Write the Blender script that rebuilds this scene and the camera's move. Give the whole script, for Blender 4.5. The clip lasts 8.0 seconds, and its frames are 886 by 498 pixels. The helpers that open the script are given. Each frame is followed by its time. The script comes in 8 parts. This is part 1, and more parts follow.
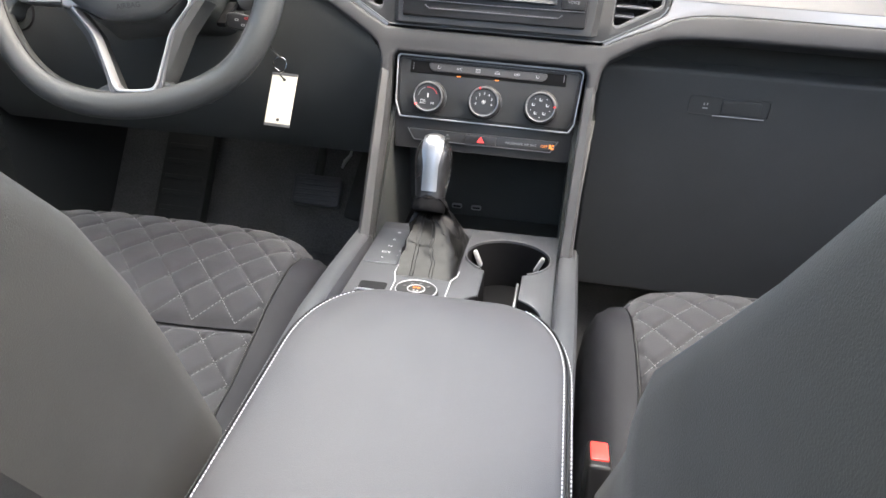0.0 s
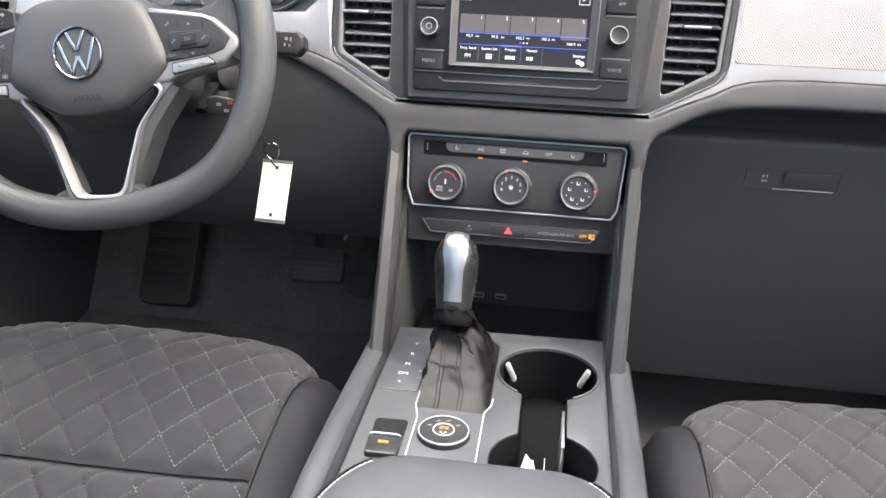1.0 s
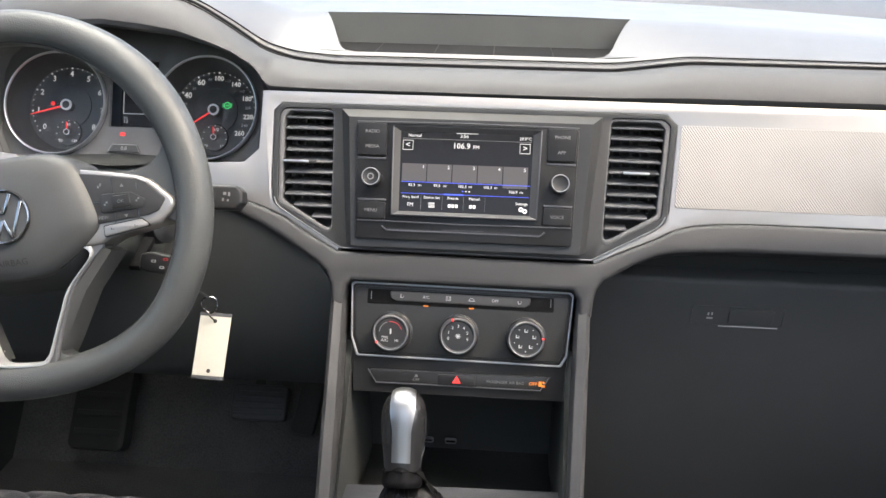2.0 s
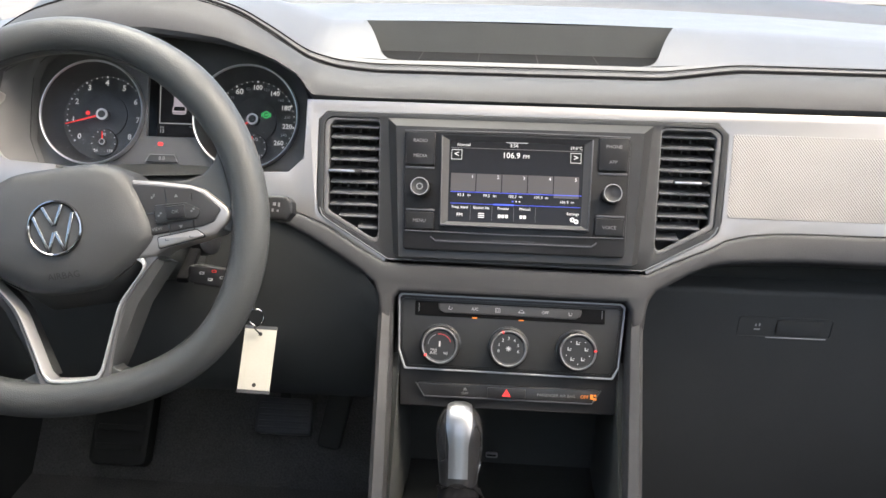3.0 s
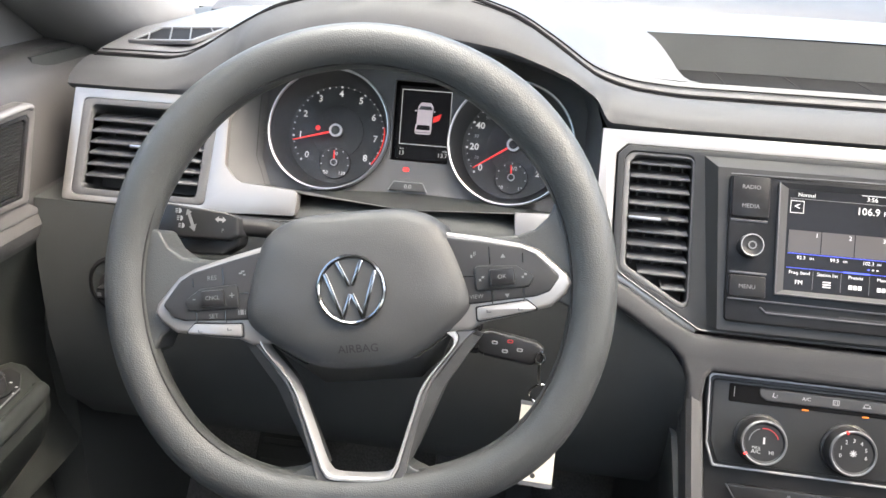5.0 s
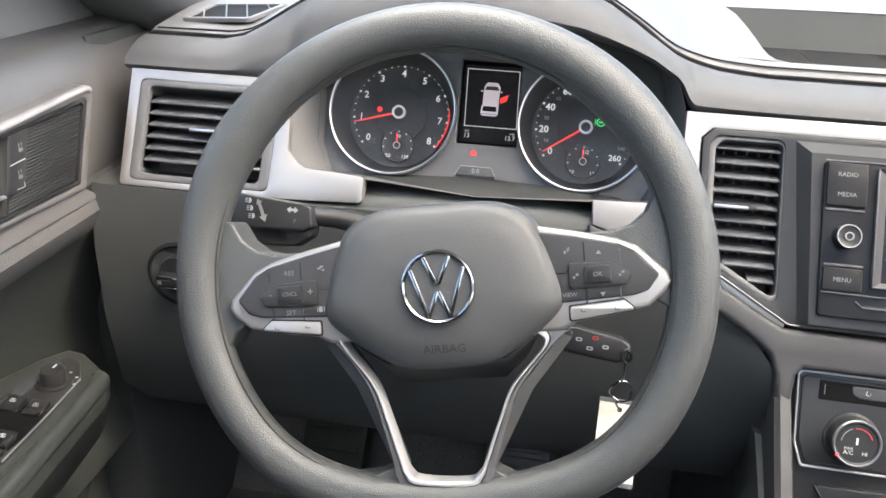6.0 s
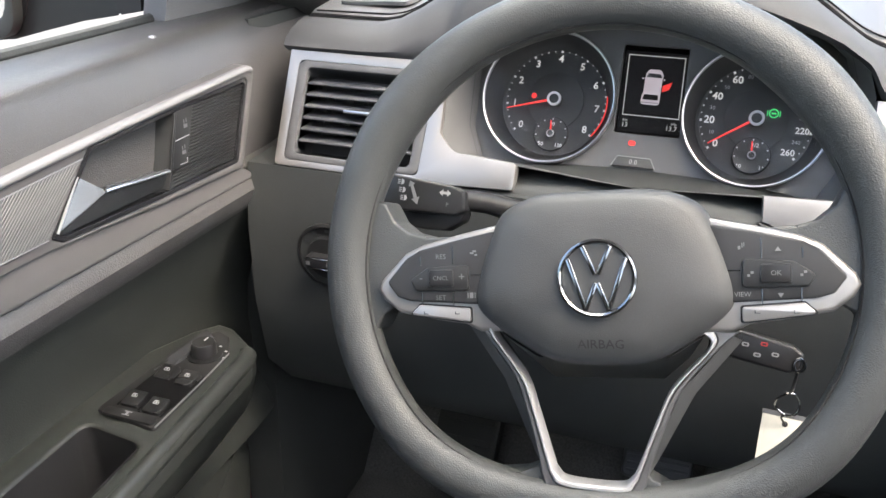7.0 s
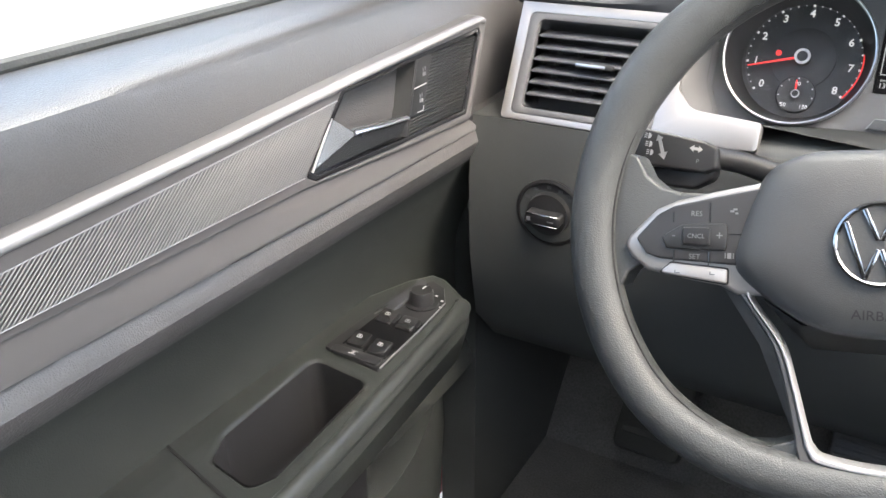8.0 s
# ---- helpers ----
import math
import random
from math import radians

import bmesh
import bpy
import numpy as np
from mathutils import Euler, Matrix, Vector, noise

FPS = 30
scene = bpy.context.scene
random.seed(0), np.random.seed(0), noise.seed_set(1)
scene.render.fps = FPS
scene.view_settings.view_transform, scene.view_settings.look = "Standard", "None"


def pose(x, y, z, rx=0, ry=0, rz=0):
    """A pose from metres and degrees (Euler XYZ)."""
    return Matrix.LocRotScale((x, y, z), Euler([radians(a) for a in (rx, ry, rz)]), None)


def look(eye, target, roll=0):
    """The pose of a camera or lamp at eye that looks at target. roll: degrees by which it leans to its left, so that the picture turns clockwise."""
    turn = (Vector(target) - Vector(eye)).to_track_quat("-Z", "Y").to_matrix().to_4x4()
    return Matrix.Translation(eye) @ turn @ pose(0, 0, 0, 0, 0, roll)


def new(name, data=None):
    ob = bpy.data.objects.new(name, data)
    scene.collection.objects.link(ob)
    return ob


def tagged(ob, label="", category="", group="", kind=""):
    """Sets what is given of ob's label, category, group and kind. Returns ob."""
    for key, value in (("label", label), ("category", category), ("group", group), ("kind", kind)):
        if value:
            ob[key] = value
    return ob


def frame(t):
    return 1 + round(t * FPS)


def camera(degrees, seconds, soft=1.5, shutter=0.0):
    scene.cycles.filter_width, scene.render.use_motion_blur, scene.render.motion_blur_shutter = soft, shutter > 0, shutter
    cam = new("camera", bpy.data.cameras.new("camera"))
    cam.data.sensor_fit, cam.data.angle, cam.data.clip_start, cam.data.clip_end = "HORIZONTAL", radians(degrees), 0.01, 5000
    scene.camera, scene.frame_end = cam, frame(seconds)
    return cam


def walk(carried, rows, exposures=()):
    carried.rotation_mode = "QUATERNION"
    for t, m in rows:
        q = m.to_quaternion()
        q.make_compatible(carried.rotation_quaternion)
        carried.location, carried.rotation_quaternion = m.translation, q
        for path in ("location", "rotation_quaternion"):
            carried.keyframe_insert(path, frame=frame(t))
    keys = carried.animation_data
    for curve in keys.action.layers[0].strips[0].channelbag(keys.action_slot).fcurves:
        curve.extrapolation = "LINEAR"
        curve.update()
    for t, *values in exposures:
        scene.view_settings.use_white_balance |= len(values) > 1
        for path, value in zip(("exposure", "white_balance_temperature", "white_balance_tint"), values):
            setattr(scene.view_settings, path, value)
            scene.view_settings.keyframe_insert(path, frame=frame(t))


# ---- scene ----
cam = camera(55.5, 8.0)
PATH = [
    (0, (0.1, -0.044, 0.858), (-0.143, 1.673, -0.139), 2.7),
    (0.5, (0.072, 0.071, 0.854), (-0.2, 1.783, -0.144), 0.9),
    (1, (0.044, 0.135, 0.867), (-0.201, 1.874, -0.091), 0.8),
    (1.5, (0.039, 0.165, 0.897), (-0.141, 1.988, 0.093), 1.0),
    (1.7, (0.041, 0.172, 0.905), (-0.116, 2.011, 0.135), 1.0),
    (2.8, (-0.003, 0.18, 0.902), (-0.106, 2.045, 0.188), 1.1),
    (3, (-0.023, 0.185, 0.899), (-0.135, 2.049, 0.183), 1.1),
    (3.5, (-0.083, 0.215, 0.887), (-0.212, 2.081, 0.179), 1.5),
    (4, (-0.15, 0.261, 0.888), (-0.306, 2.124, 0.179), 2.1),
    (4.5, (-0.212, 0.294, 0.887), (-0.399, 2.152, 0.173), 2.9),
    (5, (-0.264, 0.331, 0.89), (-0.516, 2.175, 0.157), 2.7),
    (5.2, (-0.278, 0.344, 0.893), (-0.556, 2.18, 0.149), 2.4),
    (6.3, (-0.318, 0.361, 0.89), (-0.622, 2.165, 0.082), 2.1),
    (6.5, (-0.31, 0.365, 0.887), (-0.651, 2.167, 0.089), 1.6),
    (7, (-0.334, 0.373, 0.874), (-0.928, 2.102, 0.063), 1.0),
    (7.5, (-0.373, 0.365, 0.865), (-1.197, 1.992, 0.043), 0.2),
    (8, (-0.39, 0.352, 0.857), (-1.306, 1.899, -0.017), -0.6),
]
walk(cam, [(t, look(eye, target, roll)) for t, eye, target, roll in PATH], [(0.0, 2.98, 6750, 8), (0.5, 2.95, 6650, 8), (1.0, 2.93, 6750, 8), (1.5, 2.72, 6900, 8), (3.0, 2.42, 7000, 8), (4.0, 2.54, 7000, 8), (4.5, 2.64, 6950, 8), (5.0, 2.86, 6900, 8), (6.4, 2.84, 6800, 8), (7.0, 2.68, 6800, 8), (7.5, 2.80, 6780, 8), (8.0, 2.96, 6750, 8)])

# ---- light ----
world = bpy.data.worlds.new("sky")
scene.world = world
world.use_nodes = True
sky = world.node_tree.nodes.new("ShaderNodeTexSky")
sky.sky_type = "NISHITA"
sky.sun_disc = False
sky.sun_elevation = radians(58)
sky.sun_rotation = radians(110)
sky.dust_density = 4.0
world.node_tree.links.new(sky.outputs[0], world.node_tree.nodes["Background"].inputs[0])
world.node_tree.nodes["Background"].inputs[1].default_value = 0.15
sun_data = bpy.data.lights.new("sun", "SUN")
sun_data.energy, sun_data.angle, sun_data.color = 0.8, radians(40), (1.0, 0.95, 0.88)
sun = new("sun", sun_data)
sun.matrix_world = look((-1.6, 3.4, 9.0), (0, 0.6, 0.6))


# ---- materials ----
def material(name, colour, rough=0.5, metal=0.0, grain=0.0, size=0.001, bump=0.0, mottle=0.12, mottle_size=0.05,
             coat=0.0, pattern="noise", sheen=0.0, emit=None, power=0.0, spec=0.5):
    """Colour, gloss and fine relief of one surface. size: the grain's width in metres."""
    mat = bpy.data.materials.new(name)
    mat.use_nodes = True
    tree = mat.node_tree
    bsdf = tree.nodes["Principled BSDF"]
    bsdf.inputs["Roughness"].default_value = rough
    bsdf.inputs["Metallic"].default_value = metal
    bsdf.inputs["Coat Weight"].default_value = coat
    bsdf.inputs["Sheen Weight"].default_value = sheen
    bsdf.inputs["Specular IOR Level"].default_value = spec
    coord = tree.nodes.new("ShaderNodeTexCoord")
    big = tree.nodes.new("ShaderNodeTexNoise")
    big.inputs["Scale"].default_value = 1.0 / mottle_size
    big.inputs["Detail"].default_value = 4.0
    tree.links.new(coord.outputs["Object"], big.inputs["Vector"])
    fine = tree.nodes.new("ShaderNodeTexVoronoi" if pattern == "cells" else "ShaderNodeTexNoise")
    fine.inputs["Scale"].default_value = 1.0 / size
    tree.links.new(coord.outputs["Object"], fine.inputs["Vector"])
    fine_out = fine.outputs["Distance"] if pattern == "cells" else fine.outputs[0]
    spread = tree.nodes.new("ShaderNodeMapRange")
    spread.inputs["To Min"].default_value = 1.0 - mottle
    spread.inputs["To Max"].default_value = 1.0 + mottle
    tree.links.new(big.outputs[0], spread.inputs["Value"])
    spread2 = tree.nodes.new("ShaderNodeMapRange")
    spread2.inputs["To Min"].default_value = 1.0 - grain
    spread2.inputs["To Max"].default_value = 1.0 + grain
    tree.links.new(fine_out, spread2.inputs["Value"])
    times = tree.nodes.new("ShaderNodeMath")
    times.operation = "MULTIPLY"
    tree.links.new(spread.outputs[0], times.inputs[0])
    tree.links.new(spread2.outputs[0], times.inputs[1])
    mix = tree.nodes.new("ShaderNodeVectorMath")
    mix.operation = "SCALE"
    mix.inputs[0].default_value = colour
    tree.links.new(times.outputs[0], mix.inputs["Scale"])
    tree.links.new(mix.outputs[0], bsdf.inputs["Base Color"])
    rmap = tree.nodes.new("ShaderNodeMapRange")
    rmap.inputs["To Min"].default_value = max(rough - 0.06, 0.02)
    rmap.inputs["To Max"].default_value = min(rough + 0.06, 1.0)
    tree.links.new(big.outputs[0], rmap.inputs["Value"])
    tree.links.new(rmap.outputs[0], bsdf.inputs["Roughness"])
    if bump:
        rise = tree.nodes.new("ShaderNodeBump")
        rise.inputs["Strength"].default_value = bump
        rise.inputs["Distance"].default_value = size * 0.5
        tree.links.new(fine_out, rise.inputs["Height"])
        tree.links.new(rise.outputs[0], bsdf.inputs["Normal"])
    if emit:
        bsdf.inputs["Emission Color"].default_value = (*emit, 1)
        bsdf.inputs["Emission Strength"].default_value = power
    return mat


def weave_material(name, colour, rough, metal, angle, pitch, depth, axes, signs=(1, -1)):
    """Fine crossed ribs pressed into a surface; axes: the two object axes that span it."""
    mat = material(name, colour, rough, metal, mottle=0.05)
    tree = mat.node_tree
    bsdf = tree.nodes["Principled BSDF"]
    coord = tree.nodes.new("ShaderNodeTexCoord")
    split = tree.nodes.new("ShaderNodeSeparateXYZ")
    tree.links.new(coord.outputs["Object"], split.inputs[0])
    heights = []
    for sign in signs:
        a = tree.nodes.new("ShaderNodeMath")
        a.operation = "MULTIPLY"
        a.inputs[1].default_value = math.cos(angle) * 2 * math.pi / pitch
        tree.links.new(split.outputs[axes[0]], a.inputs[0])
        b = tree.nodes.new("ShaderNodeMath")
        b.operation = "MULTIPLY_ADD"
        b.inputs[1].default_value = sign * math.sin(angle) * 2 * math.pi / pitch
        tree.links.new(split.outputs[axes[1]], b.inputs[0])
        tree.links.new(a.outputs[0], b.inputs[2])
        s = tree.nodes.new("ShaderNodeMath")
        s.operation = "SINE"
        tree.links.new(b.outputs[0], s.inputs[0])
        heights.append(s)
    both = tree.nodes.new("ShaderNodeMath")
    both.operation = "ADD"
    tree.links.new(heights[0].outputs[0], both.inputs[0])
    tree.links.new(heights[-1].outputs[0], both.inputs[1])
    rise = tree.nodes.new("ShaderNodeBump")
    rise.inputs["Strength"].default_value = 1.0
    rise.inputs["Distance"].default_value = depth
    tree.links.new(both.outputs[0], rise.inputs["Height"])
    tree.links.new(rise.outputs[0], bsdf.inputs["Normal"])
    return mat


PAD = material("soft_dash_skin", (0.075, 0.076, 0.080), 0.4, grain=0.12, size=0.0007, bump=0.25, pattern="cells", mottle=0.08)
# skin of PAD, darkened for the shade on the pad's rear-facing side
PAD_SHADED = material("shaded_dash_skin", (0.047, 0.048, 0.0505), 0.6, grain=0.12, size=0.0007, bump=0.25, pattern="cells", mottle=0.08, spec=0.3)
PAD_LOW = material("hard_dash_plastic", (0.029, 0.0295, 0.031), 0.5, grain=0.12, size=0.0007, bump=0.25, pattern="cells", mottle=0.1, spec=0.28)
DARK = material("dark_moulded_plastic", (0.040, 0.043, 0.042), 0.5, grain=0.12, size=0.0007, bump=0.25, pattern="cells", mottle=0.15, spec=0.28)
FRAME = material("satin_frame_plastic", (0.019, 0.0196, 0.0202), 0.38, grain=0.05, size=0.0006, bump=0.15, spec=0.28)
BLACK = material("black_plastic", (0.0165, 0.0165, 0.0172), 0.35, grain=0.05, size=0.0008, bump=0.1, spec=0.28)
RADIO = material("radio_black_plastic", (0.0085, 0.0085, 0.009), 0.36, grain=0.05, size=0.0006, bump=0.08, spec=0.2, mottle=0.1)
GLOSS = material("piano_black", (0.014, 0.014, 0.015), 0.12, coat=0.4, mottle=0.3)
SLAT = material("vent_slat_plastic", (0.066, 0.067, 0.071), 0.42, grain=0.06, size=0.0007, bump=0.15, mottle=0.06)
VENTFRAME = material("vent_frame_plastic", (0.062, 0.0625, 0.065), 0.5, grain=0.1, size=0.0007, bump=0.2, pattern="cells", mottle=0.06)
VENTBOX = material("vent_box_plastic", (0.045, 0.0455, 0.047), 0.55, mottle=0.1)
SPOKE = material("bright_spoke_paint", (0.46, 0.46, 0.465), 0.40, 0.65, mottle=0.04)
SPOKEBODY = material("dark_satin_spoke", (0.115, 0.115, 0.116), 0.42, 0.6, mottle=0.04)
SILVER = material("satin_silver_paint", (0.288, 0.275, 0.264), 0.38, 0.75, grain=0.03, size=0.0004, bump=0.06, mottle=0.03)
RAIL = material("grey_console_edge", (0.05, 0.052, 0.057), 0.42, 0.3, grain=0.05, size=0.0008, bump=0.2, mottle=0.06)
CHROME = material("chrome", (0.31, 0.31, 0.313), 0.13, 1.0, mottle=0.03)
SATIN = material("brushed_metal", (0.62, 0.62, 0.63), 0.32, 1.0, mottle=0.05)
RIM = material("wheel_rim_grip", (0.036, 0.038, 0.0375), 0.44, grain=0.12, size=0.0009, bump=0.4, pattern="cells", mottle=0.08)
HUB = material("airbag_cover", (0.034, 0.0352, 0.0354), 0.48, grain=0.12, size=0.0007, bump=0.25, pattern="cells", mottle=0.06)
FABRIC = material("seat_fabric", (0.0138, 0.0140, 0.0174), 0.85, grain=0.35, size=0.0011, bump=0.6, mottle=0.12, sheen=0.1)
VINYL = material("seat_vinyl", (0.0125, 0.0127, 0.0156), 0.62, spec=0.14, grain=0.12, size=0.0007, bump=0.25, pattern="cells", mottle=0.1)
BACKCLOTH = material("seat_back_cloth", (0.0105, 0.0109, 0.0094), 0.75, grain=0.2, size=0.001, bump=0.4, mottle=0.1, sheen=0.05)
ARMSKIN = material("armrest_vinyl", (0.0390, 0.0380, 0.0412), 0.5, grain=0.12, size=0.0007, bump=0.25, pattern="cells", mottle=0.06)
KNOB = material("knob_black_gloss", (0.012, 0.012, 0.0125), 0.27, mottle=0.2, spec=0.4)
KNOBSTRIP = material("brushed_knob_metal", (0.24, 0.24, 0.242), 0.36, 1.0, mottle=0.06)
LEATHER = material("black_leather", (0.0045, 0.0044, 0.0043), 0.42, grain=0.3, size=0.0008, bump=0.15, pattern="cells", mottle=0.15, mottle_size=0.02, spec=0.2)
PILLAR = material("pillar_trim_plastic", (0.125, 0.125, 0.127), 0.6, grain=0.12, size=0.0009, bump=0.2, pattern="cells", mottle=0.06)
THREAD = material("pale_thread", (0.50, 0.50, 0.52), 0.7, grain=0.2, size=0.001)
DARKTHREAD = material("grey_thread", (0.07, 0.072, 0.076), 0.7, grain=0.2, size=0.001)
CARPET = material("black_carpet", (0.085, 0.086, 0.086), 0.95, grain=0.6, size=0.003, bump=0.9, mottle=0.3)
RUBBER = material("black_rubber", (0.024, 0.026, 0.025), 0.6, grain=0.3, size=0.002, bump=0.4)
DOORSKIN = material("door_card_skin", (0.056, 0.0545, 0.054), 0.33, grain=0.12, size=0.0012, bump=0.4, pattern="cells", mottle=0.1)
PAPER = material("ivory_card", (0.31, 0.304, 0.272), 0.6, grain=0.05, size=0.002, mottle=0.06)
MARK = material("white_print", (0.37, 0.37, 0.37), 0.6, mottle=0.02)
MARK_DIM = material("grey_print", (0.125, 0.127, 0.131), 0.6, mottle=0.02)
LIT = material("lit_white", (0.4, 0.4, 0.4), 0.6, emit=(1, 1, 1), power=0.075, mottle=0.0)
AMBER = material("amber_lamp", (0.35, 0.09, 0.01), 0.5, emit=(1.0, 0.30, 0.02), power=0.15, mottle=0.0)
RED = material("red_lamp", (0.7, 0.03, 0.03), 0.5, emit=(1.0, 0.05, 0.04), power=0.11, mottle=0.0)
GREEN = material("green_lamp", (0.05, 0.6, 0.15), 0.5, emit=(0.08, 0.9, 0.25), power=0.14, mottle=0.0)
REDPRINT = material("red_print", (0.32, 0.02, 0.02), 0.5, mottle=0.02)
BLUE = material("blue_light", (0.03, 0.06, 0.6), 0.5, emit=(0.05, 0.12, 0.9), power=0.07, mottle=0.0)
SCREEN = material("display_black", (0.008, 0.008, 0.009), 0.2, emit=(0.6, 0.6, 0.7), power=0.002, mottle=0.0, spec=0.14)
TILE = material("display_tile", (0.02, 0.018, 0.017), 0.3, emit=(0.55, 0.46, 0.42), power=0.02, mottle=0.0)
BUCKLE_RED = material("red_buckle_plastic", (0.75, 0.05, 0.04), 0.35, mottle=0.05)
HEADLINER = material("headliner_cloth", (0.46, 0.45, 0.43), 0.9, grain=0.2, size=0.002, bump=0.3)
BODY_RED = material("red_car_paint", (0.42, 0.02, 0.02), 0.25, coat=0.8, mottle=0.05)
CONCRETE = material("pale_concrete", (0.165, 0.155, 0.144), 0.9, grain=0.3, size=0.01, bump=0.4, mottle=0.2, mottle_size=0.6)
LEAF = material("leaf_green", (0.06, 0.10, 0.03), 0.6, grain=0.5, size=0.05, mottle=0.4, mottle_size=0.3)
WEAVE = weave_material("woven_silver_insert", (0.247, 0.234, 0.224), 0.36, 0.7, radians(38), 0.0023, 0.0003, ("X", "Z"))
WEAVE_DOOR = weave_material("ribbed_door_insert", (0.125, 0.120, 0.118), 0.42, 0.35, radians(50), 0.0022, 0.0002, ("Y", "Z"), (-1,))
DOORTRIM = material("satin_taupe_paint", (0.116, 0.111, 0.109), 0.40, 0.4, grain=0.04, size=0.0006, bump=0.08, mottle=0.04)
SEAMLINE = material("tonal_dash_thread", (0.018, 0.0182, 0.019), 0.8, spec=0.2, mottle=0.25, mottle_size=0.004)
SEAM = material("seam_shadow_thread", (0.014, 0.014, 0.015), 0.95, spec=0.05, mottle=0.3, mottle_size=0.004)
EDGE = material("dull_metal_edge", (0.3, 0.3, 0.305), 0.42, 0.7, mottle=0.08)
LOWER = material("lower_dash_plastic", (0.039, 0.0415, 0.041), 0.55, grain=0.12, size=0.0007, bump=0.25, pattern="cells", mottle=0.12, spec=0.3)
GAUGE = material("gauge_face_black", (0.036, 0.036, 0.037), 0.5, mottle=0.05)
CONSOLE = material("console_plastic", (0.038, 0.0395, 0.0445), 0.45, grain=0.15, size=0.0009, bump=0.3, pattern="cells", mottle=0.06)
POD = material("button_plastic", (0.021, 0.0213, 0.0225), 0.45, grain=0.05, size=0.0006, bump=0.1, spec=0.28)
ARMDOOR = material("door_armrest_plastic", (0.027, 0.0295, 0.0275), 0.34, grain=0.1, size=0.0007, bump=0.2, pattern="cells", mottle=0.1, spec=0.4)
CARD = material("lower_door_plastic", (0.038, 0.041, 0.0375), 0.5, grain=0.12, size=0.0012, bump=0.4, pattern="cells", mottle=0.12, spec=0.3)
LIT_LEDGE = material("lit_trim_edge", (0.245, 0.236, 0.235), 0.55, 0.5, grain=0.04, size=0.0005, bump=0.06, mottle=0.04)
LEVER = material("smoked_chrome", (0.16, 0.163, 0.165), 0.26, 0.8, mottle=0.06)
BOWL = material("smoked_bowl_plastic", (0.036, 0.037, 0.037), 0.22, mottle=0.08)
NECK = material("matt_black_collar", (0.006, 0.006, 0.0065), 0.6, spec=0.05, mottle=0.1)
LINE = material("bright_trim_line", (0.42, 0.42, 0.43), 0.4, 0.3, mottle=0.03)
SCALE = material("selector_scale_plastic", (0.036, 0.039, 0.045), 0.4, grain=0.05, size=0.0006, bump=0.1)
# near-black for the tray floor, imitating the shade inside it
TRAY_SHADE = material("tray_floor_shade", (0.012, 0.012, 0.0125), 0.9, grain=0.2, size=0.002, bump=0.3, mottle=0.15, spec=0.05)
STALKMARK = material("pale_grey_plastic", (0.24, 0.24, 0.242), 0.6, mottle=0.03)
KEYBAR = material("key_bar_plastic", (0.046, 0.0465, 0.048), 0.4, mottle=0.05, spec=0.3)
DIALRING = material("smoked_metal_ring", (0.16, 0.162, 0.166), 0.38, 0.7, mottle=0.08)
PRINT = material("bright_white_print", (0.62, 0.62, 0.63), 0.6, mottle=0.03)
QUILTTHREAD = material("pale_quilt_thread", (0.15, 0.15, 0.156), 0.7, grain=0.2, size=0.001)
# paler than LOWER, so the glovebox carries the haze over the footwell
GLOVE = material("glovebox_plastic_hazed", (0.064, 0.066, 0.066), 0.6, grain=0.12, size=0.0007, bump=0.25, pattern="cells", mottle=0.1, spec=0.3)
CLUSTERSKIN = material("cluster_mask_plastic", (0.098, 0.0985, 0.1), 0.5, grain=0.1, size=0.0007, bump=0.2, pattern="cells", mottle=0.06, spec=0.35)
MIRROR = material("mirror_glass", (0.85, 0.87, 0.88), 0.02, 1.0, mottle=0.0)
GLASS = bpy.data.materials.new("window_glass")
GLASS.use_nodes = True
glass_node = GLASS.node_tree.nodes["Principled BSDF"]
glass_node.inputs["Base Color"].default_value = (0.95, 0.98, 0.97, 1)
glass_node.inputs["Roughness"].default_value = 0.0
glass_node.inputs["Transmission Weight"].default_value = 1.0
glass_node.inputs["IOR"].default_value = 1.02
LENS = bpy.data.materials.new("clear_cluster_lens")
LENS.use_nodes = True
lens_node = LENS.node_tree.nodes["Principled BSDF"]
lens_node.inputs["Base Color"].default_value = (0.97, 0.97, 0.97, 1)
lens_node.inputs["Roughness"].default_value = 0.06
lens_node.inputs["Transmission Weight"].default_value = 1.0
lens_node.inputs["IOR"].default_value = 1.12


# ---- building blocks ----
def thing(name, at, label, category, group="", kind=""):
    ob = new(name)
    ob.location = at
    ob.empty_display_size = 0.02
    return tagged(ob, label, category, group, kind)


def link_mesh(name, bm, mat, smooth=True):
    mesh = bpy.data.meshes.new(name)
    bmesh.ops.recalc_face_normals(bm, faces=bm.faces)
    bm.to_mesh(mesh)
    bm.free()
    mesh.materials.append(mat)
    if smooth:
        mesh.shade_smooth()
        mesh.set_sharp_from_angle(angle=radians(38))
    return new(name, mesh)


def part(name, bm, mat, parent, label="", smooth=True):
    """One bmesh in world metres as one mesh under a thing or a part."""
    ob = link_mesh(name, bm, mat, smooth)
    base = Matrix.Translation(parent.location) if parent.parent is None else Matrix.Identity(4)
    ob.parent = parent
    ob.matrix_parent_inverse = base.inverted()
    if label:
        ob["label"] = label
    return ob


def lone(name, bm, mat, label, category, kind="", smooth=True):
    return tagged(link_mesh(name, bm, mat, smooth), label, category, "", kind)


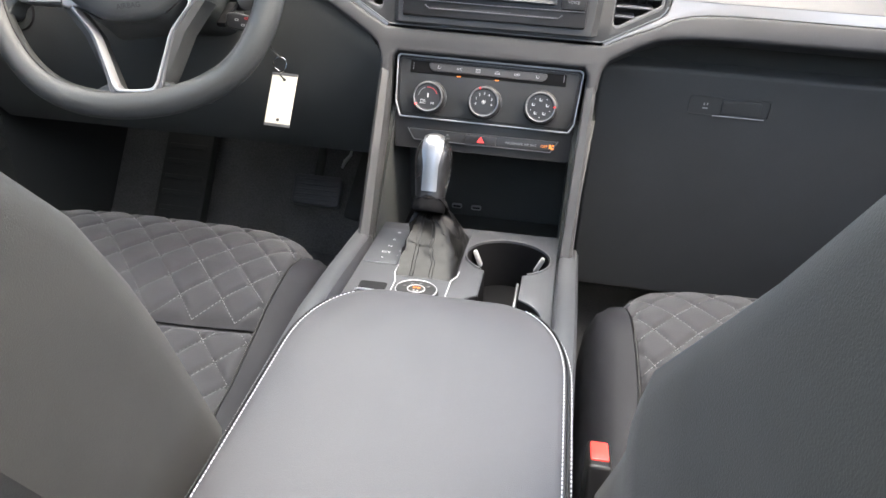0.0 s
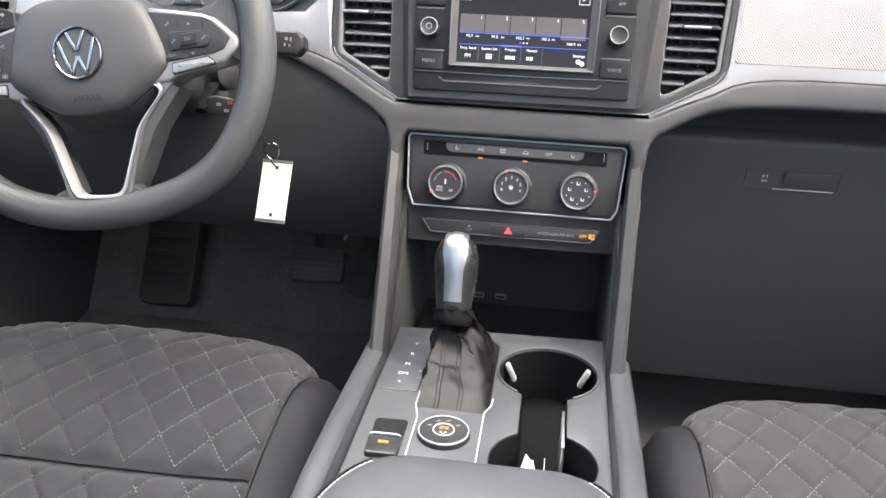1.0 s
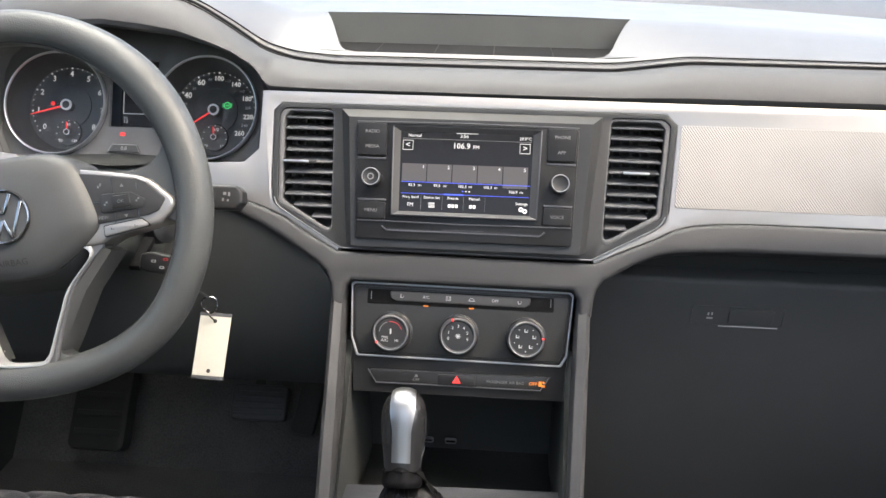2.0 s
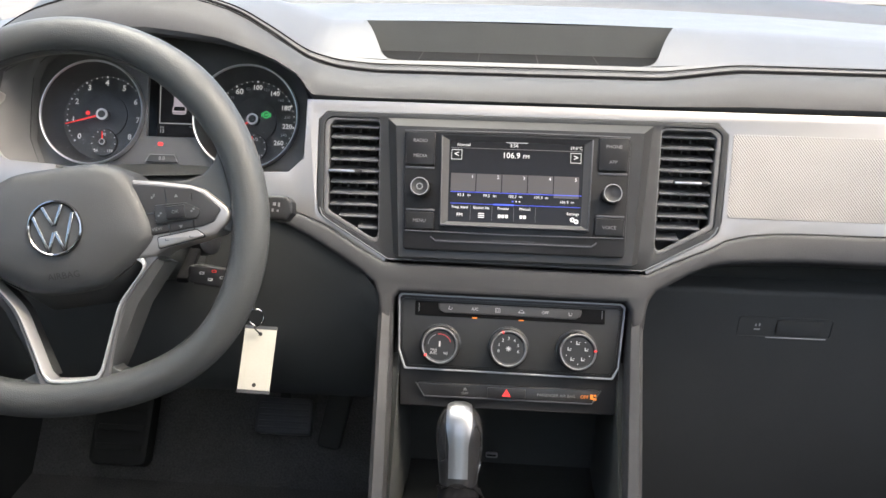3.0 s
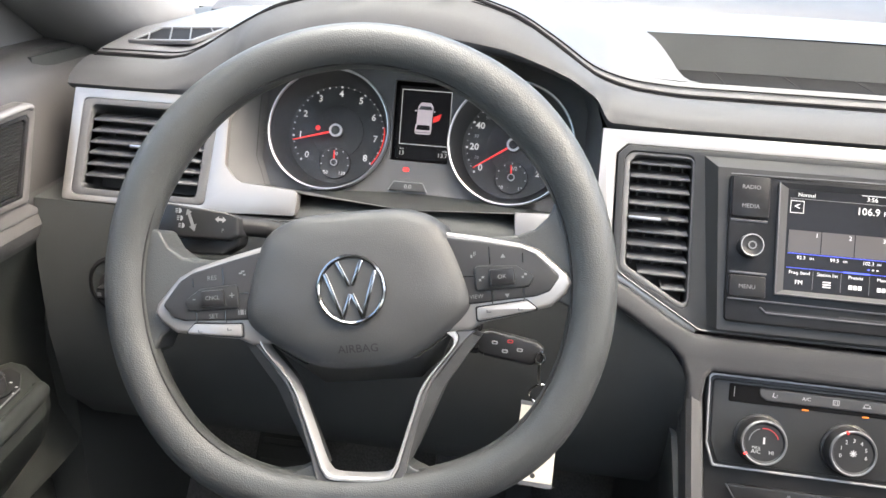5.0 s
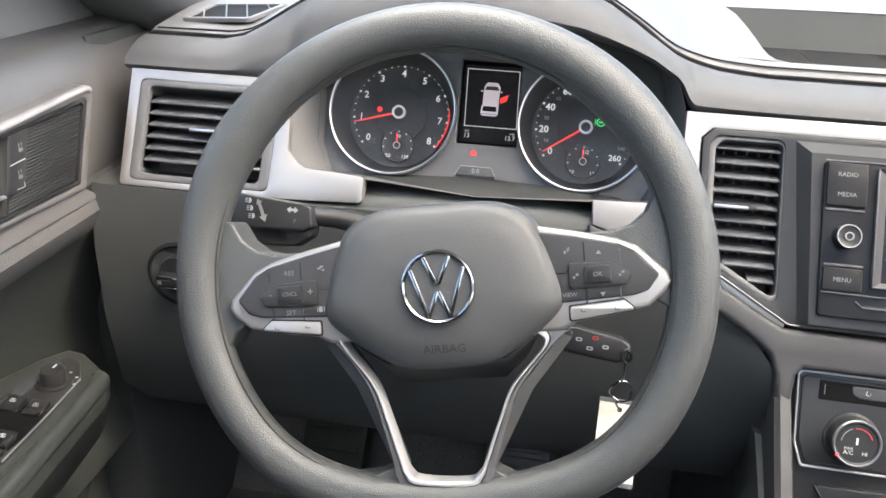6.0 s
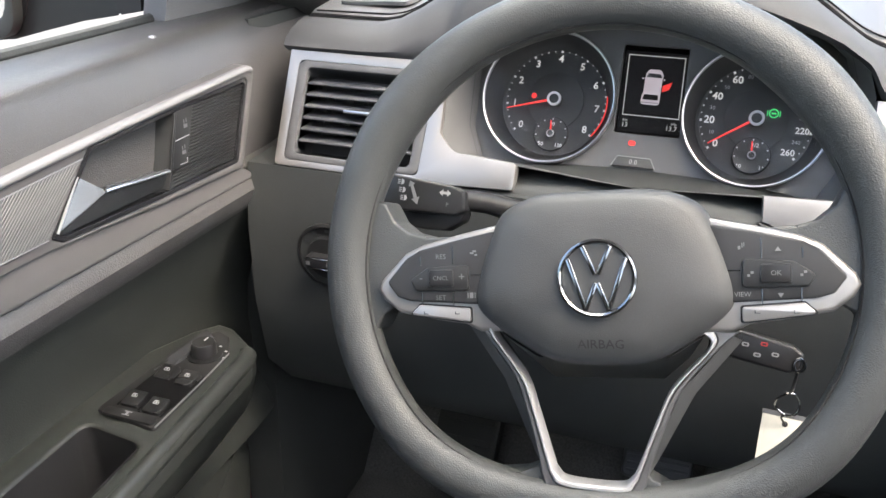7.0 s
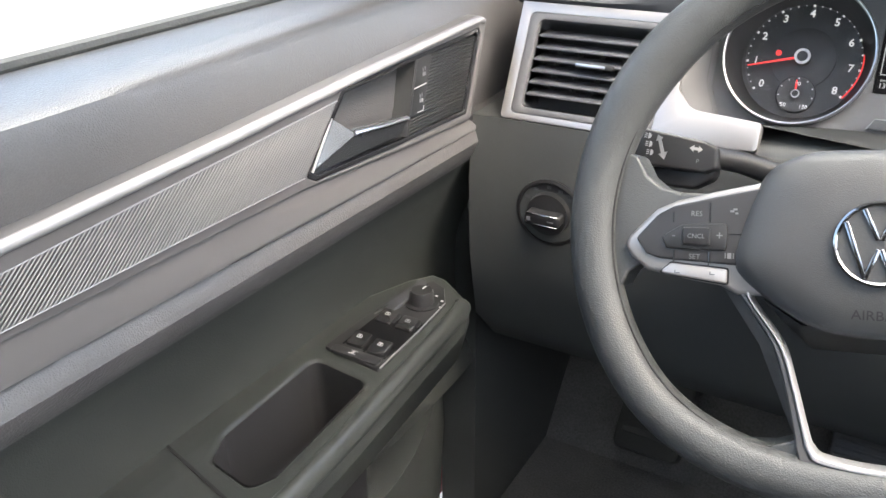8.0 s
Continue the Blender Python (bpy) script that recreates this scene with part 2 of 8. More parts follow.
class Plane:
    """A plane that leans back: y = y0 + k (z - z0). Points on it are given as (x, z)."""

    def __init__(self, y0, z0, k, h=0.0):
        self.y0, self.z0, self.k, self.s = y0, z0, k, math.sqrt(1 + k * k)
        m = Matrix.Identity(4)
        m.col[0][:3], m.col[1][:3], m.col[2][:3] = (1, 0, 0), (0, k / self.s, 1 / self.s), (0, -1 / self.s, k / self.s)
        m.translation = (0, y0, z0)
        self.m = m @ Matrix.Translation((0, 0, h))

    def p(self, pts):
        return [(x, (z - self.z0) * self.s) for x, z in pts]

    def at(self, x, z, h=0.0):
        return self.m @ Vector((x, (z - self.z0) * self.s, h))

    def frame_at(self, x, z, h=0.0, turn=0.0):
        return self.m @ Matrix.Translation((x, (z - self.z0) * self.s, h)) @ Matrix.Rotation(turn, 4, "Z")


FASCIA = Plane(1.012, 0.607, 0.485)
CLIMATE = Plane(1.000, 0.530, 0.42)
CLUSTER = Plane(1.170, 0.669, 0.46)
TRIM = Plane(1.0405, 0.626, 0.50)


def plate(loops, m, h0, h1, bevel=0.0, seg=2, bm=None):
    """A flat piece: outline and holes in the xy of m, from height h0 to h1, its upper edges rounded."""
    out = bm or bmesh.new()
    b = bmesh.new()
    edges = []
    for loop in loops:
        vs = [b.verts.new((x, y, h1)) for x, y in loop]
        edges += [b.edges.new((vs[i], vs[(i + 1) % len(vs)])) for i in range(len(vs))]
    if len(loops) == 1 and len(loops[0]) >= 3:
        b.faces.new(vs)
    else:
        bmesh.ops.triangle_fill(b, use_beauty=True, use_dissolve=False, edges=edges, normal=(0, 0, 1))
    for f in b.faces:
        f.normal_update()
        if f.normal.z < 0:
            f.normal_flip()
    top = list(b.faces)
    rim = [e for e in b.edges if len(e.link_faces) == 1]
    made = bmesh.ops.extrude_edge_only(b, edges=rim)
    low = [v for v in made["geom"] if isinstance(v, bmesh.types.BMVert)]
    for v in low:
        v.co.z = h0
    if bevel:
        bmesh.ops.bevel(b, geom=rim, offset=bevel, segments=seg, affect="EDGES", profile=0.5, clamp_overlap=True)
    b.transform(m)
    return merge(out, b)


def merge(out, b):
    mesh = bpy.data.meshes.new("scratch")
    b.to_mesh(mesh)
    b.free()
    out.from_mesh(mesh)
    bpy.data.meshes.remove(mesh)
    return out


def rounded(pts, r, n=5):
    """A polygon with rounded corners; r: one radius, or one for each corner."""
    out = []
    count = len(pts)
    for i in range(count):
        rad = r[i] if isinstance(r, (list, tuple)) else r
        p, a, c = Vector(pts[i]), Vector(pts[i - 1]), Vector(pts[(i + 1) % count])
        u, v = (a - p).normalized(), (c - p).normalized()
        ang = u.angle(v) if u.length and v.length else math.pi
        if rad <= 0 or ang > radians(175):
            out.append((p.x, p.y))
            continue
        d = min(rad / math.tan(ang / 2), 0.45 * (a - p).length, 0.45 * (c - p).length)
        q0, q1 = p + u * d, p + v * d
        for k in range(n + 1):
            t = k / n
            q = q0 * (1 - t) ** 2 + p * 2 * t * (1 - t) + q1 * t * t
            out.append((q.x, q.y))
    return out


def box2(x0, y0, x1, y1):
    return [(x0, y0), (x1, y0), (x1, y1), (x0, y1)]


def circle(cx, cy, r, n=32, a0=0.0, a1=2 * math.pi):
    full = abs(a1 - a0) > 6.28
    return [(cx + r * math.cos(a0 + (a1 - a0) * i / (n if full else n - 1)), cy + r * math.sin(a0 + (a1 - a0) * i / (n if full else n - 1)))
            for i in range(n)]


def block(m, sx, sy, sz, bevel=0.002, seg=2, bm=None):
    b = bmesh.new()
    bmesh.ops.create_cube(b, size=1.0)
    bmesh.ops.scale(b, vec=(sx, sy, sz), verts=b.verts)
    if bevel:
        bmesh.ops.bevel(b, geom=b.edges, offset=bevel, segments=seg, affect="EDGES", profile=0.5, clamp_overlap=True)
    b.transform(m)
    return merge(bm or bmesh.new(), b)


def turned(profile, m, n=40, bm=None, caps=True):
    """A body of revolution about the z of m; profile: (radius, height) pairs."""
    b = bmesh.new()
    rings = []
    for r, h in profile:
        rings.append([b.verts.new((r * math.cos(2 * math.pi * i / n), r * math.sin(2 * math.pi * i / n), h)) for i in range(n)])
    for a, c in zip(rings, rings[1:]):
        for i in range(n):
            b.faces.new((a[i], a[(i + 1) % n], c[(i + 1) % n], c[i]))
    if caps:
        b.faces.new(rings[0])
        b.faces.new(rings[-1])
    b.transform(m)
    return merge(bm or bmesh.new(), b)


def loft(sections, closed=True, caps=True, bm=None):
    """Skin between loops of 3D points with equal counts."""
    b = bmesh.new()
    rows = [[b.verts.new(p) for p in s] for s in sections]
    n = len(rows[0])
    for a, c in zip(rows, rows[1:]):
        for i in range(n if closed else n - 1):
            j = (i + 1) % n
            b.faces.new((a[i], a[j], c[j], c[i]))
    if caps and closed:
        b.faces.new(rows[0])
        b.faces.new(rows[-1])
    return merge(bm or bmesh.new(), b)


def tube(path, r, n=8, closed=False, bm=None, flat=1.0, up=(0, 0, 1)):
    """A round or flattened bar along 3D points."""
    pts = [Vector(p) for p in path]
    count = len(pts)
    b = bmesh.new()
    rings = []
    side = None
    for i, p in enumerate(pts):
        a = pts[i - 1] if (i or closed) else p
        c = pts[(i + 1) % count] if (i < count - 1 or closed) else p
        d = (c - a).normalized()
        if side is None:
            side = d.cross(Vector(up))
            side = side.normalized() if side.length > 1e-4 else d.orthogonal().normalized()
        else:
            side = (side - d * side.dot(d)).normalized()
        over = side.cross(d)
        rad = r[i] if isinstance(r, (list, tuple)) else r
        rings.append([b.verts.new(p + side * (rad * math.cos(2 * math.pi * k / n)) + over * (rad * flat * math.sin(2 * math.pi * k / n))) for k in range(n)])
    pairs = list(zip(rings, rings[1:] + ([rings[0]] if closed else [])))
    for a, c in pairs[:count if closed else count - 1]:
        for k in range(n):
            b.faces.new((a[k], a[(k + 1) % n], c[(k + 1) % n], c[k]))
    if not closed:
        b.faces.new(rings[0])
        b.faces.new(rings[-1])
    return merge(bm or bmesh.new(), b)


def spline(pts, n=8, closed=False):
    """Catmull-Rom through 2D or 3D points."""
    vs = [Vector(p) for p in pts]
    count = len(vs)
    out = []
    for i in range(count if closed else count - 1):
        p0 = vs[i - 1] if (i or closed) else vs[0]
        p1, p2 = vs[i], vs[(i + 1) % count]
        p3 = vs[(i + 2) % count] if (i + 2 < count or closed) else vs[-1]
        for k in range(n):
            t = k / n
            out.append(0.5 * ((2 * p1) + (p2 - p0) * t + (2 * p0 - 5 * p1 + 4 * p2 - p3) * t * t + (3 * p1 - p0 - 3 * p2 + p3) * t ** 3))
    if not closed:
        out.append(vs[-1])
    return out


def writing(name, text, m, size, mat, parent, align="CENTER", bold=0.0):
    """Raised print in the built-in letters, lying in the xy of m."""
    curve = bpy.data.curves.new("letters", "FONT")
    curve.body, curve.size, curve.align_x, curve.align_y = text, size, align, "CENTER"
    curve.resolution_u = 2
    curve.offset = bold * size
    carrier = bpy.data.objects.new("letters", curve)
    mesh = bpy.data.meshes.new_from_object(carrier)
    bpy.data.objects.remove(carrier)
    b = bmesh.new()
    b.from_mesh(mesh)
    bpy.data.meshes.remove(mesh)
    bpy.data.curves.remove(curve)
    b.transform(m)
    return part(name, b, mat, parent, smooth=False)


def bars(m, rects, h=0.0003, bm=None):
    """Small flat marks: (x0, y0, x1, y1) in the xy of m."""
    out = bm or bmesh.new()
    for x0, y0, x1, y1 in rects:
        plate([box2(x0, y0, x1, y1)], m, 0, h, bm=out)
    return out


def lerp(table, x):
    """Piecewise smooth value from (x, value) pairs."""
    if x <= table[0][0]:
        return table[0][1]
    for (a, va), (b, vb) in zip(table, table[1:]):
        if x <= b:
            t = (x - a) / (b - a)
            t = t * t * (3 - 2 * t)
            return va + (vb - va) * t
    return table[-1][1]


# ---- cabin shell and what lies outside ----
def quad_wall(name, pts, thick, mat, label, category):
    """A flat wall through 3D corners, thickened away from the cabin's middle."""
    vs = [Vector(p) for p in pts]
    n = (vs[1] - vs[0]).cross(vs[2] - vs[0]).normalized()
    mid = sum(vs, Vector()) / len(vs)
    if n.dot(mid - Vector((0, 0, 0.6))) < 0:
        n = -n
    return lone(name, loft([vs, [v + n * thick for v in vs]]), mat, label, category, "structure", False)


def build_shell():
    quad_wall("floor", [(-0.86, -2.6, 0), (0.86, -2.6, 0), (0.86, 1.36, 0), (-0.86, 1.36, 0)], 0.03, CARPET, "black carpeted floor of the car cabin", "floor")
    quad_wall("wall_front", [(-0.86, 1.36, 0), (0.86, 1.36, 0), (0.86, 1.62, 0.32), (-0.86, 1.62, 0.32)], 0.03, CARPET, "black carpeted toe board under the dashboard", "wall")
    quad_wall("wall_bulkhead", [(-0.86, 1.62, 0.32), (0.86, 1.62, 0.32), (0.86, 1.66, 0.74), (-0.86, 1.66, 0.74)], 0.03, RUBBER, "black insulated bulkhead behind the dashboard", "wall")
    quad_wall("wall_back", [(-0.86, -2.6, 0), (0.86, -2.6, 0), (0.86, -2.6, 0.72), (-0.86, -2.6, 0.72)], 0.04, DARK, "dark trim of the closed tailgate", "wall")
    quad_wall("wall_passenger", [(0.86, -2.6, 0), (0.86, 1.5, 0), (0.84, 1.5, 0.75), (0.84, -2.6, 0.75)], 0.05, DOORSKIN, "dark passenger side door trim", "wall")
    quad_wall("wall_rear_side", [(-0.86, -2.6, 0), (-0.86, 0.0, 0), (-0.84, 0.0, 0.74), (-0.84, -2.6, 0.74)], 0.05, DOORSKIN, "dark rear door trim behind the driver", "wall")
    # roof opening and its pane are unseen, added to light the cabin
    roof = bmesh.new()
    for x0, y0, x1, y1 in ((-0.62, 0.32, 0.62, 0.56), (-0.62, -2.5, 0.62, -1.3), (-0.62, -1.3, -0.42, 0.32), (0.42, -1.3, 0.62, 0.32)):
        plate([box2(x0, y0, x1, y1)], Matrix.Translation((0, 0, 1.22)), 0.0, 0.04, bm=roof)
    lone("ceiling", roof, HEADLINER, "pale grey cloth headliner round an added roof opening", "ceiling", "structure", False)
    pane = quad_wall("window_roof_added", [(-0.43, -1.31, 1.262), (0.43, -1.31, 1.262), (0.43, 0.33, 1.262), (-0.43, 0.33, 1.262)], 0.005, GLASS, "unseen glass roof pane added to let light in", "window")
    pane.visible_shadow = False
    for i, s in enumerate((-1, 1)):
        quad_wall("wall_kick_%d" % (i + 1), [(s * 0.80, 1.12, 0.0), (s * 0.80, 1.66, 0.0), (s * 0.80, 1.66, 0.74), (s * 0.80, 1.12, 0.74)], 0.05, DARK, "dark side trim of the footwell", "wall")
    for i, s in enumerate((-1, 1)):
        rail = [(s * 0.62, 0.62, 1.21), (s * 0.62, -2.5, 1.21), (s * 0.70, -2.5, 1.14), (s * 0.72, 0.55, 1.14)]
        quad_wall("trim_roof_%d" % (i + 1), rail, 0.03, HEADLINER, "pale grey roof edge trim above the side windows", "trim")
        line = spline([(s * 0.845, 1.42, 0.735), (s * 0.81, 1.22, 0.80), (s * 0.74, 0.86, 1.00), (s * 0.66, 0.56, 1.20)], 8)
        pillar = tube(line, [0.085 - 0.040 * k / (len(line) - 1) for k in range(len(line))], 32, flat=0.8)
        lone("trim_front_pillar_%d" % (i + 1), pillar, PILLAR, "dark grey windscreen pillar trim", "pillar", "structure")
        for k, y in enumerate((-0.28, -1.35)):
            post = tube([(s * 0.85, y, 0.70), (s * 0.80, y, 0.95), (s * 0.70, y, 1.18)], 0.055, 10, flat=0.9)
            lone("trim_side_pillar_%d" % (2 * i + k + 1), post, HEADLINER, "grey door pillar trim between the side windows", "pillar", "structure")
    screen = [(-0.78, 1.84, 0.775), (0.78, 1.84, 0.775), (0.62, 0.57, 1.235), (-0.62, 0.57, 1.235)]
    pane = quad_wall("window_1", screen, 0.005, GLASS, "clear windscreen glass", "windscreen")
    pane.visible_shadow = False
    left = [(-0.865, 1.02, 0.745), (-0.865, -2.4, 0.735), (-0.73, -2.4, 1.15), (-0.73, 0.62, 1.15)]
    pane = quad_wall("window_2", left, 0.004, GLASS, "clear driver side window glass", "window")
    pane.visible_shadow = False
    rows = []
    for x in np.linspace(-0.78, 0.78, 40):
        d = -0.055 * x * x
        rows.append([(x, 1.521, 0.750 + d), (x, 1.523, 0.786 + d), (x, 1.529, 0.7895 + d), (x, 1.600, 0.8125 + d), (x, 1.606, 0.8115 + d), (x, 1.612, 0.806 + d), (x, 1.86, 0.752 + d), (x, 1.86, 0.740 + d)])
    lone("trim_windscreen_base", loft(rows), CONSOLE, "grey band at the foot of the windscreen", "trim", "structure")

    ground = bmesh.new()
    bmesh.ops.create_grid(ground, x_segments=2, y_segments=2, size=400)
    bmesh.ops.translate(ground, vec=(0, 0, -0.5), verts=ground.verts)
    lone("ground", ground, CONCRETE, "pale sunlit concrete yard around the car", "ground", "structure", False)
    # bonnet seen low through the windscreen
    bonnet = thing("car_bonnet", (0, 2.1, 0.6), "glossy red car bonnet in front of the windscreen", "bonnet")
    rows = []
    for i in range(13):
        y = 1.88 + 0.085 * i
        rows.append([(x, y, 0.772 + 0.02 * math.cos(x * 1.7) - 0.06 * (i / 12) ** 2 - 0.02 * (abs(x) / 0.8) ** 4) for x in [(-0.82 + 1.64 * k / 24) for k in range(25)]])
    low = [[(x, y, z - 0.03) for x, y, z in r] for r in rows]
    part("panel", loft([r + l[::-1] for r, l in zip(rows, low)]), BODY_RED, bonnet)
    for s in (-1, 1):
        part("washer_nozzle", block(pose(s * 0.3, 1.90, 0.792), 0.02, 0.03, 0.008, 0.003), BLACK, bonnet)


build_shell()


# ---- dashboard ----
SEAM_Z = [(-0.80, 0.747), (-0.65, 0.748), (-0.631, 0.756), (-0.588, 0.783), (-0.55, 0.804), (-0.49, 0.822), (-0.42, 0.831), (-0.36, 0.825), (-0.311, 0.809),
          (-0.27, 0.783), (-0.24, 0.761), (-0.205, 0.750), (-0.16, 0.746), (0.16, 0.746), (0.24, 0.757), (0.80, 0.757)]
LIP_Z = [(-0.80, 0.719), (-0.580, 0.719), (-0.568, 0.742), (-0.54, 0.763), (-0.48, 0.779), (-0.40, 0.785), (-0.32, 0.777), (-0.265, 0.762), (-0.236, 0.744),
         (-0.224, 0.719), (0.80, 0.719)]
SEAM_Y = [(-0.80, 1.140), (-0.62, 1.140), (-0.42, 1.120), (-0.22, 1.140), (0.80, 1.140)]


def linear(table, x):
    return float(np.interp(x, [a for a, _ in table], [b for _, b in table]))


def soft(table, x, w=0.012):
    """The table's value, its corners rounded over a small width."""
    return sum(linear(table, x + w * (k - 3) / 3) for k in range(7)) / 7


def seam_point(x, lift=0.0):
    return Vector((x, soft(SEAM_Y, x), soft(SEAM_Z, x) + lift))


def face_height(x, y):
    """Height of the padded face just in front of the seam."""
    s, zl = seam_point(x), soft(LIP_Z, x, 0.004)
    ya, za = 1.117, zl + 0.85 * (s.z - zl)
    yb, zb = s.y - 0.008, s.z - 0.002
    return za + (zb - za) * (y - ya) / (yb - ya)


def dash_top(x, y):
    """Height of the dashboard's top behind the seam."""
    s = seam_point(x)
    far = 0.7905 - 0.055 * x * x
    t = min(max((y - s.y) / (1.24 - s.y), 0.0), 1.0)
    hump = max(s.z - 0.757, 0.0)
    base = (s.z - hump) + (far - (s.z - hump)) * t ** 0.9
    return base + hump * (1 - min(max((y - s.y) / 0.34, 0), 1)) ** 1.3 if y <= 1.24 else far + hump * (1 - min(max((y - s.y) / 0.34, 0), 1)) ** 1.3


TRAY_HALF = [(1.157, 0.138), (1.160, 0.149), (1.166, 0.155), (1.175, 0.1595), (1.19, 0.1645), (1.21, 0.1715), (1.23, 0.1795), (1.250, 0.187)]


def build_dashboard():
    dash = thing("dashboard", (0, 1.2, 0.45), "grey padded car dashboard with silver trim band and stitched top", "dashboard")
    xs = sorted(set([-0.742] + [round(-0.74 + 0.02 * i, 4) for i in range(76)] + [round(-0.24 + 0.0025 * i, 4) for i in range(10)] + [round(-0.585 + 0.0025 * i, 4) for i in range(10)]))
    # padded face between the silver band and the seam
    rows = []
    for x in xs:
        s, zl = seam_point(x), soft(LIP_Z, x, 0.004)
        hood = min(max((zl - 0.719) / 0.05, 0), 1)
        yl = 1.089 - 0.004 * hood
        h = s.z - zl
        rows.append([(x, yl + 0.03, zl + 0.001), (x, yl + 0.006, zl - 0.001), (x, yl - 0.001, zl + 0.003), (x, yl - 0.003, zl + 0.2 * h),
                     (x, yl + 0.001, zl + 0.42 * h), (x, yl + 0.012, zl + 0.66 * h), (x, yl + 0.028, zl + 0.85 * h),
                     (x, s.y - 0.008, s.z - 0.002), (x, s.y - 0.001, s.z - 0.0045), (x, s.y + 0.012, s.z - 0.02)])
    part("face_pad", loft(rows, False, False), PAD_SHADED, dash)
    # top pad behind the seam, with the open tray
    b = bmesh.new()
    x_list = sorted(set(xs + [-0.190, 0.190]))
    y_abs = [1.157, 1.160, 1.166, 1.175, 1.19, 1.21, 1.23, 1.250, 1.262, 1.30, 1.35, 1.40, 1.45, 1.50, 1.515]
    grid = []
    for x in x_list:
        s = seam_point(x)
        col = [(x, s.y + 0.001, s.z - 0.005), (x, s.y + 0.005, s.z - 0.0005), (x, s.y + 0.012, dash_top(x, s.y + 0.012))]
        col += [(x, y, dash_top(x, y) - (0.03 if y > 1.51 else 0)) for y in y_abs]
        grid.append([b.verts.new(p) for p in col])
    def in_tray(x, y):
        return 1.1575 < y < 1.2495 and abs(x) < 0.190
    for c0, c1 in zip(grid, grid[1:]):
        for k in range(len(c0) - 1):
            mid = (c0[k].co + c0[k + 1].co + c1[k].co + c1[k + 1].co) / 4
            if not in_tray(mid.x, mid.y):
                b.faces.new((c0[k], c1[k], c1[k + 1], c0[k + 1]))
    for s in (-1, 1):
        strip = []
        for y, half in TRAY_HALF:
            edge = s * half
            strip.append([b.verts.new((x, y, dash_top(x, y))) for x in (edge, s * 0.190)])
        for a, c in zip(strip, strip[1:]):
            b.faces.new((a[0], a[1], c[1], c[0]))
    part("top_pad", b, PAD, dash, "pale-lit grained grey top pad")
    # tray: a level floor with rounded front corners, leaning walls
    rim = [(-half, y) for y, half in TRAY_HALF[::-1]] + [(half, y) for y, half in TRAY_HALF]
    top = [Vector((x, y, dash_top(x, y) + 0.0003)) for x, y in rim]
    foot = [Vector((x * 0.975, min(y + 0.0015, 1.240), 0.7535)) for x, y in rim]
    # walls and floor in darker plastics than the pad: shade put into colour
    part("open_tray", loft([top, foot], True, False), DARK, dash, "open tray sunk in the dash top", False)
    part("tray_floor", plate([[(p.x, p.y) for p in foot]], Matrix.Translation((0, 0, 0.7535)), -0.003, 0.0002), TRAY_SHADE, dash)
    for x in (-0.115, -0.046, 0.023, 0.092):
        part("tray_joint", bars(Matrix.Translation((x, 1.20, 0.7538)), [(-0.0007, -0.041, 0.0007, 0.039)]), NECK, dash)
    # seams: welts and stitches along the edge of the top pad
    line = [seam_point(x) for x in np.linspace(-0.74, 0.76, 220)]
    part("seam_welt", tube([p + Vector((0, 0.0005, -0.0012)) for p in line], 0.0016, 6), SEAM, dash)
    # silver band
    left = [(-0.734, 0.7205), (-0.5735, 0.7205), (-0.576, 0.700), (-0.574, 0.664), (-0.560, 0.650), (-0.501, 0.647), (-0.501, 0.626), (-0.590, 0.6225), (-0.732, 0.6225)][::-1]
    hole = [(-0.7235, 0.7125), (-0.5860, 0.7125), (-0.5890, 0.6275), (-0.7235, 0.6275)]
    part("silver_trim", plate([rounded(TRIM.p(left), [0, 0.004, 0, 0, 0.02, 0.004, 0.004, 0.004, 0.004][::-1]), rounded(TRIM.p(hole), 0.006)], TRIM.m, -0.012, 0.002, 0.0022), SILVER, dash, "satin silver trim round the outer vent")
    right = [(-0.228, 0.7205), (0.76, 0.7195), (0.76, 0.606), (0.30, 0.6062), (0.264, 0.6048), (0.2407, 0.6022), (0.2219, 0.5977), (0.203, 0.5885), (0.165, 0.5738), (0.140, 0.5625), (0.138, 0.5668),
             (0.2060, 0.5995), (0.2130, 0.6055), (0.2165, 0.6160), (0.2230, 0.698), (0.212, 0.7085), (-0.205, 0.7085), (-0.2135, 0.701), (-0.2112, 0.625), (-0.2085, 0.6140), (-0.2020, 0.6055),
             (-0.1325, 0.5690), (-0.1345, 0.5645), (-0.160, 0.5765), (-0.1861, 0.5905), (-0.1941, 0.5955), (-0.2124, 0.6026), (-0.2281, 0.6076), (-0.297, 0.627),
             (-0.299, 0.646), (-0.244, 0.648), (-0.228, 0.662)][::-1]
    part("silver_trim", plate([TRIM.p(right)], TRIM.m, -0.012, 0.002, 0.0018), SILVER, dash, "satin silver trim band")
    ins = [(0.228, 0.6985), (0.222, 0.619), (0.755, 0.619), (0.755, 0.6985)]
    part("woven_insert", plate([rounded(TRIM.p(ins), 0.003)], TRIM.m, 0.001, 0.0028, 0.0006), WEAVE, dash, "silver insert with a fine woven pattern")
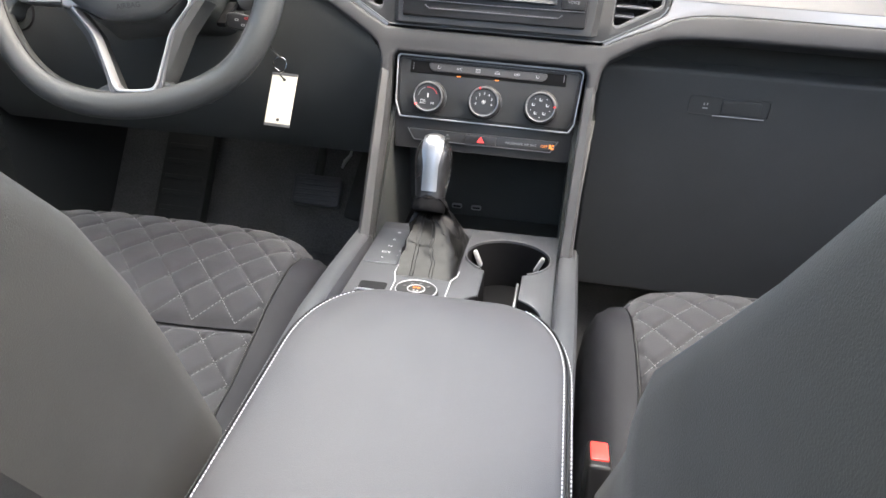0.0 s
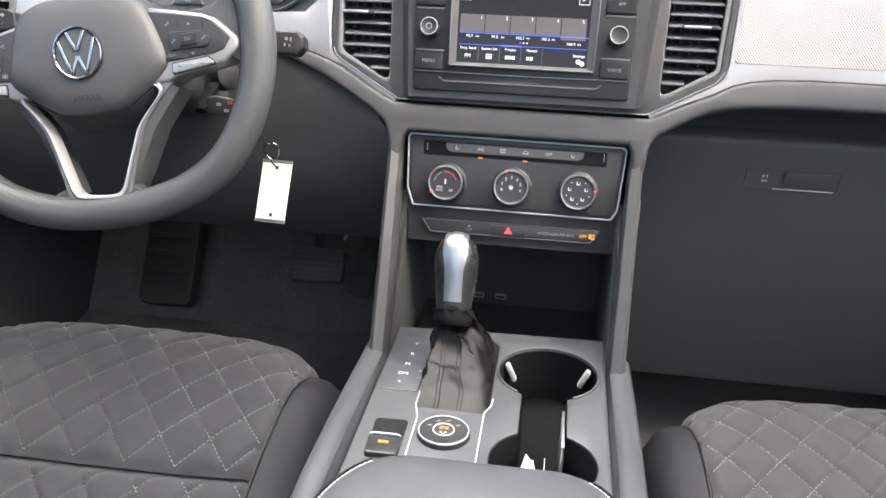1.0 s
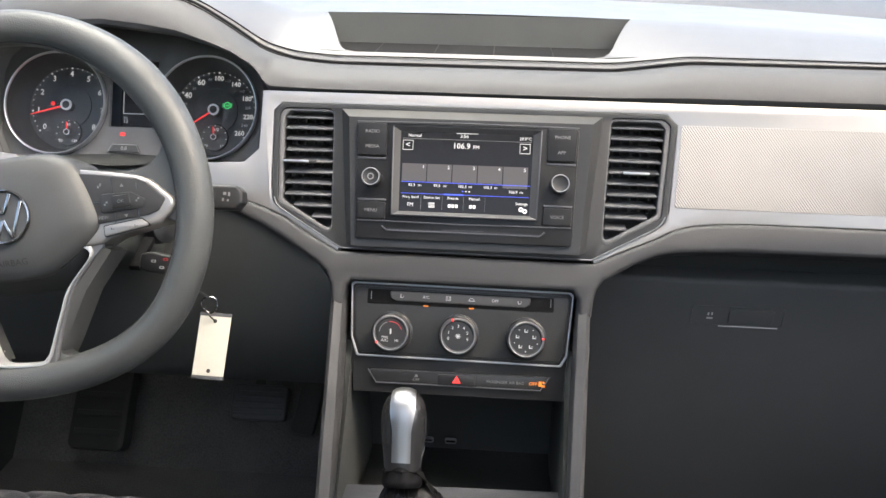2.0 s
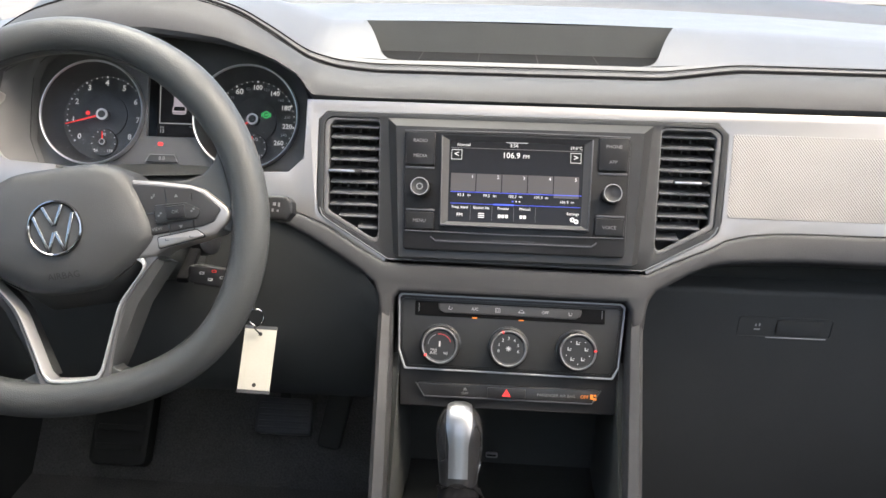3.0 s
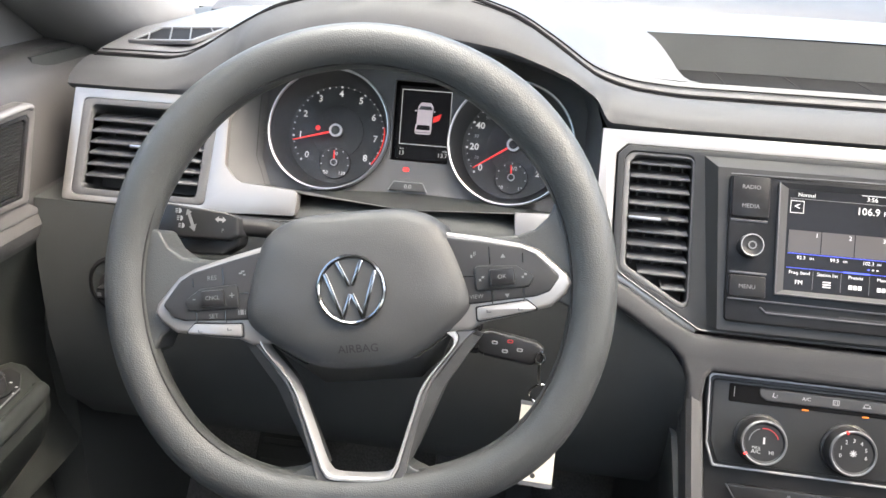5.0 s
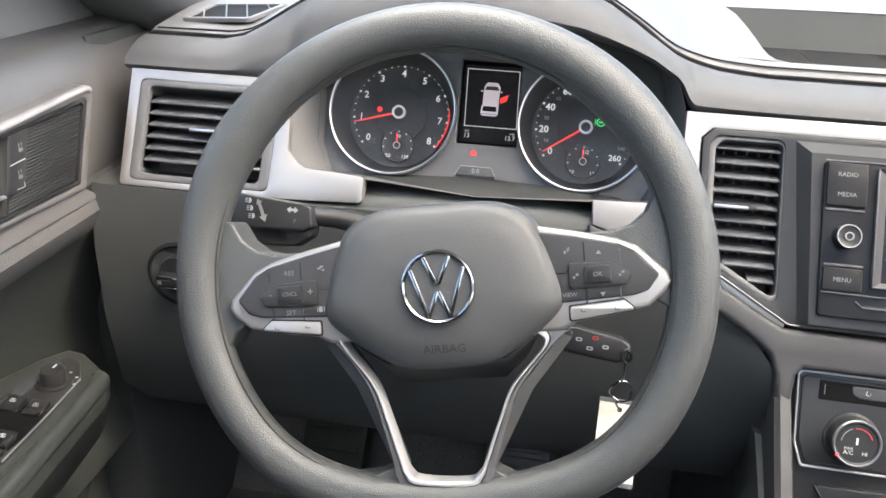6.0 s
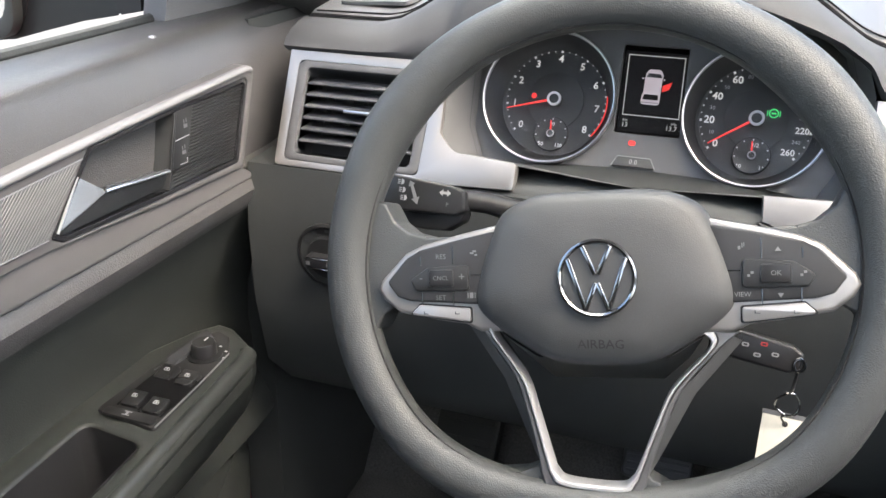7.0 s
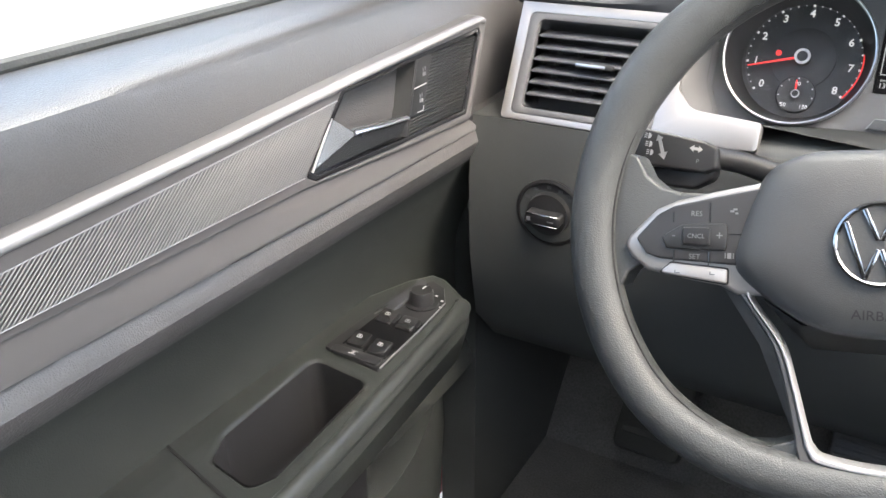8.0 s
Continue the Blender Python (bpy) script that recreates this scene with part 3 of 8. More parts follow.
    # lower pad under the band: a wide V that runs into the console legs
    low = [(-0.3, 0.6265), (-0.2281, 0.6071), (-0.2124, 0.6021), (-0.1941, 0.595), (-0.16, 0.5765), (-0.1345, 0.5645), (0.14, 0.5625), (0.165, 0.5733), (0.203, 0.588), (0.2219, 0.5972), (0.2407, 0.6017), (0.264, 0.6043), (0.3, 0.6057), (0.76, 0.6045),
           (0.76, 0.5795), (0.295, 0.5793), (0.2586, 0.578), (0.2263, 0.576), (0.2056, 0.5723), (0.1848, 0.5649), (0.1664, 0.5555), (0.1503, 0.5473), (0.1435, 0.539), (0.1405, 0.5285), (0.1385, 0.5115), (0.1245, 0.5115),
           (0.124, 0.529), (0.119, 0.536), (-0.1165, 0.537), (-0.122, 0.532), (-0.1242, 0.5115), (-0.1369, 0.5115), (-0.1393, 0.5316), (-0.145, 0.5445), (-0.1568, 0.5539), (-0.1826, 0.5682), (-0.2164, 0.5856), (-0.2423, 0.5957), (-0.3, 0.6145)]
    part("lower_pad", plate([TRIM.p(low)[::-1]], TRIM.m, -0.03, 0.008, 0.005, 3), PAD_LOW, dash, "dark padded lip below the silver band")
    # knee panels and glovebox front
    knee = []
    for x in np.linspace(-0.76, -0.135, 26):
        t = float(np.interp(x, [-0.31, -0.2423, -0.2164, -0.1826, -0.1568, -0.145, -0.135], [0.622, 0.600, 0.590, 0.572, 0.558, 0.548, 0.530]))
        knee.append([(x, 1.10, t + 0.003), (x, 1.036 - 0.5 * (0.622 - t), t), (x, 1.033 - 0.5 * (0.622 - t), t - 0.022), (x, 1.028 - 0.3 * (0.622 - t), t - 0.062), (x, 1.030 - 0.2 * (0.622 - t), 0.48 - 0.3 * (0.622 - t)), (x, 1.045, 0.40), (x, 1.09, 0.35), (x, 1.20, 0.34)])
    part("knee_panel", loft(knee, False, False), LOWER, dash, "dark grained knee panel below the wheel")
    # soft lip that closes the gap between gauges and steering column
    cowl = []
    for x in np.linspace(-0.515, -0.272, 24):
        k = ((x + 0.394) / 0.122) ** 2
        cowl.append([(x, y, z - 0.006 * k) for y, z in ((1.125, 0.632), (1.090, 0.6365), (1.062, 0.6355), (1.047, 0.631), (1.040, 0.622), (1.039, 0.606), (1.046, 0.590))])
    part("cowl", loft(cowl, False, False), LOWER, dash, "soft dark lip under the gauges")
    gbox = part("glovebox_lid", plate([rounded(box2(0.142, -0.36, 0.755, 0.022), 0.02)], pose(0, 1.094, 0.50, 98, 0, 0), -0.02, 0.012, 0.006, 3), GLOVE, dash, "dark glovebox lid")
    part("glovebox_surround", plate([box2(0.10, -0.16, 0.76, 0.13)], pose(0, 1.115, 0.46, 96, 0, 0), -0.02, 0.0, 0.0), LOWER, dash)
    rec = rounded(box2(0.268, -0.051, 0.372, -0.026), 0.004)
    cup = pose(0, 1.094, 0.513, 98, 0, 0)
    part("latch_recess", plate([rec], cup, 0.0125, 0.0135), RUBBER, gbox)
    part("latch_rim", plate([rounded(box2(0.2665, -0.0525, 0.3735, -0.0245), 0.005), rounded(box2(0.268, -0.051, 0.372, -0.026), 0.004)], cup, 0.012, 0.0150, 0.001), GLOVE, gbox)
    part("latch_handle", plate([rounded(box2(0.310, -0.048, 0.362, -0.028), 0.004)], cup, 0.0135, 0.0160, 0.0015), GLOVE, gbox)
    part("latch_symbol", bars(cup @ Matrix.Translation((0.289, -0.0385, 0.0140)), [(-0.0035, -0.0045, 0.0035, -0.0025), (-0.0030, 0.0005, -0.0012, 0.0040), (0.0012, 0.0010, 0.0030, 0.0045)]), MARK, gbox, "pale lock symbol")
    part("latch_lip", tube([cup @ Vector((x, -0.0515, 0.0160)) for x in (0.300, 0.335, 0.368)], 0.0008, 6), EDGE, gbox)
    # defroster outlet at the driver's corner
    low_left, low_right, up_left = [Vector((x, y, dash_top(x, y) + 0.0012)) for x, y in ((-0.722, 1.172), (-0.632, 1.160), (-0.735, 1.229))]
    m = Matrix.Identity(4)
    across = (low_right - low_left).normalized()
    out = across.cross(up_left - low_left).normalized()
    m.col[0][:3], m.col[1][:3], m.col[2][:3] = across, out.cross(across), out
    m.translation = low_left
    outl = [(-0.003, 0.0), (0.076, 0.0), (0.091, 0.059), (0.003, 0.057)]
    hole = [(0.004, 0.005), (0.0725, 0.005), (0.0845, 0.053), (0.008, 0.0515)]
    vent = part("defroster_outlet", plate([rounded(outl, 0.006), rounded(hole, 0.004)], m, -0.002, 0.0022, 0.001), PAD, dash)
    # flush black sheet instead of a hollow, for the shade in the slots
    part("slot_shade", plate([hole], m, -0.002, 0.0004), NECK, vent, "flat black sheet imitating shaded air slots")
    for (x0, y0), (x1, y1) in (((0.0060, 0.030), (0.0200, 0.005)), ((0.0200, 0.052), (0.0460, 0.005)), ((0.0440, 0.052), (0.0700, 0.005)), ((0.0680, 0.0525), (0.0810, 0.035))):
        part("rib", plate([[(x0, y0), (x1, y1), (x1 + 0.0016, y1), (x0 + 0.0016, y0)]], m, 0.0004, 0.0020, 0.0004), PAD, vent)
    return dash


DASH = build_dashboard()


def louvre_vent(name, label, outline, slats, handle_x, handle_z, plane, depth=0.035):
    """An air outlet: frame, dark box, slats that span the outline at their heights, and a metal tab."""
    cx = sum(p[0] for p in outline) / len(outline)
    cz = sum(p[1] for p in outline) / len(outline)
    vent = thing(name, plane.at(cx, cz), label, "air vent", "dashboard air vents")
    inner = [(cx + (x - cx) * (0.86 if len(outline) == 4 else 0.89) - (0.0 if len(outline) == 4 else math.copysign(0.0025, cx)), cz + (z - cz) * (0.86 if len(outline) == 4 else 0.93)) for x, z in outline]
    part("frame", plate([rounded(plane.p(outline), 0.008), rounded(plane.p(inner), 0.006)], plane.m, -0.02, 0.0025, 0.0015), VENTFRAME, vent)
    part("box", plate([plane.p(inner)], plane.m, -depth - 0.004, -depth), VENTBOX, vent)
    side = loft([[plane.at(x, z, -0.004) for x, z in inner], [plane.at(x, z, -depth) for x, z in inner]], True, False)
    part("box_side", side, VENTBOX, vent)
    spans = []
    for z in slats:
        hits = []
        for (x0, z0), (x1, z1) in zip(inner, inner[1:] + inner[:1]):
            if (z0 - z) * (z1 - z) < 0:
                hits.append(x0 + (x1 - x0) * (z - z0) / (z1 - z0))
        if len(hits) < 2:
            continue
        x0, x1 = min(hits) + 0.001, max(hits) - 0.001
        spans.append((x0, x1, z))
        m = plane.frame_at((x0 + x1) / 2, z + 0.0038, -0.0095) @ Matrix.Rotation(radians(29), 4, "X")
        part("slat", block(m, x1 - x0, 0.0022, 0.020, 0.0009, 2), SLAT, vent)
    x0, x1, _ = spans[len(spans) // 2]
    for k in range(5):
        x = x0 + (x1 - x0) * (k + 0.7) / 5.4
        part("vane", block(plane.frame_at(x, cz, -0.024), 0.0018, (max(slats) - min(slats)) * 0.96, 0.012, 0.0004, 1), SLAT, vent)
    m = plane.frame_at(handle_x, handle_z, 0.000) @ Matrix.Rotation(radians(18), 4, "X")
    part("tab", block(m, 0.036, 0.0040, 0.010, 0.0016, 2), BLACK, vent)
    part("tab_edge", block(m @ Matrix.Translation((-0.003, 0.0005, 0.0045)), 0.028, 0.0030, 0.003, 0.001, 2), SATIN, vent, "bright metal tab edge")
    return vent


louvre_vent("air_vent", "rectangular dark air vent with horizontal slats, framed in silver",
            [(-0.7235, 0.7125), (-0.7235, 0.6275), (-0.5890, 0.6275), (-0.5860, 0.7125)], [0.6940 - 0.0098 * i for i in range(6)], -0.652, 0.6732, TRIM)
louvre_vent("air_vent", "dark centre air vent with a slanted foot, beside the touchscreen",
            [(-0.201, 0.7035), (-0.207, 0.697), (-0.2030, 0.6095), (-0.141, 0.5785), (-0.146, 0.7035)], [0.6947 - 0.01089 * i for i in range(10)], -0.182, 0.6511, TRIM)
louvre_vent("air_vent", "dark centre air vent with slanted foot beside woven silver",
            [(0.152, 0.7035), (0.146, 0.5775), (0.2085, 0.6080), (0.2165, 0.697), (0.209, 0.7035)], [0.6947 - 0.01089 * i for i in range(10)], 0.184, 0.6511, TRIM)


# ---- centre stack ----
def build_stack():
    stack = thing("centre_stack", (0, 1.0, 0.36), "dark grey centre stack framing the vents, touchscreen and climate panel", "centre stack")
    hexa = [(-0.204, 0.708), (-0.2125, 0.700), (-0.2090, 0.6085), (-0.1315, 0.5675), (0.137, 0.5660), (0.2140, 0.6030), (0.2225, 0.6975), (0.212, 0.708)]
    vl = [(-0.201, 0.7035), (-0.207, 0.697), (-0.2030, 0.6095), (-0.141, 0.5785), (-0.146, 0.7035)]
    vr = [(0.152, 0.7035), (0.146, 0.5775), (0.2085, 0.6080), (0.2165, 0.697), (0.209, 0.7035)]
    part("surround", plate([rounded(TRIM.p(hexa), [0.004, 0.004, 0.016, 0.006, 0.006, 0.016, 0.004, 0.004])[::-1], rounded(TRIM.p(vl), 0.008), rounded(TRIM.p(vr), 0.008)], TRIM.m, -0.015, 0.004, 0.0015), FRAME, stack, "dark satin surround")
    edge = [TRIM.at(x, z, 0.004) for x, z in ((-0.2070, 0.6145), (-0.2040, 0.6075), (-0.1980, 0.6030), (-0.1330, 0.5685), (-0.1300, 0.5675), (0.1360, 0.5660), (0.1390, 0.5670), (0.2030, 0.5980), (0.2090, 0.6035), (0.2125, 0.6100))]
    part("lower_bead", tube(edge, 0.0008, 8), DIALRING, stack)
    col = [(-0.139, 0.7045), (-0.126, 0.573), (0.131, 0.573), (0.145, 0.7045)]
    base = [TRIM.at(x, z, 0.003) for x, z in col]
    face = [FASCIA.at(x * 0.955, z, -0.003) for x, z in [(-0.134, 0.702), (-0.124, 0.577), (0.129, 0.577), (0.139, 0.702)]]
    part("screen_bezel", loft([base, [b.lerp(f, 0.9) for b, f in zip(base, face)], face]), FRAME, stack)
    # climate housing behind the panel, and the dark mask between panel and cubby
    house = [(-0.121, 0.540), (-0.112, 0.424), (0.114, 0.424), (0.123, 0.540)]
    part("panel_mask", plate([CLIMATE.p(house)], CLIMATE.m, -0.03, -0.002, 0.002), BLACK, stack)
    for s in (-1, 1):
        # legs that run down to the console
        top, bot = Vector((s * 0.131, 1.004, 0.540)), Vector((s * 0.122, 0.838, 0.352))
        d = (bot - top).normalized()
        nrm = Vector((0, -d.z, d.y))
        nrm = -nrm if nrm.y > 0 else nrm
        secs = []
        for p, w0, w1 in ((top - d * 0.004, 0.0075, 0.0065), (top + d * 0.02, 0.0075, 0.0065), (bot, 0.009, 0.007)):
            secs.append([p + Vector((s * w0, 0, 0)) - nrm * 0.03, p + Vector((s * w0, 0, 0)) + nrm * 0.002, p + Vector((s * (w0 - 0.004), 0, 0)) + nrm * 0.006,
                         p + Vector((-s * (w1 - 0.002), 0, 0)) + nrm * 0.004, p + Vector((-s * w1, 0, 0)) + nrm * 0.0, p + Vector((-s * w1, 0, 0)) - nrm * 0.03])
        part("leg", loft(secs), PAD_LOW, stack, "grey slanted leg")
        side = [[(s * 0.115, 0.985, 0.47), (s * 0.113, 0.84, 0.335), (s * 0.113, 1.09, 0.25), (s * 0.113, 1.09, 0.47)],
                [(s * 0.142, 0.995, 0.47), (s * 0.128, 0.86, 0.335), (s * 0.128, 1.09, 0.25), (s * 0.142, 1.09, 0.47)]]
        part("cubby_side", loft(side), DARK, stack)
        flank = [[(s * 0.140, 1.02, 0.52), (s * 0.126, 0.86, 0.345), (s * 0.126, 0.86, 0.02), (s * 0.15, 1.30, 0.02), (s * 0.15, 1.30, 0.52)],
                 [(s * 0.128, 1.02, 0.52), (s * 0.118, 0.86, 0.345), (s * 0.118, 0.86, 0.02), (s * 0.13, 1.30, 0.02), (s * 0.13, 1.30, 0.52)]]
        part("flank", loft(flank), DARK, stack)
    # back and roof take a paler plastic, lifting the recess out of its shade
    part("cubby_back", block(pose(0, 1.085, 0.36, 8, 0, 0), 0.235, 0.02, 0.26, 0.004), DARK, stack, "back wall of the open cubby, paler to lift its shade")
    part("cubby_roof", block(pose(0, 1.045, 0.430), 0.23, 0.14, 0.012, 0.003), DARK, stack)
    part("cubby_floor", block(pose(0, 1.0, 0.255), 0.23, 0.20, 0.02, 0.004), RUBBER, stack)
    for x in (-0.040, -0.011):
        m = pose(x, 1.0725, 0.287, 98, 0, 0)
        port = part("usb_port", plate([rounded(box2(-0.0075, -0.0035, 0.0075, 0.0035), 0.0033), rounded(box2(-0.0058, -0.0020, 0.0058, 0.0020), 0.0018)], m, -0.002, 0.002, 0.0006), EDGE, stack)
        part("slot", plate([rounded(box2(-0.0058, -0.0020, 0.0058, 0.0020), 0.0018)], m, -0.002, 0.0005), BLACK, port)


build_stack()


def build_radio():
    unit = thing("infotainment_unit", FASCIA.at(0, 0.64), "black touchscreen radio unit showing a station list", "infotainment")
    P = FASCIA.p
    body = [(-0.118, 0.6965), (-0.1135, 0.584), (0.1145, 0.584), (0.1185, 0.6965)]
    part("housing", plate([rounded(P(body), 0.004)], FASCIA.m, -0.02, 0.001, 0.001), RADIO, unit)
    def key(pts, text):
        k = part("button", plate([rounded(P(pts), 0.002)], FASCIA.m, 0.001, 0.0035, 0.0008), RADIO, unit)
        for x, z, w in text:
            writing("print", w, FASCIA.frame_at(x, z, 0.0037), 0.0050, MARK_DIM, k)
        return k
    key([(-0.1165, 0.6955), (-0.1150, 0.664), (-0.0845, 0.664), (-0.085, 0.6955)], [(-0.1005, 0.687, "RADIO"), (-0.1, 0.6725, "MEDIA")])
    key([(-0.113, 0.6195), (-0.1125, 0.603), (-0.0825, 0.603), (-0.083, 0.6195)], [(-0.098, 0.611, "MENU")])
    key([(0.0855, 0.6955), (0.085, 0.664), (0.1155, 0.664), (0.117, 0.6955)], [(0.101, 0.687, "PHONE"), (0.1005, 0.6725, "APP")])
    key([(0.0835, 0.6195), (0.083, 0.603), (0.113, 0.603), (0.1135, 0.6195)], [(0.098, 0.611, "VOICE")])
    for x, z0, z1 in ((-0.1, 0.6625, 0.6605), (-0.0975, 0.6225, 0.6205), (0.1005, 0.6625, 0.6605), (0.0985, 0.6225, 0.6205)):
        part("bright_line", plate([P([(x - 0.015, z0), (x - 0.015, z1), (x + 0.015, z1), (x + 0.015, z0)])], FASCIA.m, 0.001, 0.0018, 0.0004), RAIL, unit)
    for x in (-0.0985, 0.0995):
        k = part("knob", turned([(0.0098, 0), (0.0098, 0.010), (0.0092, 0.0128), (0.0082, 0.0134), (0.007, 0.0126), (0.0005, 0.0126)], FASCIA.frame_at(x, 0.642, 0.001), 36), BLACK, unit)
        part("ring", turned([(0.0094, 0.0116), (0.0095, 0.0127), (0.0090, 0.0135), (0.0085, 0.0134)], FASCIA.frame_at(x, 0.642, 0.001), 36, caps=False), EDGE, k)
        if x < 0:
            part("mark", turned([(0.0035, 0.0129), (0.0035, 0.0134), (0.0024, 0.0134), (0.0024, 0.0129)], FASCIA.frame_at(x, 0.642, 0.001), 20, caps=False), MARK_DIM, k)
    # display
    scr = [(-0.0785, 0.6925), (-0.0765, 0.607), (0.0770, 0.607), (0.0795, 0.6925)]
    inner = [(-0.0700, 0.6885), (-0.0685, 0.6115), (0.0690, 0.6115), (0.0705, 0.6885)]
    part("display_frame", loft([[FASCIA.at(x, z, 0.0055) for x, z in scr], [FASCIA.at(x, z, 0.0020) for x, z in inner]], True, False), PAD_LOW, unit, "sloping grey display frame")
    for pts in ([(-0.0785, 0.6925), (-0.0772, 0.6925), (-0.0752, 0.607), (-0.0765, 0.607)], [(0.0782, 0.6925), (0.0795, 0.6925), (0.0770, 0.607), (0.0757, 0.607)],
                [(-0.0765, 0.6083), (-0.0765, 0.607), (0.0770, 0.607), (0.0770, 0.6083)]):
        part("frame_edge", plate([P(pts)], FASCIA.m, 0.002, 0.0062, 0.0004), RAIL, unit)
    disp = part("display", plate([P(inner)], FASCIA.m, 0.0, 0.0018), SCREEN, unit, "lit display with presets one to five")
    h = 0.0019
    def mark(pts, mat, up=0.0):
        part("graphic", plate([P(pts)], FASCIA.m, h + up, h + up + 0.0002), mat, disp, smooth=False)
    def word(x, z, text, size, mat=LIT, align="CENTER"):
        writing("caption", text, FASCIA.frame_at(x, z, h + 0.0005), size, mat, disp, align)
    def rect(x0, z0, x1, z1):
        return [(x0, z0), (x1, z0), (x1, z1), (x0, z1)]
    word(-0.062, 0.6845, "Normal", 0.0045, align="LEFT")
    word(-0.0025, 0.6850, "3:56", 0.0052)
    word(0.0685, 0.6845, "29.0\u00b0C", 0.0045, align="RIGHT")
    mark(rect(-0.011, 0.6877, 0.012, 0.6882), LIT)
    mark(rect(-0.068, 0.6815, 0.069, 0.6818), MARK_DIM)
    word(-0.005, 0.6755, "106.9", 0.0085)
    word(0.0105, 0.6748, "FM", 0.0055)
    for s, text in ((-1, "<"), (1, ">")):
        cx = s * 0.062
        for r in (rect(cx - 0.0055, 0.6705, cx + 0.0055, 0.6709), rect(cx - 0.0055, 0.6796, cx + 0.0055, 0.68), rect(cx - 0.0055, 0.6705, cx - 0.0051, 0.68), rect(cx + 0.0051, 0.6705, cx + 0.0055, 0.68)):
            mark(r, LIT)
        word(cx, 0.6753, text, 0.009)
    for i, f in enumerate(("92.3", "99.5", "102.3", "105.3", "106.9")):
        x0 = -0.067 + 0.0268 * i
        low = 0.0035 if i == 4 else 0.0
        mark(rect(x0, 0.6405 - low, x0 + 0.0258, 0.6575), TILE)
        word(x0 + 0.0225, 0.6545, str(i + 1), 0.0050)
        word(x0 + 0.0110, 0.6368 - low, f, 0.0042)
        word(x0 + 0.0195, 0.6365 - low, "FM", 0.0028)
    mark(rect(-0.067, 0.6396, 0.069, 0.6400), BLUE, 0.0003)
    for k in (-1, 0, 1):
        mark(rect(k * 0.0035 + 0.001, 0.6318, k * 0.0035 + 0.0025, 0.6328), BLUE if k < 0 else LIT)
    mark(rect(-0.067, 0.6287, 0.068, 0.6290), BLUE)
    mark(rect(-0.0215, 0.6283, -0.0005, 0.6294), BLUE, 0.0003)
    for i, (a, c) in enumerate((("Freq. band", "FM"), ("Station list", ""), ("Presets", ""), ("Manual", ""))):
        cx = -0.0565 + 0.0225 * i
        word(cx, 0.6253, a, 0.0040)
        if c:
            word(cx, 0.6180, c, 0.0052)
        elif i == 1:
            for q in range(3):
                mark(rect(cx - 0.0032, 0.6160 + 0.0018 * q, cx + 0.0032, 0.6168 + 0.0018 * q), LIT)
        else:
            for q in range(3 if i == 2 else 2):
                mark(rect(cx - 0.005 + 0.0037 * q, 0.6165, cx - 0.0022 + 0.0037 * q, 0.6195), LIT)
        mark(rect(cx + 0.0110, 0.6135, cx + 0.0112, 0.6275), MARK_DIM)
    word(0.0605, 0.6225, "Settings", 0.0040)
    for dx in (-0.0018, 0.0022):
        part("graphic", turned([(0.0024, 0), (0.0024, 0.0002), (0.0011, 0.0002), (0.0011, 0)], FASCIA.frame_at(0.062 + dx, 0.6165 - dx * 0.4, h), 16, caps=False), LIT, disp)
    for line in (((-0.1175, 0.6965), (0.0, 0.6975), (0.1180, 0.6965)), ((-0.1125, 0.6015), (0.0, 0.6005), (0.1130, 0.6015))):
        part("bright_line", tube([FASCIA.at(x, z, 0.0020) for x, z in line], 0.0008, 6), RAIL, unit)
    # disc slot
    slot = [FASCIA.at(x, z, 0.0015) for x, z in ((-0.086, 0.5965), (-0.0805, 0.5925), (0.0805, 0.5925), (0.086, 0.5965))]
    part("slot_lip", tube(slot, 0.0009, 6), RAIL, unit)
    part("slot_mouth", plate([P([(-0.08, 0.5945), (-0.08, 0.5932), (0.08, 0.5932), (0.08, 0.5945)])], FASCIA.m, 0.001, 0.0014), BLACK, unit)
    part("slot_mark", plate([P([(-0.022, 0.5955), (-0.022, 0.5943), (0.022, 0.5943), (0.022, 0.5955)])], FASCIA.m, 0.001, 0.0016), FRAME, unit)


build_radio()


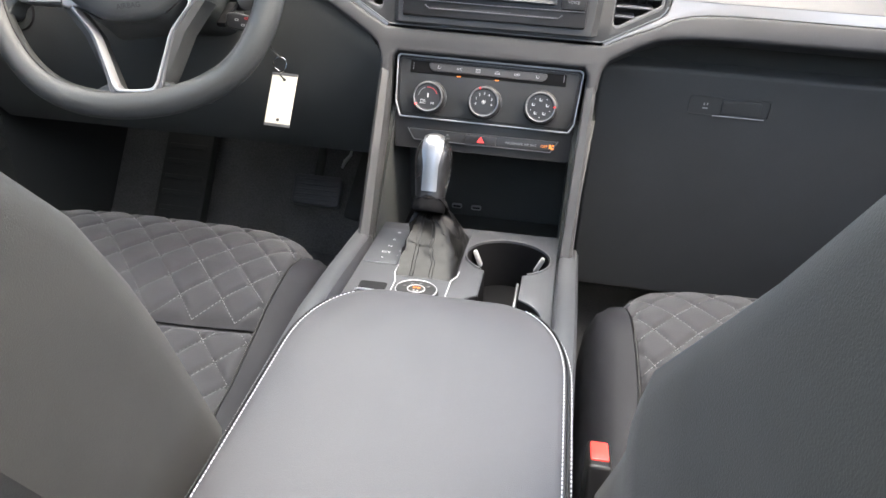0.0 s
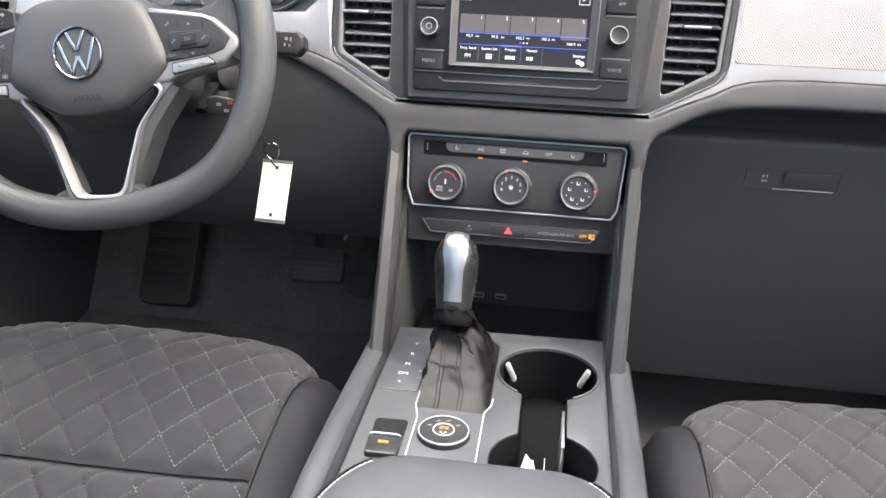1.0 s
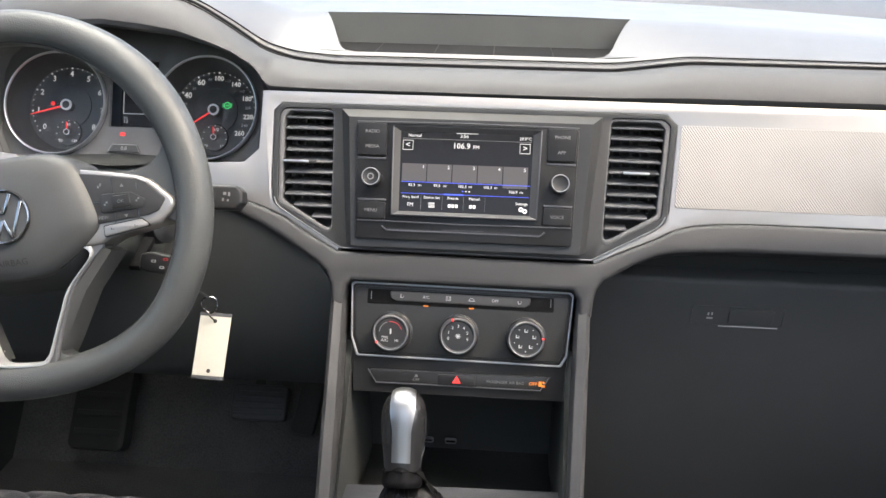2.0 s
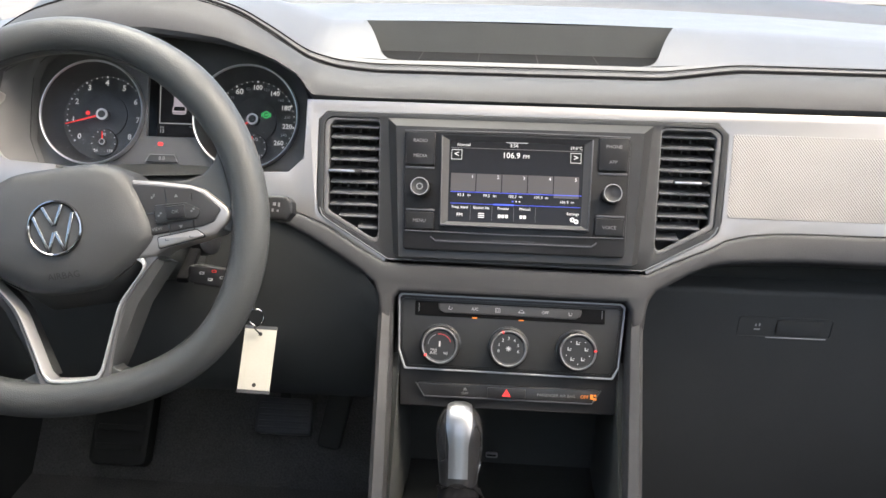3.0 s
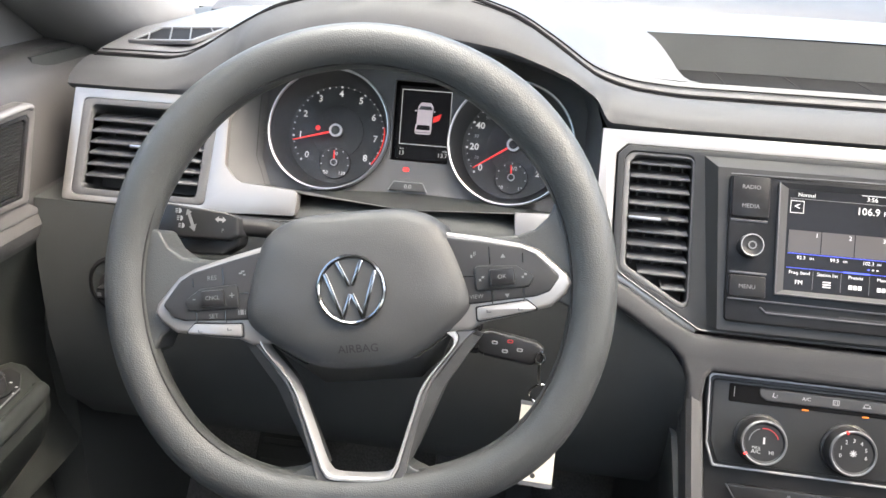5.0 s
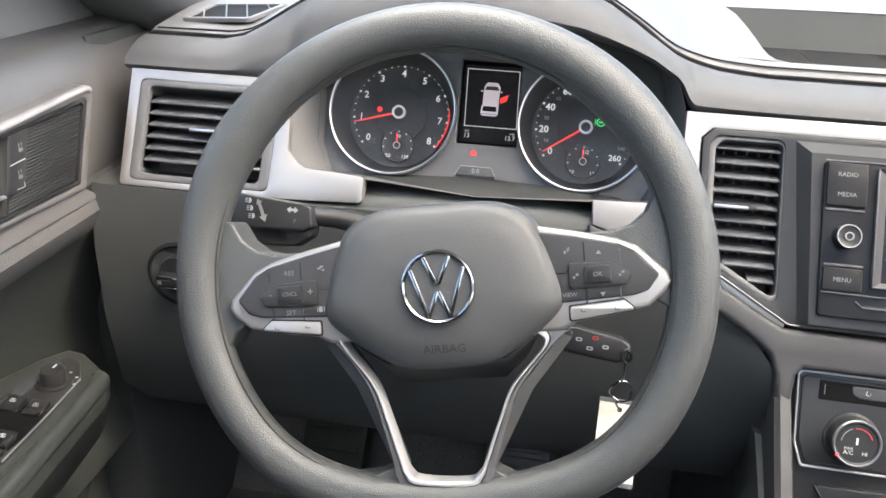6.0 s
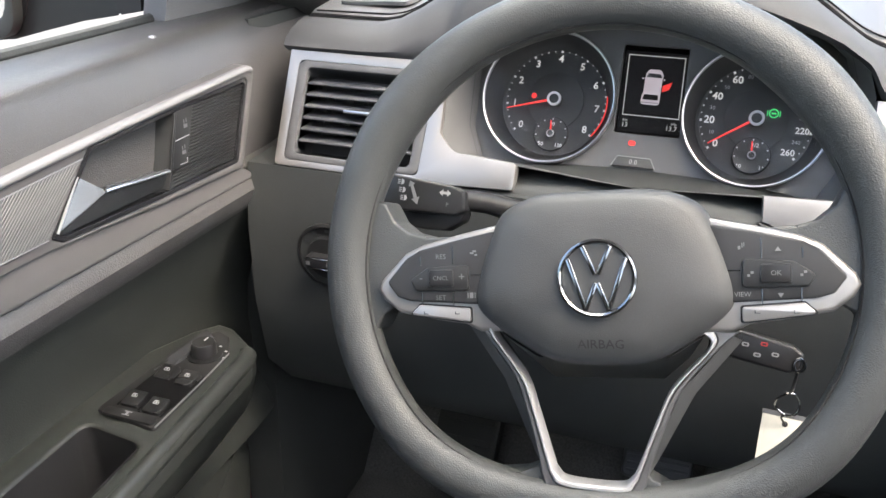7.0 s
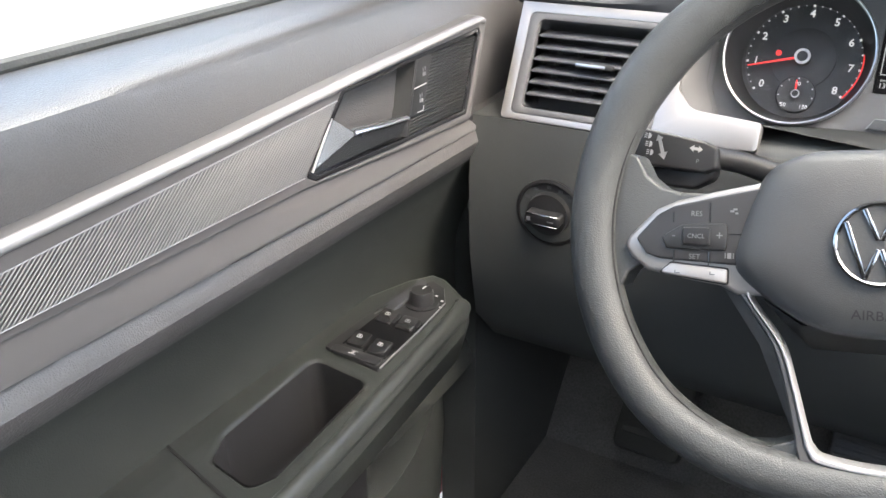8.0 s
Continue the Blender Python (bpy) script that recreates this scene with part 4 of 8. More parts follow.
def build_climate():
    panel = thing("climate_panel", CLIMATE.at(0, 0.49), "dark climate control panel with three round dials and a bright edge", "climate control")
    P = CLIMATE.p
    out = [(-0.1185, 0.5315), (-0.1165, 0.478), (-0.1095, 0.4595), (0.1105, 0.4580), (0.1165, 0.468), (0.1215, 0.5295), (0.1175, 0.5325), (-0.1155, 0.5340)]
    def shrink(k):
        return [(x * (1 - k / 0.118), 0.4955 + (z - 0.4955) * (1 - k / 0.037)) for x, z in out]
    part("plate", plate([rounded(P(out), 0.003)], CLIMATE.m, -0.012, 0.0, 0.001), FRAME, panel)
    part("bright_edge", plate([rounded(P(shrink(0.0004)), 0.0035), rounded(P(shrink(0.0021)), 0.003)[::-1]], CLIMATE.m, -0.001, 0.0028, 0.0006), EDGE, panel, "bright metal edge line")
    part("face", plate([rounded(P(shrink(0.0045)), 0.002)], CLIMATE.m, -0.002, 0.0016, 0.0012), FRAME, panel)
    strip = part("button_strip", plate([rounded(P([(-0.1, 0.5270), (-0.1, 0.5125), (0.1, 0.5115), (0.1, 0.5255)]), 0.002)], CLIMATE.m, 0.0, 0.0024, 0.0006), NECK, panel, "black button strip")
    keys = [(-0.0625, "seat"), (-0.0365, "A/C"), (-0.0125, "rear"), (0.0125, "car"), (0.0375, "OFF"), (0.0635, "seat")]
    k = part("key_bar", plate([rounded(P([(-0.0760, 0.5256), (-0.0745, 0.5190), (-0.0690, 0.5160), (0.0690, 0.5150), (0.0745, 0.5180), (0.0760, 0.5246)]), 0.0035)], CLIMATE.m, 0.002, 0.0036, 0.0012, 3), KEYBAR, strip, "scooped grey key bar")
    for x in (-0.0960, 0.0965):
        part("end_line", plate([P([(x, 0.5245), (x, 0.5165), (x + 0.0004, 0.5165), (x + 0.0004, 0.5245)])], CLIMATE.m, 0.002, 0.0027), EDGE, strip)
    for x, kind in keys:
        z = 0.5205 - x * 0.007
        m = CLIMATE.frame_at(x, z, 0.0037) @ Matrix.Scale(0.75, 4)
        if kind in ("A/C", "OFF"):
            writing("print", kind, m, 0.0058, MARK, k)
        elif kind == "seat":
            seat = m @ Matrix.Scale(0.8, 4) @ Matrix.Rotation(radians(-12 if x < 0 else 12), 4, "Z")
            part("print", bars(seat, [(-0.0028, -0.003, -0.0018, 0.0032), (-0.0018, -0.003, 0.0022, -0.0020), (0.0028, -0.002, 0.0033, 0.002)]), MARK, k)
        elif kind == "rear":
            part("print", bars(m, [(-0.0035, -0.003, 0.0035, -0.0024), (-0.0035, 0.0024, 0.0035, 0.003), (-0.0035, -0.003, -0.0029, 0.003), (0.0029, -0.003, 0.0035, 0.003), (-0.0015, -0.002, -0.001, 0.002), (0.001, -0.002, 0.0015, 0.002)]), MARK, k)
        else:
            part("print", bars(m, [(-0.0045, -0.0022, 0.0045, -0.0014), (-0.0025, 0.0016, 0.002, 0.0022), (-0.0035, -0.0014, -0.0028, 0.001), (0.0026, -0.0014, 0.0034, 0.001)]), MARK, k)
        if kind in ("A/C", "car"):
            part("lamp", plate([P([(x - 0.0026, z - 0.0080), (x - 0.0026, z - 0.0092), (x + 0.0026, z - 0.0092), (x + 0.0026, z - 0.0080)])], CLIMATE.m, 0.0016, 0.0030), AMBER, strip, "lit amber lamp")
    for i, x in enumerate((-0.0715, 0.0, 0.0715)):
        m = CLIMATE.frame_at(x, 0.4850, 0.0016)
        dial = part("dial", turned([(0.0220, 0), (0.0220, 0.002), (0.0200, 0.003), (0.0195, 0.014), (0.0185, 0.0165), (0.0165, 0.0165), (0.0155, 0.0155), (0.0005, 0.0155)], m, 48), BLACK, panel)
        part("ring", turned([(0.0190, 0.0140), (0.0190, 0.0160), (0.0180, 0.0172), (0.0170, 0.0168), (0.0166, 0.0155)], m, 48, caps=False), DIALRING, dial, "grey metal dial ring")
        f = m @ Matrix.Translation((0, 0, 0.0156))
        if i == 0:
            arc = plate([circle(0, 0, 0.0125, 20, radians(20), radians(100)) + circle(0, 0, 0.0117, 20, radians(100), radians(20))], f, 0, 0.0002)
            part("print", arc, REDPRINT, dial)
            arc = plate([circle(0, 0, 0.0125, 20, radians(110), radians(175)) + circle(0, 0, 0.0117, 20, radians(175), radians(110))], f, 0, 0.0002)
            part("print", arc, MARK_DIM, dial)
            part("print", bars(f, [(-0.0008, -0.001, 0.0008, 0.0045)]), MARK, dial)
            writing("print", "MAX", f @ Matrix.Translation((-0.006, -0.0045, 0.0002)), 0.0032, MARK, dial)
            writing("print", "A/C", f @ Matrix.Translation((-0.006, -0.0078, 0.0002)), 0.0048, MARK, dial)
            writing("print", "HI", f @ Matrix.Translation((0.0065, -0.0078, 0.0002)), 0.0044, MARK, dial)
            spot = radians(215)
        elif i == 1:
            for n in range(7):
                a = radians(195 - 35 * n)
                writing("print", str(n), f @ Matrix.Translation((0.0105 * math.cos(a), 0.0105 * math.sin(a), 0.0002)), 0.0047, MARK, dial)
            for q in range(4):
                part("print", bars(f @ Matrix.Rotation(q * math.pi / 4, 4, "Z"), [(-0.0028, -0.0003, 0.0028, 0.0003)]), MARK, dial)
            spot = radians(110)
        else:
            for n in range(5):
                a = radians(90 - 72 * n)
                g = f @ Matrix.Translation((0.0092 * math.cos(a), 0.0092 * math.sin(a), 0.0)) @ Matrix.Scale(0.75, 4)
                part("print", bars(g, [(-0.0026, -0.0022, -0.0014, 0.0024), (-0.0014, -0.0022, 0.0020, -0.0010), (0.0006, 0.0004, 0.0028, 0.0010)]), MARK, dial)
                g = f @ Matrix.Translation((0.0125 * math.cos(a + 0.63), 0.0125 * math.sin(a + 0.63), 0.0))
                part("print", bars(g, [(-0.0005, -0.0005, 0.0005, 0.0005)]), MARK, dial)
            spot = radians(5)
        part("pointer", block(m @ Matrix.Rotation(spot, 4, "Z") @ Matrix.Translation((0.0178, 0, 0.0165)), 0.0032, 0.0018, 0.002, 0.0005, 1), RED, dial, "red pointer mark")
    # hazard strip below
    low = thing("switch_strip", CLIMATE.at(0, 0.441), "narrow black switch strip with hazard button and airbag lamp", "switch panel")
    part("strip", plate([rounded(P([(-0.096, 0.4475), (-0.086, 0.4345), (0.089, 0.4345), (0.0985, 0.4480)]), 0.003)], CLIMATE.m, -0.004, 0.0022, 0.0012), BLACK, low)
    rim = [CLIMATE.at(x, z, 0.0022) for x, z in ((-0.096, 0.4475), (-0.0865, 0.4345), (0.0895, 0.4345), (0.0985, 0.4480))]
    part("lip", tube(rim, 0.0008, 6), CONSOLE, low)
    hz = CLIMATE.frame_at(0.0, 0.4408, 0.0024)
    key = part("hazard_button", plate([rounded(box2(-0.020, -0.0055, 0.020, 0.0055), 0.002)], hz, 0, 0.0016, 0.0006), BLACK, low)
    part("triangle", plate([[(-0.0046, -0.0032), (0.0046, -0.0032), (0, 0.0044)], [(-0.0024, -0.0018), (0, 0.0020), (0.0024, -0.0018)]], hz, 0.0016, 0.0020), RED, key, "red hazard triangle")
    part("triangle_core", plate([[(-0.0024, -0.0018), (0.0024, -0.0018), (0, 0.0020)]], hz, 0.0016, 0.0019), REDPRINT, key)
    mm = CLIMATE.frame_at(-0.0435, 0.4408, 0.0024)
    writing("print", "OFF", mm @ Matrix.Translation((0, -0.0022, 0.0004)), 0.0042, MARK_DIM, low)
    part("print", bars(mm, [(-0.002, 0.001, 0.002, 0.0016), (-0.0012, 0.002, 0.0012, 0.0035)]), MARK_DIM, low)
    writing("print", "PASSENGER AIR BAG", CLIMATE.frame_at(0.052, 0.4408, 0.0028), 0.0043, MARK_DIM, low)
    writing("print", "OFF", CLIMATE.frame_at(0.0815, 0.4408, 0.0028), 0.0050, AMBER, low)
    part("print", bars(CLIMATE.frame_at(0.0905, 0.4408, 0.0024), [(-0.003, -0.002, 0.000, 0.003), (0.0, -0.003, 0.0035, -0.0005), (0.001, 0.001, 0.003, 0.003)]), AMBER, low)


build_climate()


# ---- instrument cluster ----
DIALS = Plane(1.163, 0.6755, 0.46)


def build_cluster():
    unit = thing("instrument_cluster", (-0.40, 1.17, 0.68), "instrument cluster with two chrome-ringed gauges and a small display", "instrument cluster")
    P = DIALS.p
    # shroud from the hood's edge and the silver band back to the gauges
    lip = [(-0.5735, 0.664), (-0.5755, 0.700), (-0.575, 0.722)] + [(x, soft(LIP_Z, x, 0.004) - 0.0005) for x in np.linspace(-0.568, -0.236, 30)] + [(-0.2285, 0.722), (-0.2285, 0.700), (-0.2285, 0.662), (-0.244, 0.648), (-0.299, 0.645), (-0.40, 0.640), (-0.501, 0.646), (-0.560, 0.650)]
    def front(x, z):
        return TRIM.at(x, z, -0.004) if z < 0.719 else Vector((x, 1.091, z))
    outer = [front(x, z) for x, z in lip]
    def pull(x, z, k, h):
        return DIALS.at(-0.4015 + (x + 0.4015) * k, 0.690 + (z - 0.690) * k, h)
    mid = [pull(x, z - (0.034 if z < 0.653 else (0.018 if z < 0.67 else 0.004)), 0.97, 0.037) for x, z in lip]
    inner = [pull(x, z - (0.038 if z < 0.653 else (0.024 if z < 0.67 else 0.012)), 0.93, 0.026) for x, z in lip]
    part("shroud", loft([outer, mid, inner], True, False), CLUSTERSKIN, unit, "grey shroud around the gauges")
    mask = [(-0.4015 + (x + 0.4015) * 0.95, 0.690 + (z - (0.036 if z < 0.653 else (0.022 if z < 0.67 else 0.012)) - 0.690) * 0.95) for x, z in lip]
    holes = [circle(x, (0.6750 - DIALS.z0) * DIALS.s, 0.0590, 40) for x in (-0.4951, -0.3121)]
    win = rounded(P([(-0.4335, 0.7265), (-0.4315, 0.6525), (-0.3730, 0.6525), (-0.3755, 0.7265)]), 0.002)
    part("mask", plate([P(mask), *holes, win], DIALS.m, 0.018, 0.024, 0.001), CLUSTERSKIN, unit)
    part("back", plate([P(mask)], DIALS.m, -0.026, -0.022), BLACK, unit)

    def gauge(x, first, last, numbers, small, red_from, needle, step, start, sub):
        """One round gauge: cone, chrome ring, ticks, numbers, needle, sub-dial."""
        c = DIALS.frame_at(x, 0.6775)
        body = DIALS.frame_at(x - 0.0016, 0.6750, 0.003)
        g = part("gauge", turned([(0.0005, -0.004), (0.0505, -0.004), (0.0515, -0.003), (0.0585, 0.020), (0.0600, 0.030), (0.0610, 0.030), (0.0610, 0.016)], body, 64, caps=False), GAUGE, unit)
        ring = turned([(0.0597, 0.0295), (0.0603, 0.0318), (0.0613, 0.0322), (0.0622, 0.031), (0.0620, 0.024)], body, 72, caps=False)
        part("chrome_ring", ring, SATIN, g)
        f = c @ Matrix.Translation((0, 0, -0.0006))
        ticks = bmesh.new()
        for k in range(8 * 4 + 1):
            w = 0.0010 if k % 4 == 0 else (0.0007 if k % 2 == 0 else 0.0005)
            bars(f @ Matrix.Rotation(start - step * k / 4, 4, "Z"), [(0.0476 - w, -w, 0.0476 + w, w)], 0.0003, ticks)
        part("ticks", ticks, LIT, g)
        part("track", plate([circle(0, 0, 0.0494, 60, start, start - step * 8) + circle(0, 0, 0.0491, 60, start - step * 8, start)], f, 0.0, 0.0002), MARK_DIM, g)
        part("disc", turned([(0.0270, 0.0), (0.0270, 0.0012), (0.0262, 0.0014), (0.0005, 0.0014)], f, 48), GAUGE, g)
        for k, text in enumerate(numbers):
            if text:
                a = start - step * k
                writing("print", text, f @ Matrix.Translation((0.0402 * math.cos(a), 0.0402 * math.sin(a), 0.0004)), 0.0094 if len(text) < 3 else 0.0080, LIT, g, bold=0.018)
        for k, text in enumerate(small):
            a = start - step * (k + 0.5)
            writing("print", text, f @ Matrix.Translation((0.0395 * math.cos(a), 0.0395 * math.sin(a), 0.0004)), 0.0050, MARK, g)
        if red_from:
            a0, a1 = start - step * red_from, start - step * last
            part("red_band", plate([circle(0, 0, 0.0496, 20, a0, a1) + circle(0, 0, 0.0485, 20, a1, a0)], f, 0.0004, 0.0007), RED, g)
        pv = DIALS.frame_at(x, 0.6775, 0.008)
        arm = [(0.0, -0.0011), (0.0465, -0.0004), (0.0465, 0.0004), (0.0, 0.0011)]
        part("needle", plate([arm], pv @ Matrix.Rotation(needle, 4, "Z"), 0, 0.0012, 0.0003), RED, g, "red needle")
        part("needle_cap", turned([(0.0066, -0.010), (0.0066, 0.002), (0.0062, 0.0030), (0.0050, 0.0030), (0.0046, 0.0024), (0.0005, 0.0024)], pv, 32), GAUGE, g)
        part("cap_ring", turned([(0.0068, 0.0010), (0.0067, 0.0034), (0.0052, 0.0038), (0.0045, 0.0026)], pv, 32, caps=False), PRINT, g)
        s = DIALS.frame_at(x + 0.0005, 0.6480, 0.0016)
        part("sub_dial", turned([(0.0166, -0.003), (0.0166, -0.0008), (0.0160, 0.0002), (0.0156, 0.0), (0.0005, 0.0)], s, 40), GAUGE, g)
        t2 = bmesh.new()
        for k in range(9):
            bars(s @ Matrix.Rotation(radians(220 - 32.5 * k), 4, "Z"), [(0.0138, -0.0005, 0.0150, 0.0005)], 0.0003, t2)
        part("sub_ticks", t2, LIT, g)
        part("sub_needle", plate([[(0, -0.0009), (0.0125, -0.0005), (0.0125, 0.0005), (0, 0.0009)]], s @ Matrix.Rotation(radians(95), 4, "Z"), 0.003, 0.004, 0.0002), RED, g)
        part("sub_cap", turned([(0.0036, 0), (0.0036, 0.0045), (0.0005, 0.0046)], s, 24), GAUGE, g)
        part("cap_ring", turned([(0.0037, 0.0035), (0.0037, 0.0050), (0.0030, 0.0054), (0.0026, 0.0047)], s, 24, caps=False), LINE, g)
        for dx, dz, text in sub:
            writing("print", text, s @ Matrix.Translation((dx, dz, 0.0004)), 0.0050, LIT, g, bold=0.01)
        return g
    tach = gauge(-0.4935, 0, 8, list("012345678"), [], 6.5, radians(196), radians(32.4), radians(220.5), [(-0.0085, -0.0105, "50"), (0.0085, -0.0105, "130"), (0.0, 0.0095, "90")])
    writing("print", "1/min", DIALS.frame_at(-0.5195, 0.6525, 0.0002), 0.0032, MARK_DIM, tach)
    writing("print", "x1000", DIALS.frame_at(-0.5195, 0.6495, 0.0002), 0.0032, MARK_DIM, tach)
    part("warning_lamp", plate([circle(0, 0, 0.0026, 16)], DIALS.frame_at(-0.5150, 0.680, 0.0008), 0, 0.0006), RED, tach, "lit red warning lamp")
    speedo = gauge(-0.3105, 0, 8, ["0", "20", "40", "60", "100", "140", "180", "220", "260"], ["10", "30", "50", "80", "120", "160", "200", "240"], None, radians(214.5), radians(32.3), radians(217.5), [(-0.0085, -0.0105, "0"), (0.0085, -0.0105, "1"), (0.002, 0.0095, "1/2")])
    lamp = DIALS.frame_at(-0.2965, 0.6840, 0.0012)
    part("brake_lamp", plate([circle(0, 0, 0.0041, 20), circle(0, 0, 0.0033, 20)], lamp, 0, 0.0006), GREEN, speedo, "lit green lamp")
    part("brake_lamp_core", bars(lamp, [(-0.0020, -0.0006, 0.0020, 0.0006), (-0.0056, -0.0026, -0.0050, 0.0026), (0.0050, -0.0026, 0.0056, 0.0026)]), GREEN, speedo)
    # the display between the gauges
    C = CLUSTER
    disp = part("display", plate([C.p([(-0.4345, 0.7245), (-0.4325, 0.655), (-0.3735, 0.655), (-0.3765, 0.7245)])], C.m, -0.002, 0.0), SCREEN, unit, "small display showing the car with a door open")
    h = 0.0003
    corner = [(-0.4320, 0.7215), (-0.4300, 0.6690), (-0.3775, 0.6690), (-0.3795, 0.7215)]
    part("border", plate([C.p(corner)[::-1], [(x * 1.0 + (-0.4048 - x) * 0.024, y + (0.0285 - y) * 0.024) for x, y in C.p(corner)]], C.m, h, h + 0.0003), LIT, disp)
    g = C.frame_at(-0.4060, 0.6945, h)
    tint = material("display_car", (0.6, 0.55, 0.58), 0.4, emit=(0.85, 0.72, 0.78), power=0.055, mottle=0.0)
    part("car_picture", plate([rounded([(-0.0092, -0.0165), (0.0082, -0.0165), (0.0086, 0.0120), (0.0058, 0.0168), (-0.0050, 0.0168), (-0.0076, 0.0120)], 0.003)], g, 0, 0.0003), tint, disp)
    part("car_glass", plate([rounded([(-0.0078, -0.0120), (0.0068, -0.0120), (0.0062, -0.0070), (-0.0066, -0.0070)], 0.001)], g, 0.0003, 0.0006), SCREEN, disp)
    part("car_glass", plate([[(-0.0070, 0.0092), (0.0076, 0.0092), (0.0058, 0.0130), (-0.0050, 0.0130)]], g, 0.0003, 0.0005), MARK_DIM, disp)
    for x0, x1 in ((-0.0088, -0.0078), (0.0082, 0.0092)):
        part("car_side_glass", plate([[(x0, -0.0065), (x1, -0.0065), (x1, 0.0080), (x0, 0.0080)]], g, 0.0003, 0.0005), SCREEN, disp)
    part("car_bumper", bars(g, [(-0.0085, -0.0150, 0.0075, -0.0144)], 0.0006), MARK_DIM, disp)
    for x in (-0.0092, 0.0092):
        part("car_mirror", bars(g, [(x - 0.0014, 0.0072, x + 0.0014, 0.0084)], 0.0004), tint, disp)
    part("open_door", plate([[(0.0090, 0.002), (0.0175, 0.006), (0.0155, -0.001), (0.0090, -0.004)]], g, 0, 0.0004), RED, disp, "red open door mark")
    writing("print", "13", C.frame_at(-0.4265, 0.6605, h), 0.0062, LIT, disp)
    writing("print", "km", C.frame_at(-0.4265, 0.6648, h), 0.0036, LIT, disp)
    writing("print", "13.7", C.frame_at(-0.3835, 0.6605, h), 0.0062, LIT, disp)
    writing("print", "trip", C.frame_at(-0.3815, 0.6648, h), 0.0036, LIT, disp)
    part("park_lamp", plate([rounded(box2(-0.0032, -0.0022, 0.0032, 0.0022), 0.002)], DIALS.frame_at(-0.4135, 0.6445, 0.0), 0.0, 0.0248), RED, unit, "lit red parking brake lamp")
    go = DIALS.frame_at(-0.4095, 0.6285, 0.024)
    btn = part("trip_button", plate([rounded([(-0.0195, -0.0045), (0.0195, -0.0045), (0.0145, 0.0045), (-0.0145, 0.0045)], 0.001)], go, -0.004, 0.004, 0.001), HUB, unit)
    writing("print", "0.0", go @ Matrix.Translation((0, 0, 0.0043)), 0.0062, MARK, btn)
    part("button_edge", tube([go @ Vector((x, y, 0.0036)) for x, y in ((-0.0195, -0.0045), (-0.0145, 0.0045), (0.0145, 0.0045), (0.0195, -0.0045))], 0.0005, 6), EDGE, btn)

    sheet = [[DIALS.m @ Vector((x, y, h)) for x, y in P(mask)] for h in (0.0345, 0.0357)]
    lens = part("lens", loft(sheet), LENS, unit, "clear plastic lens over the gauges", False)
    lens.visible_shadow = False


build_cluster()


# ---- steering wheel ----
WHEEL_TILT = 22.0
WHEEL = Matrix.Translation((-0.4003, 0.8634, 0.6463)) @ Matrix.Rotation(radians(90 - WHEEL_TILT), 4, "X") @ Matrix.Rotation(radians(10), 4, "Z")
HUBM = WHEEL @ Matrix.Translation((0.0042, -0.0051, -0.004))


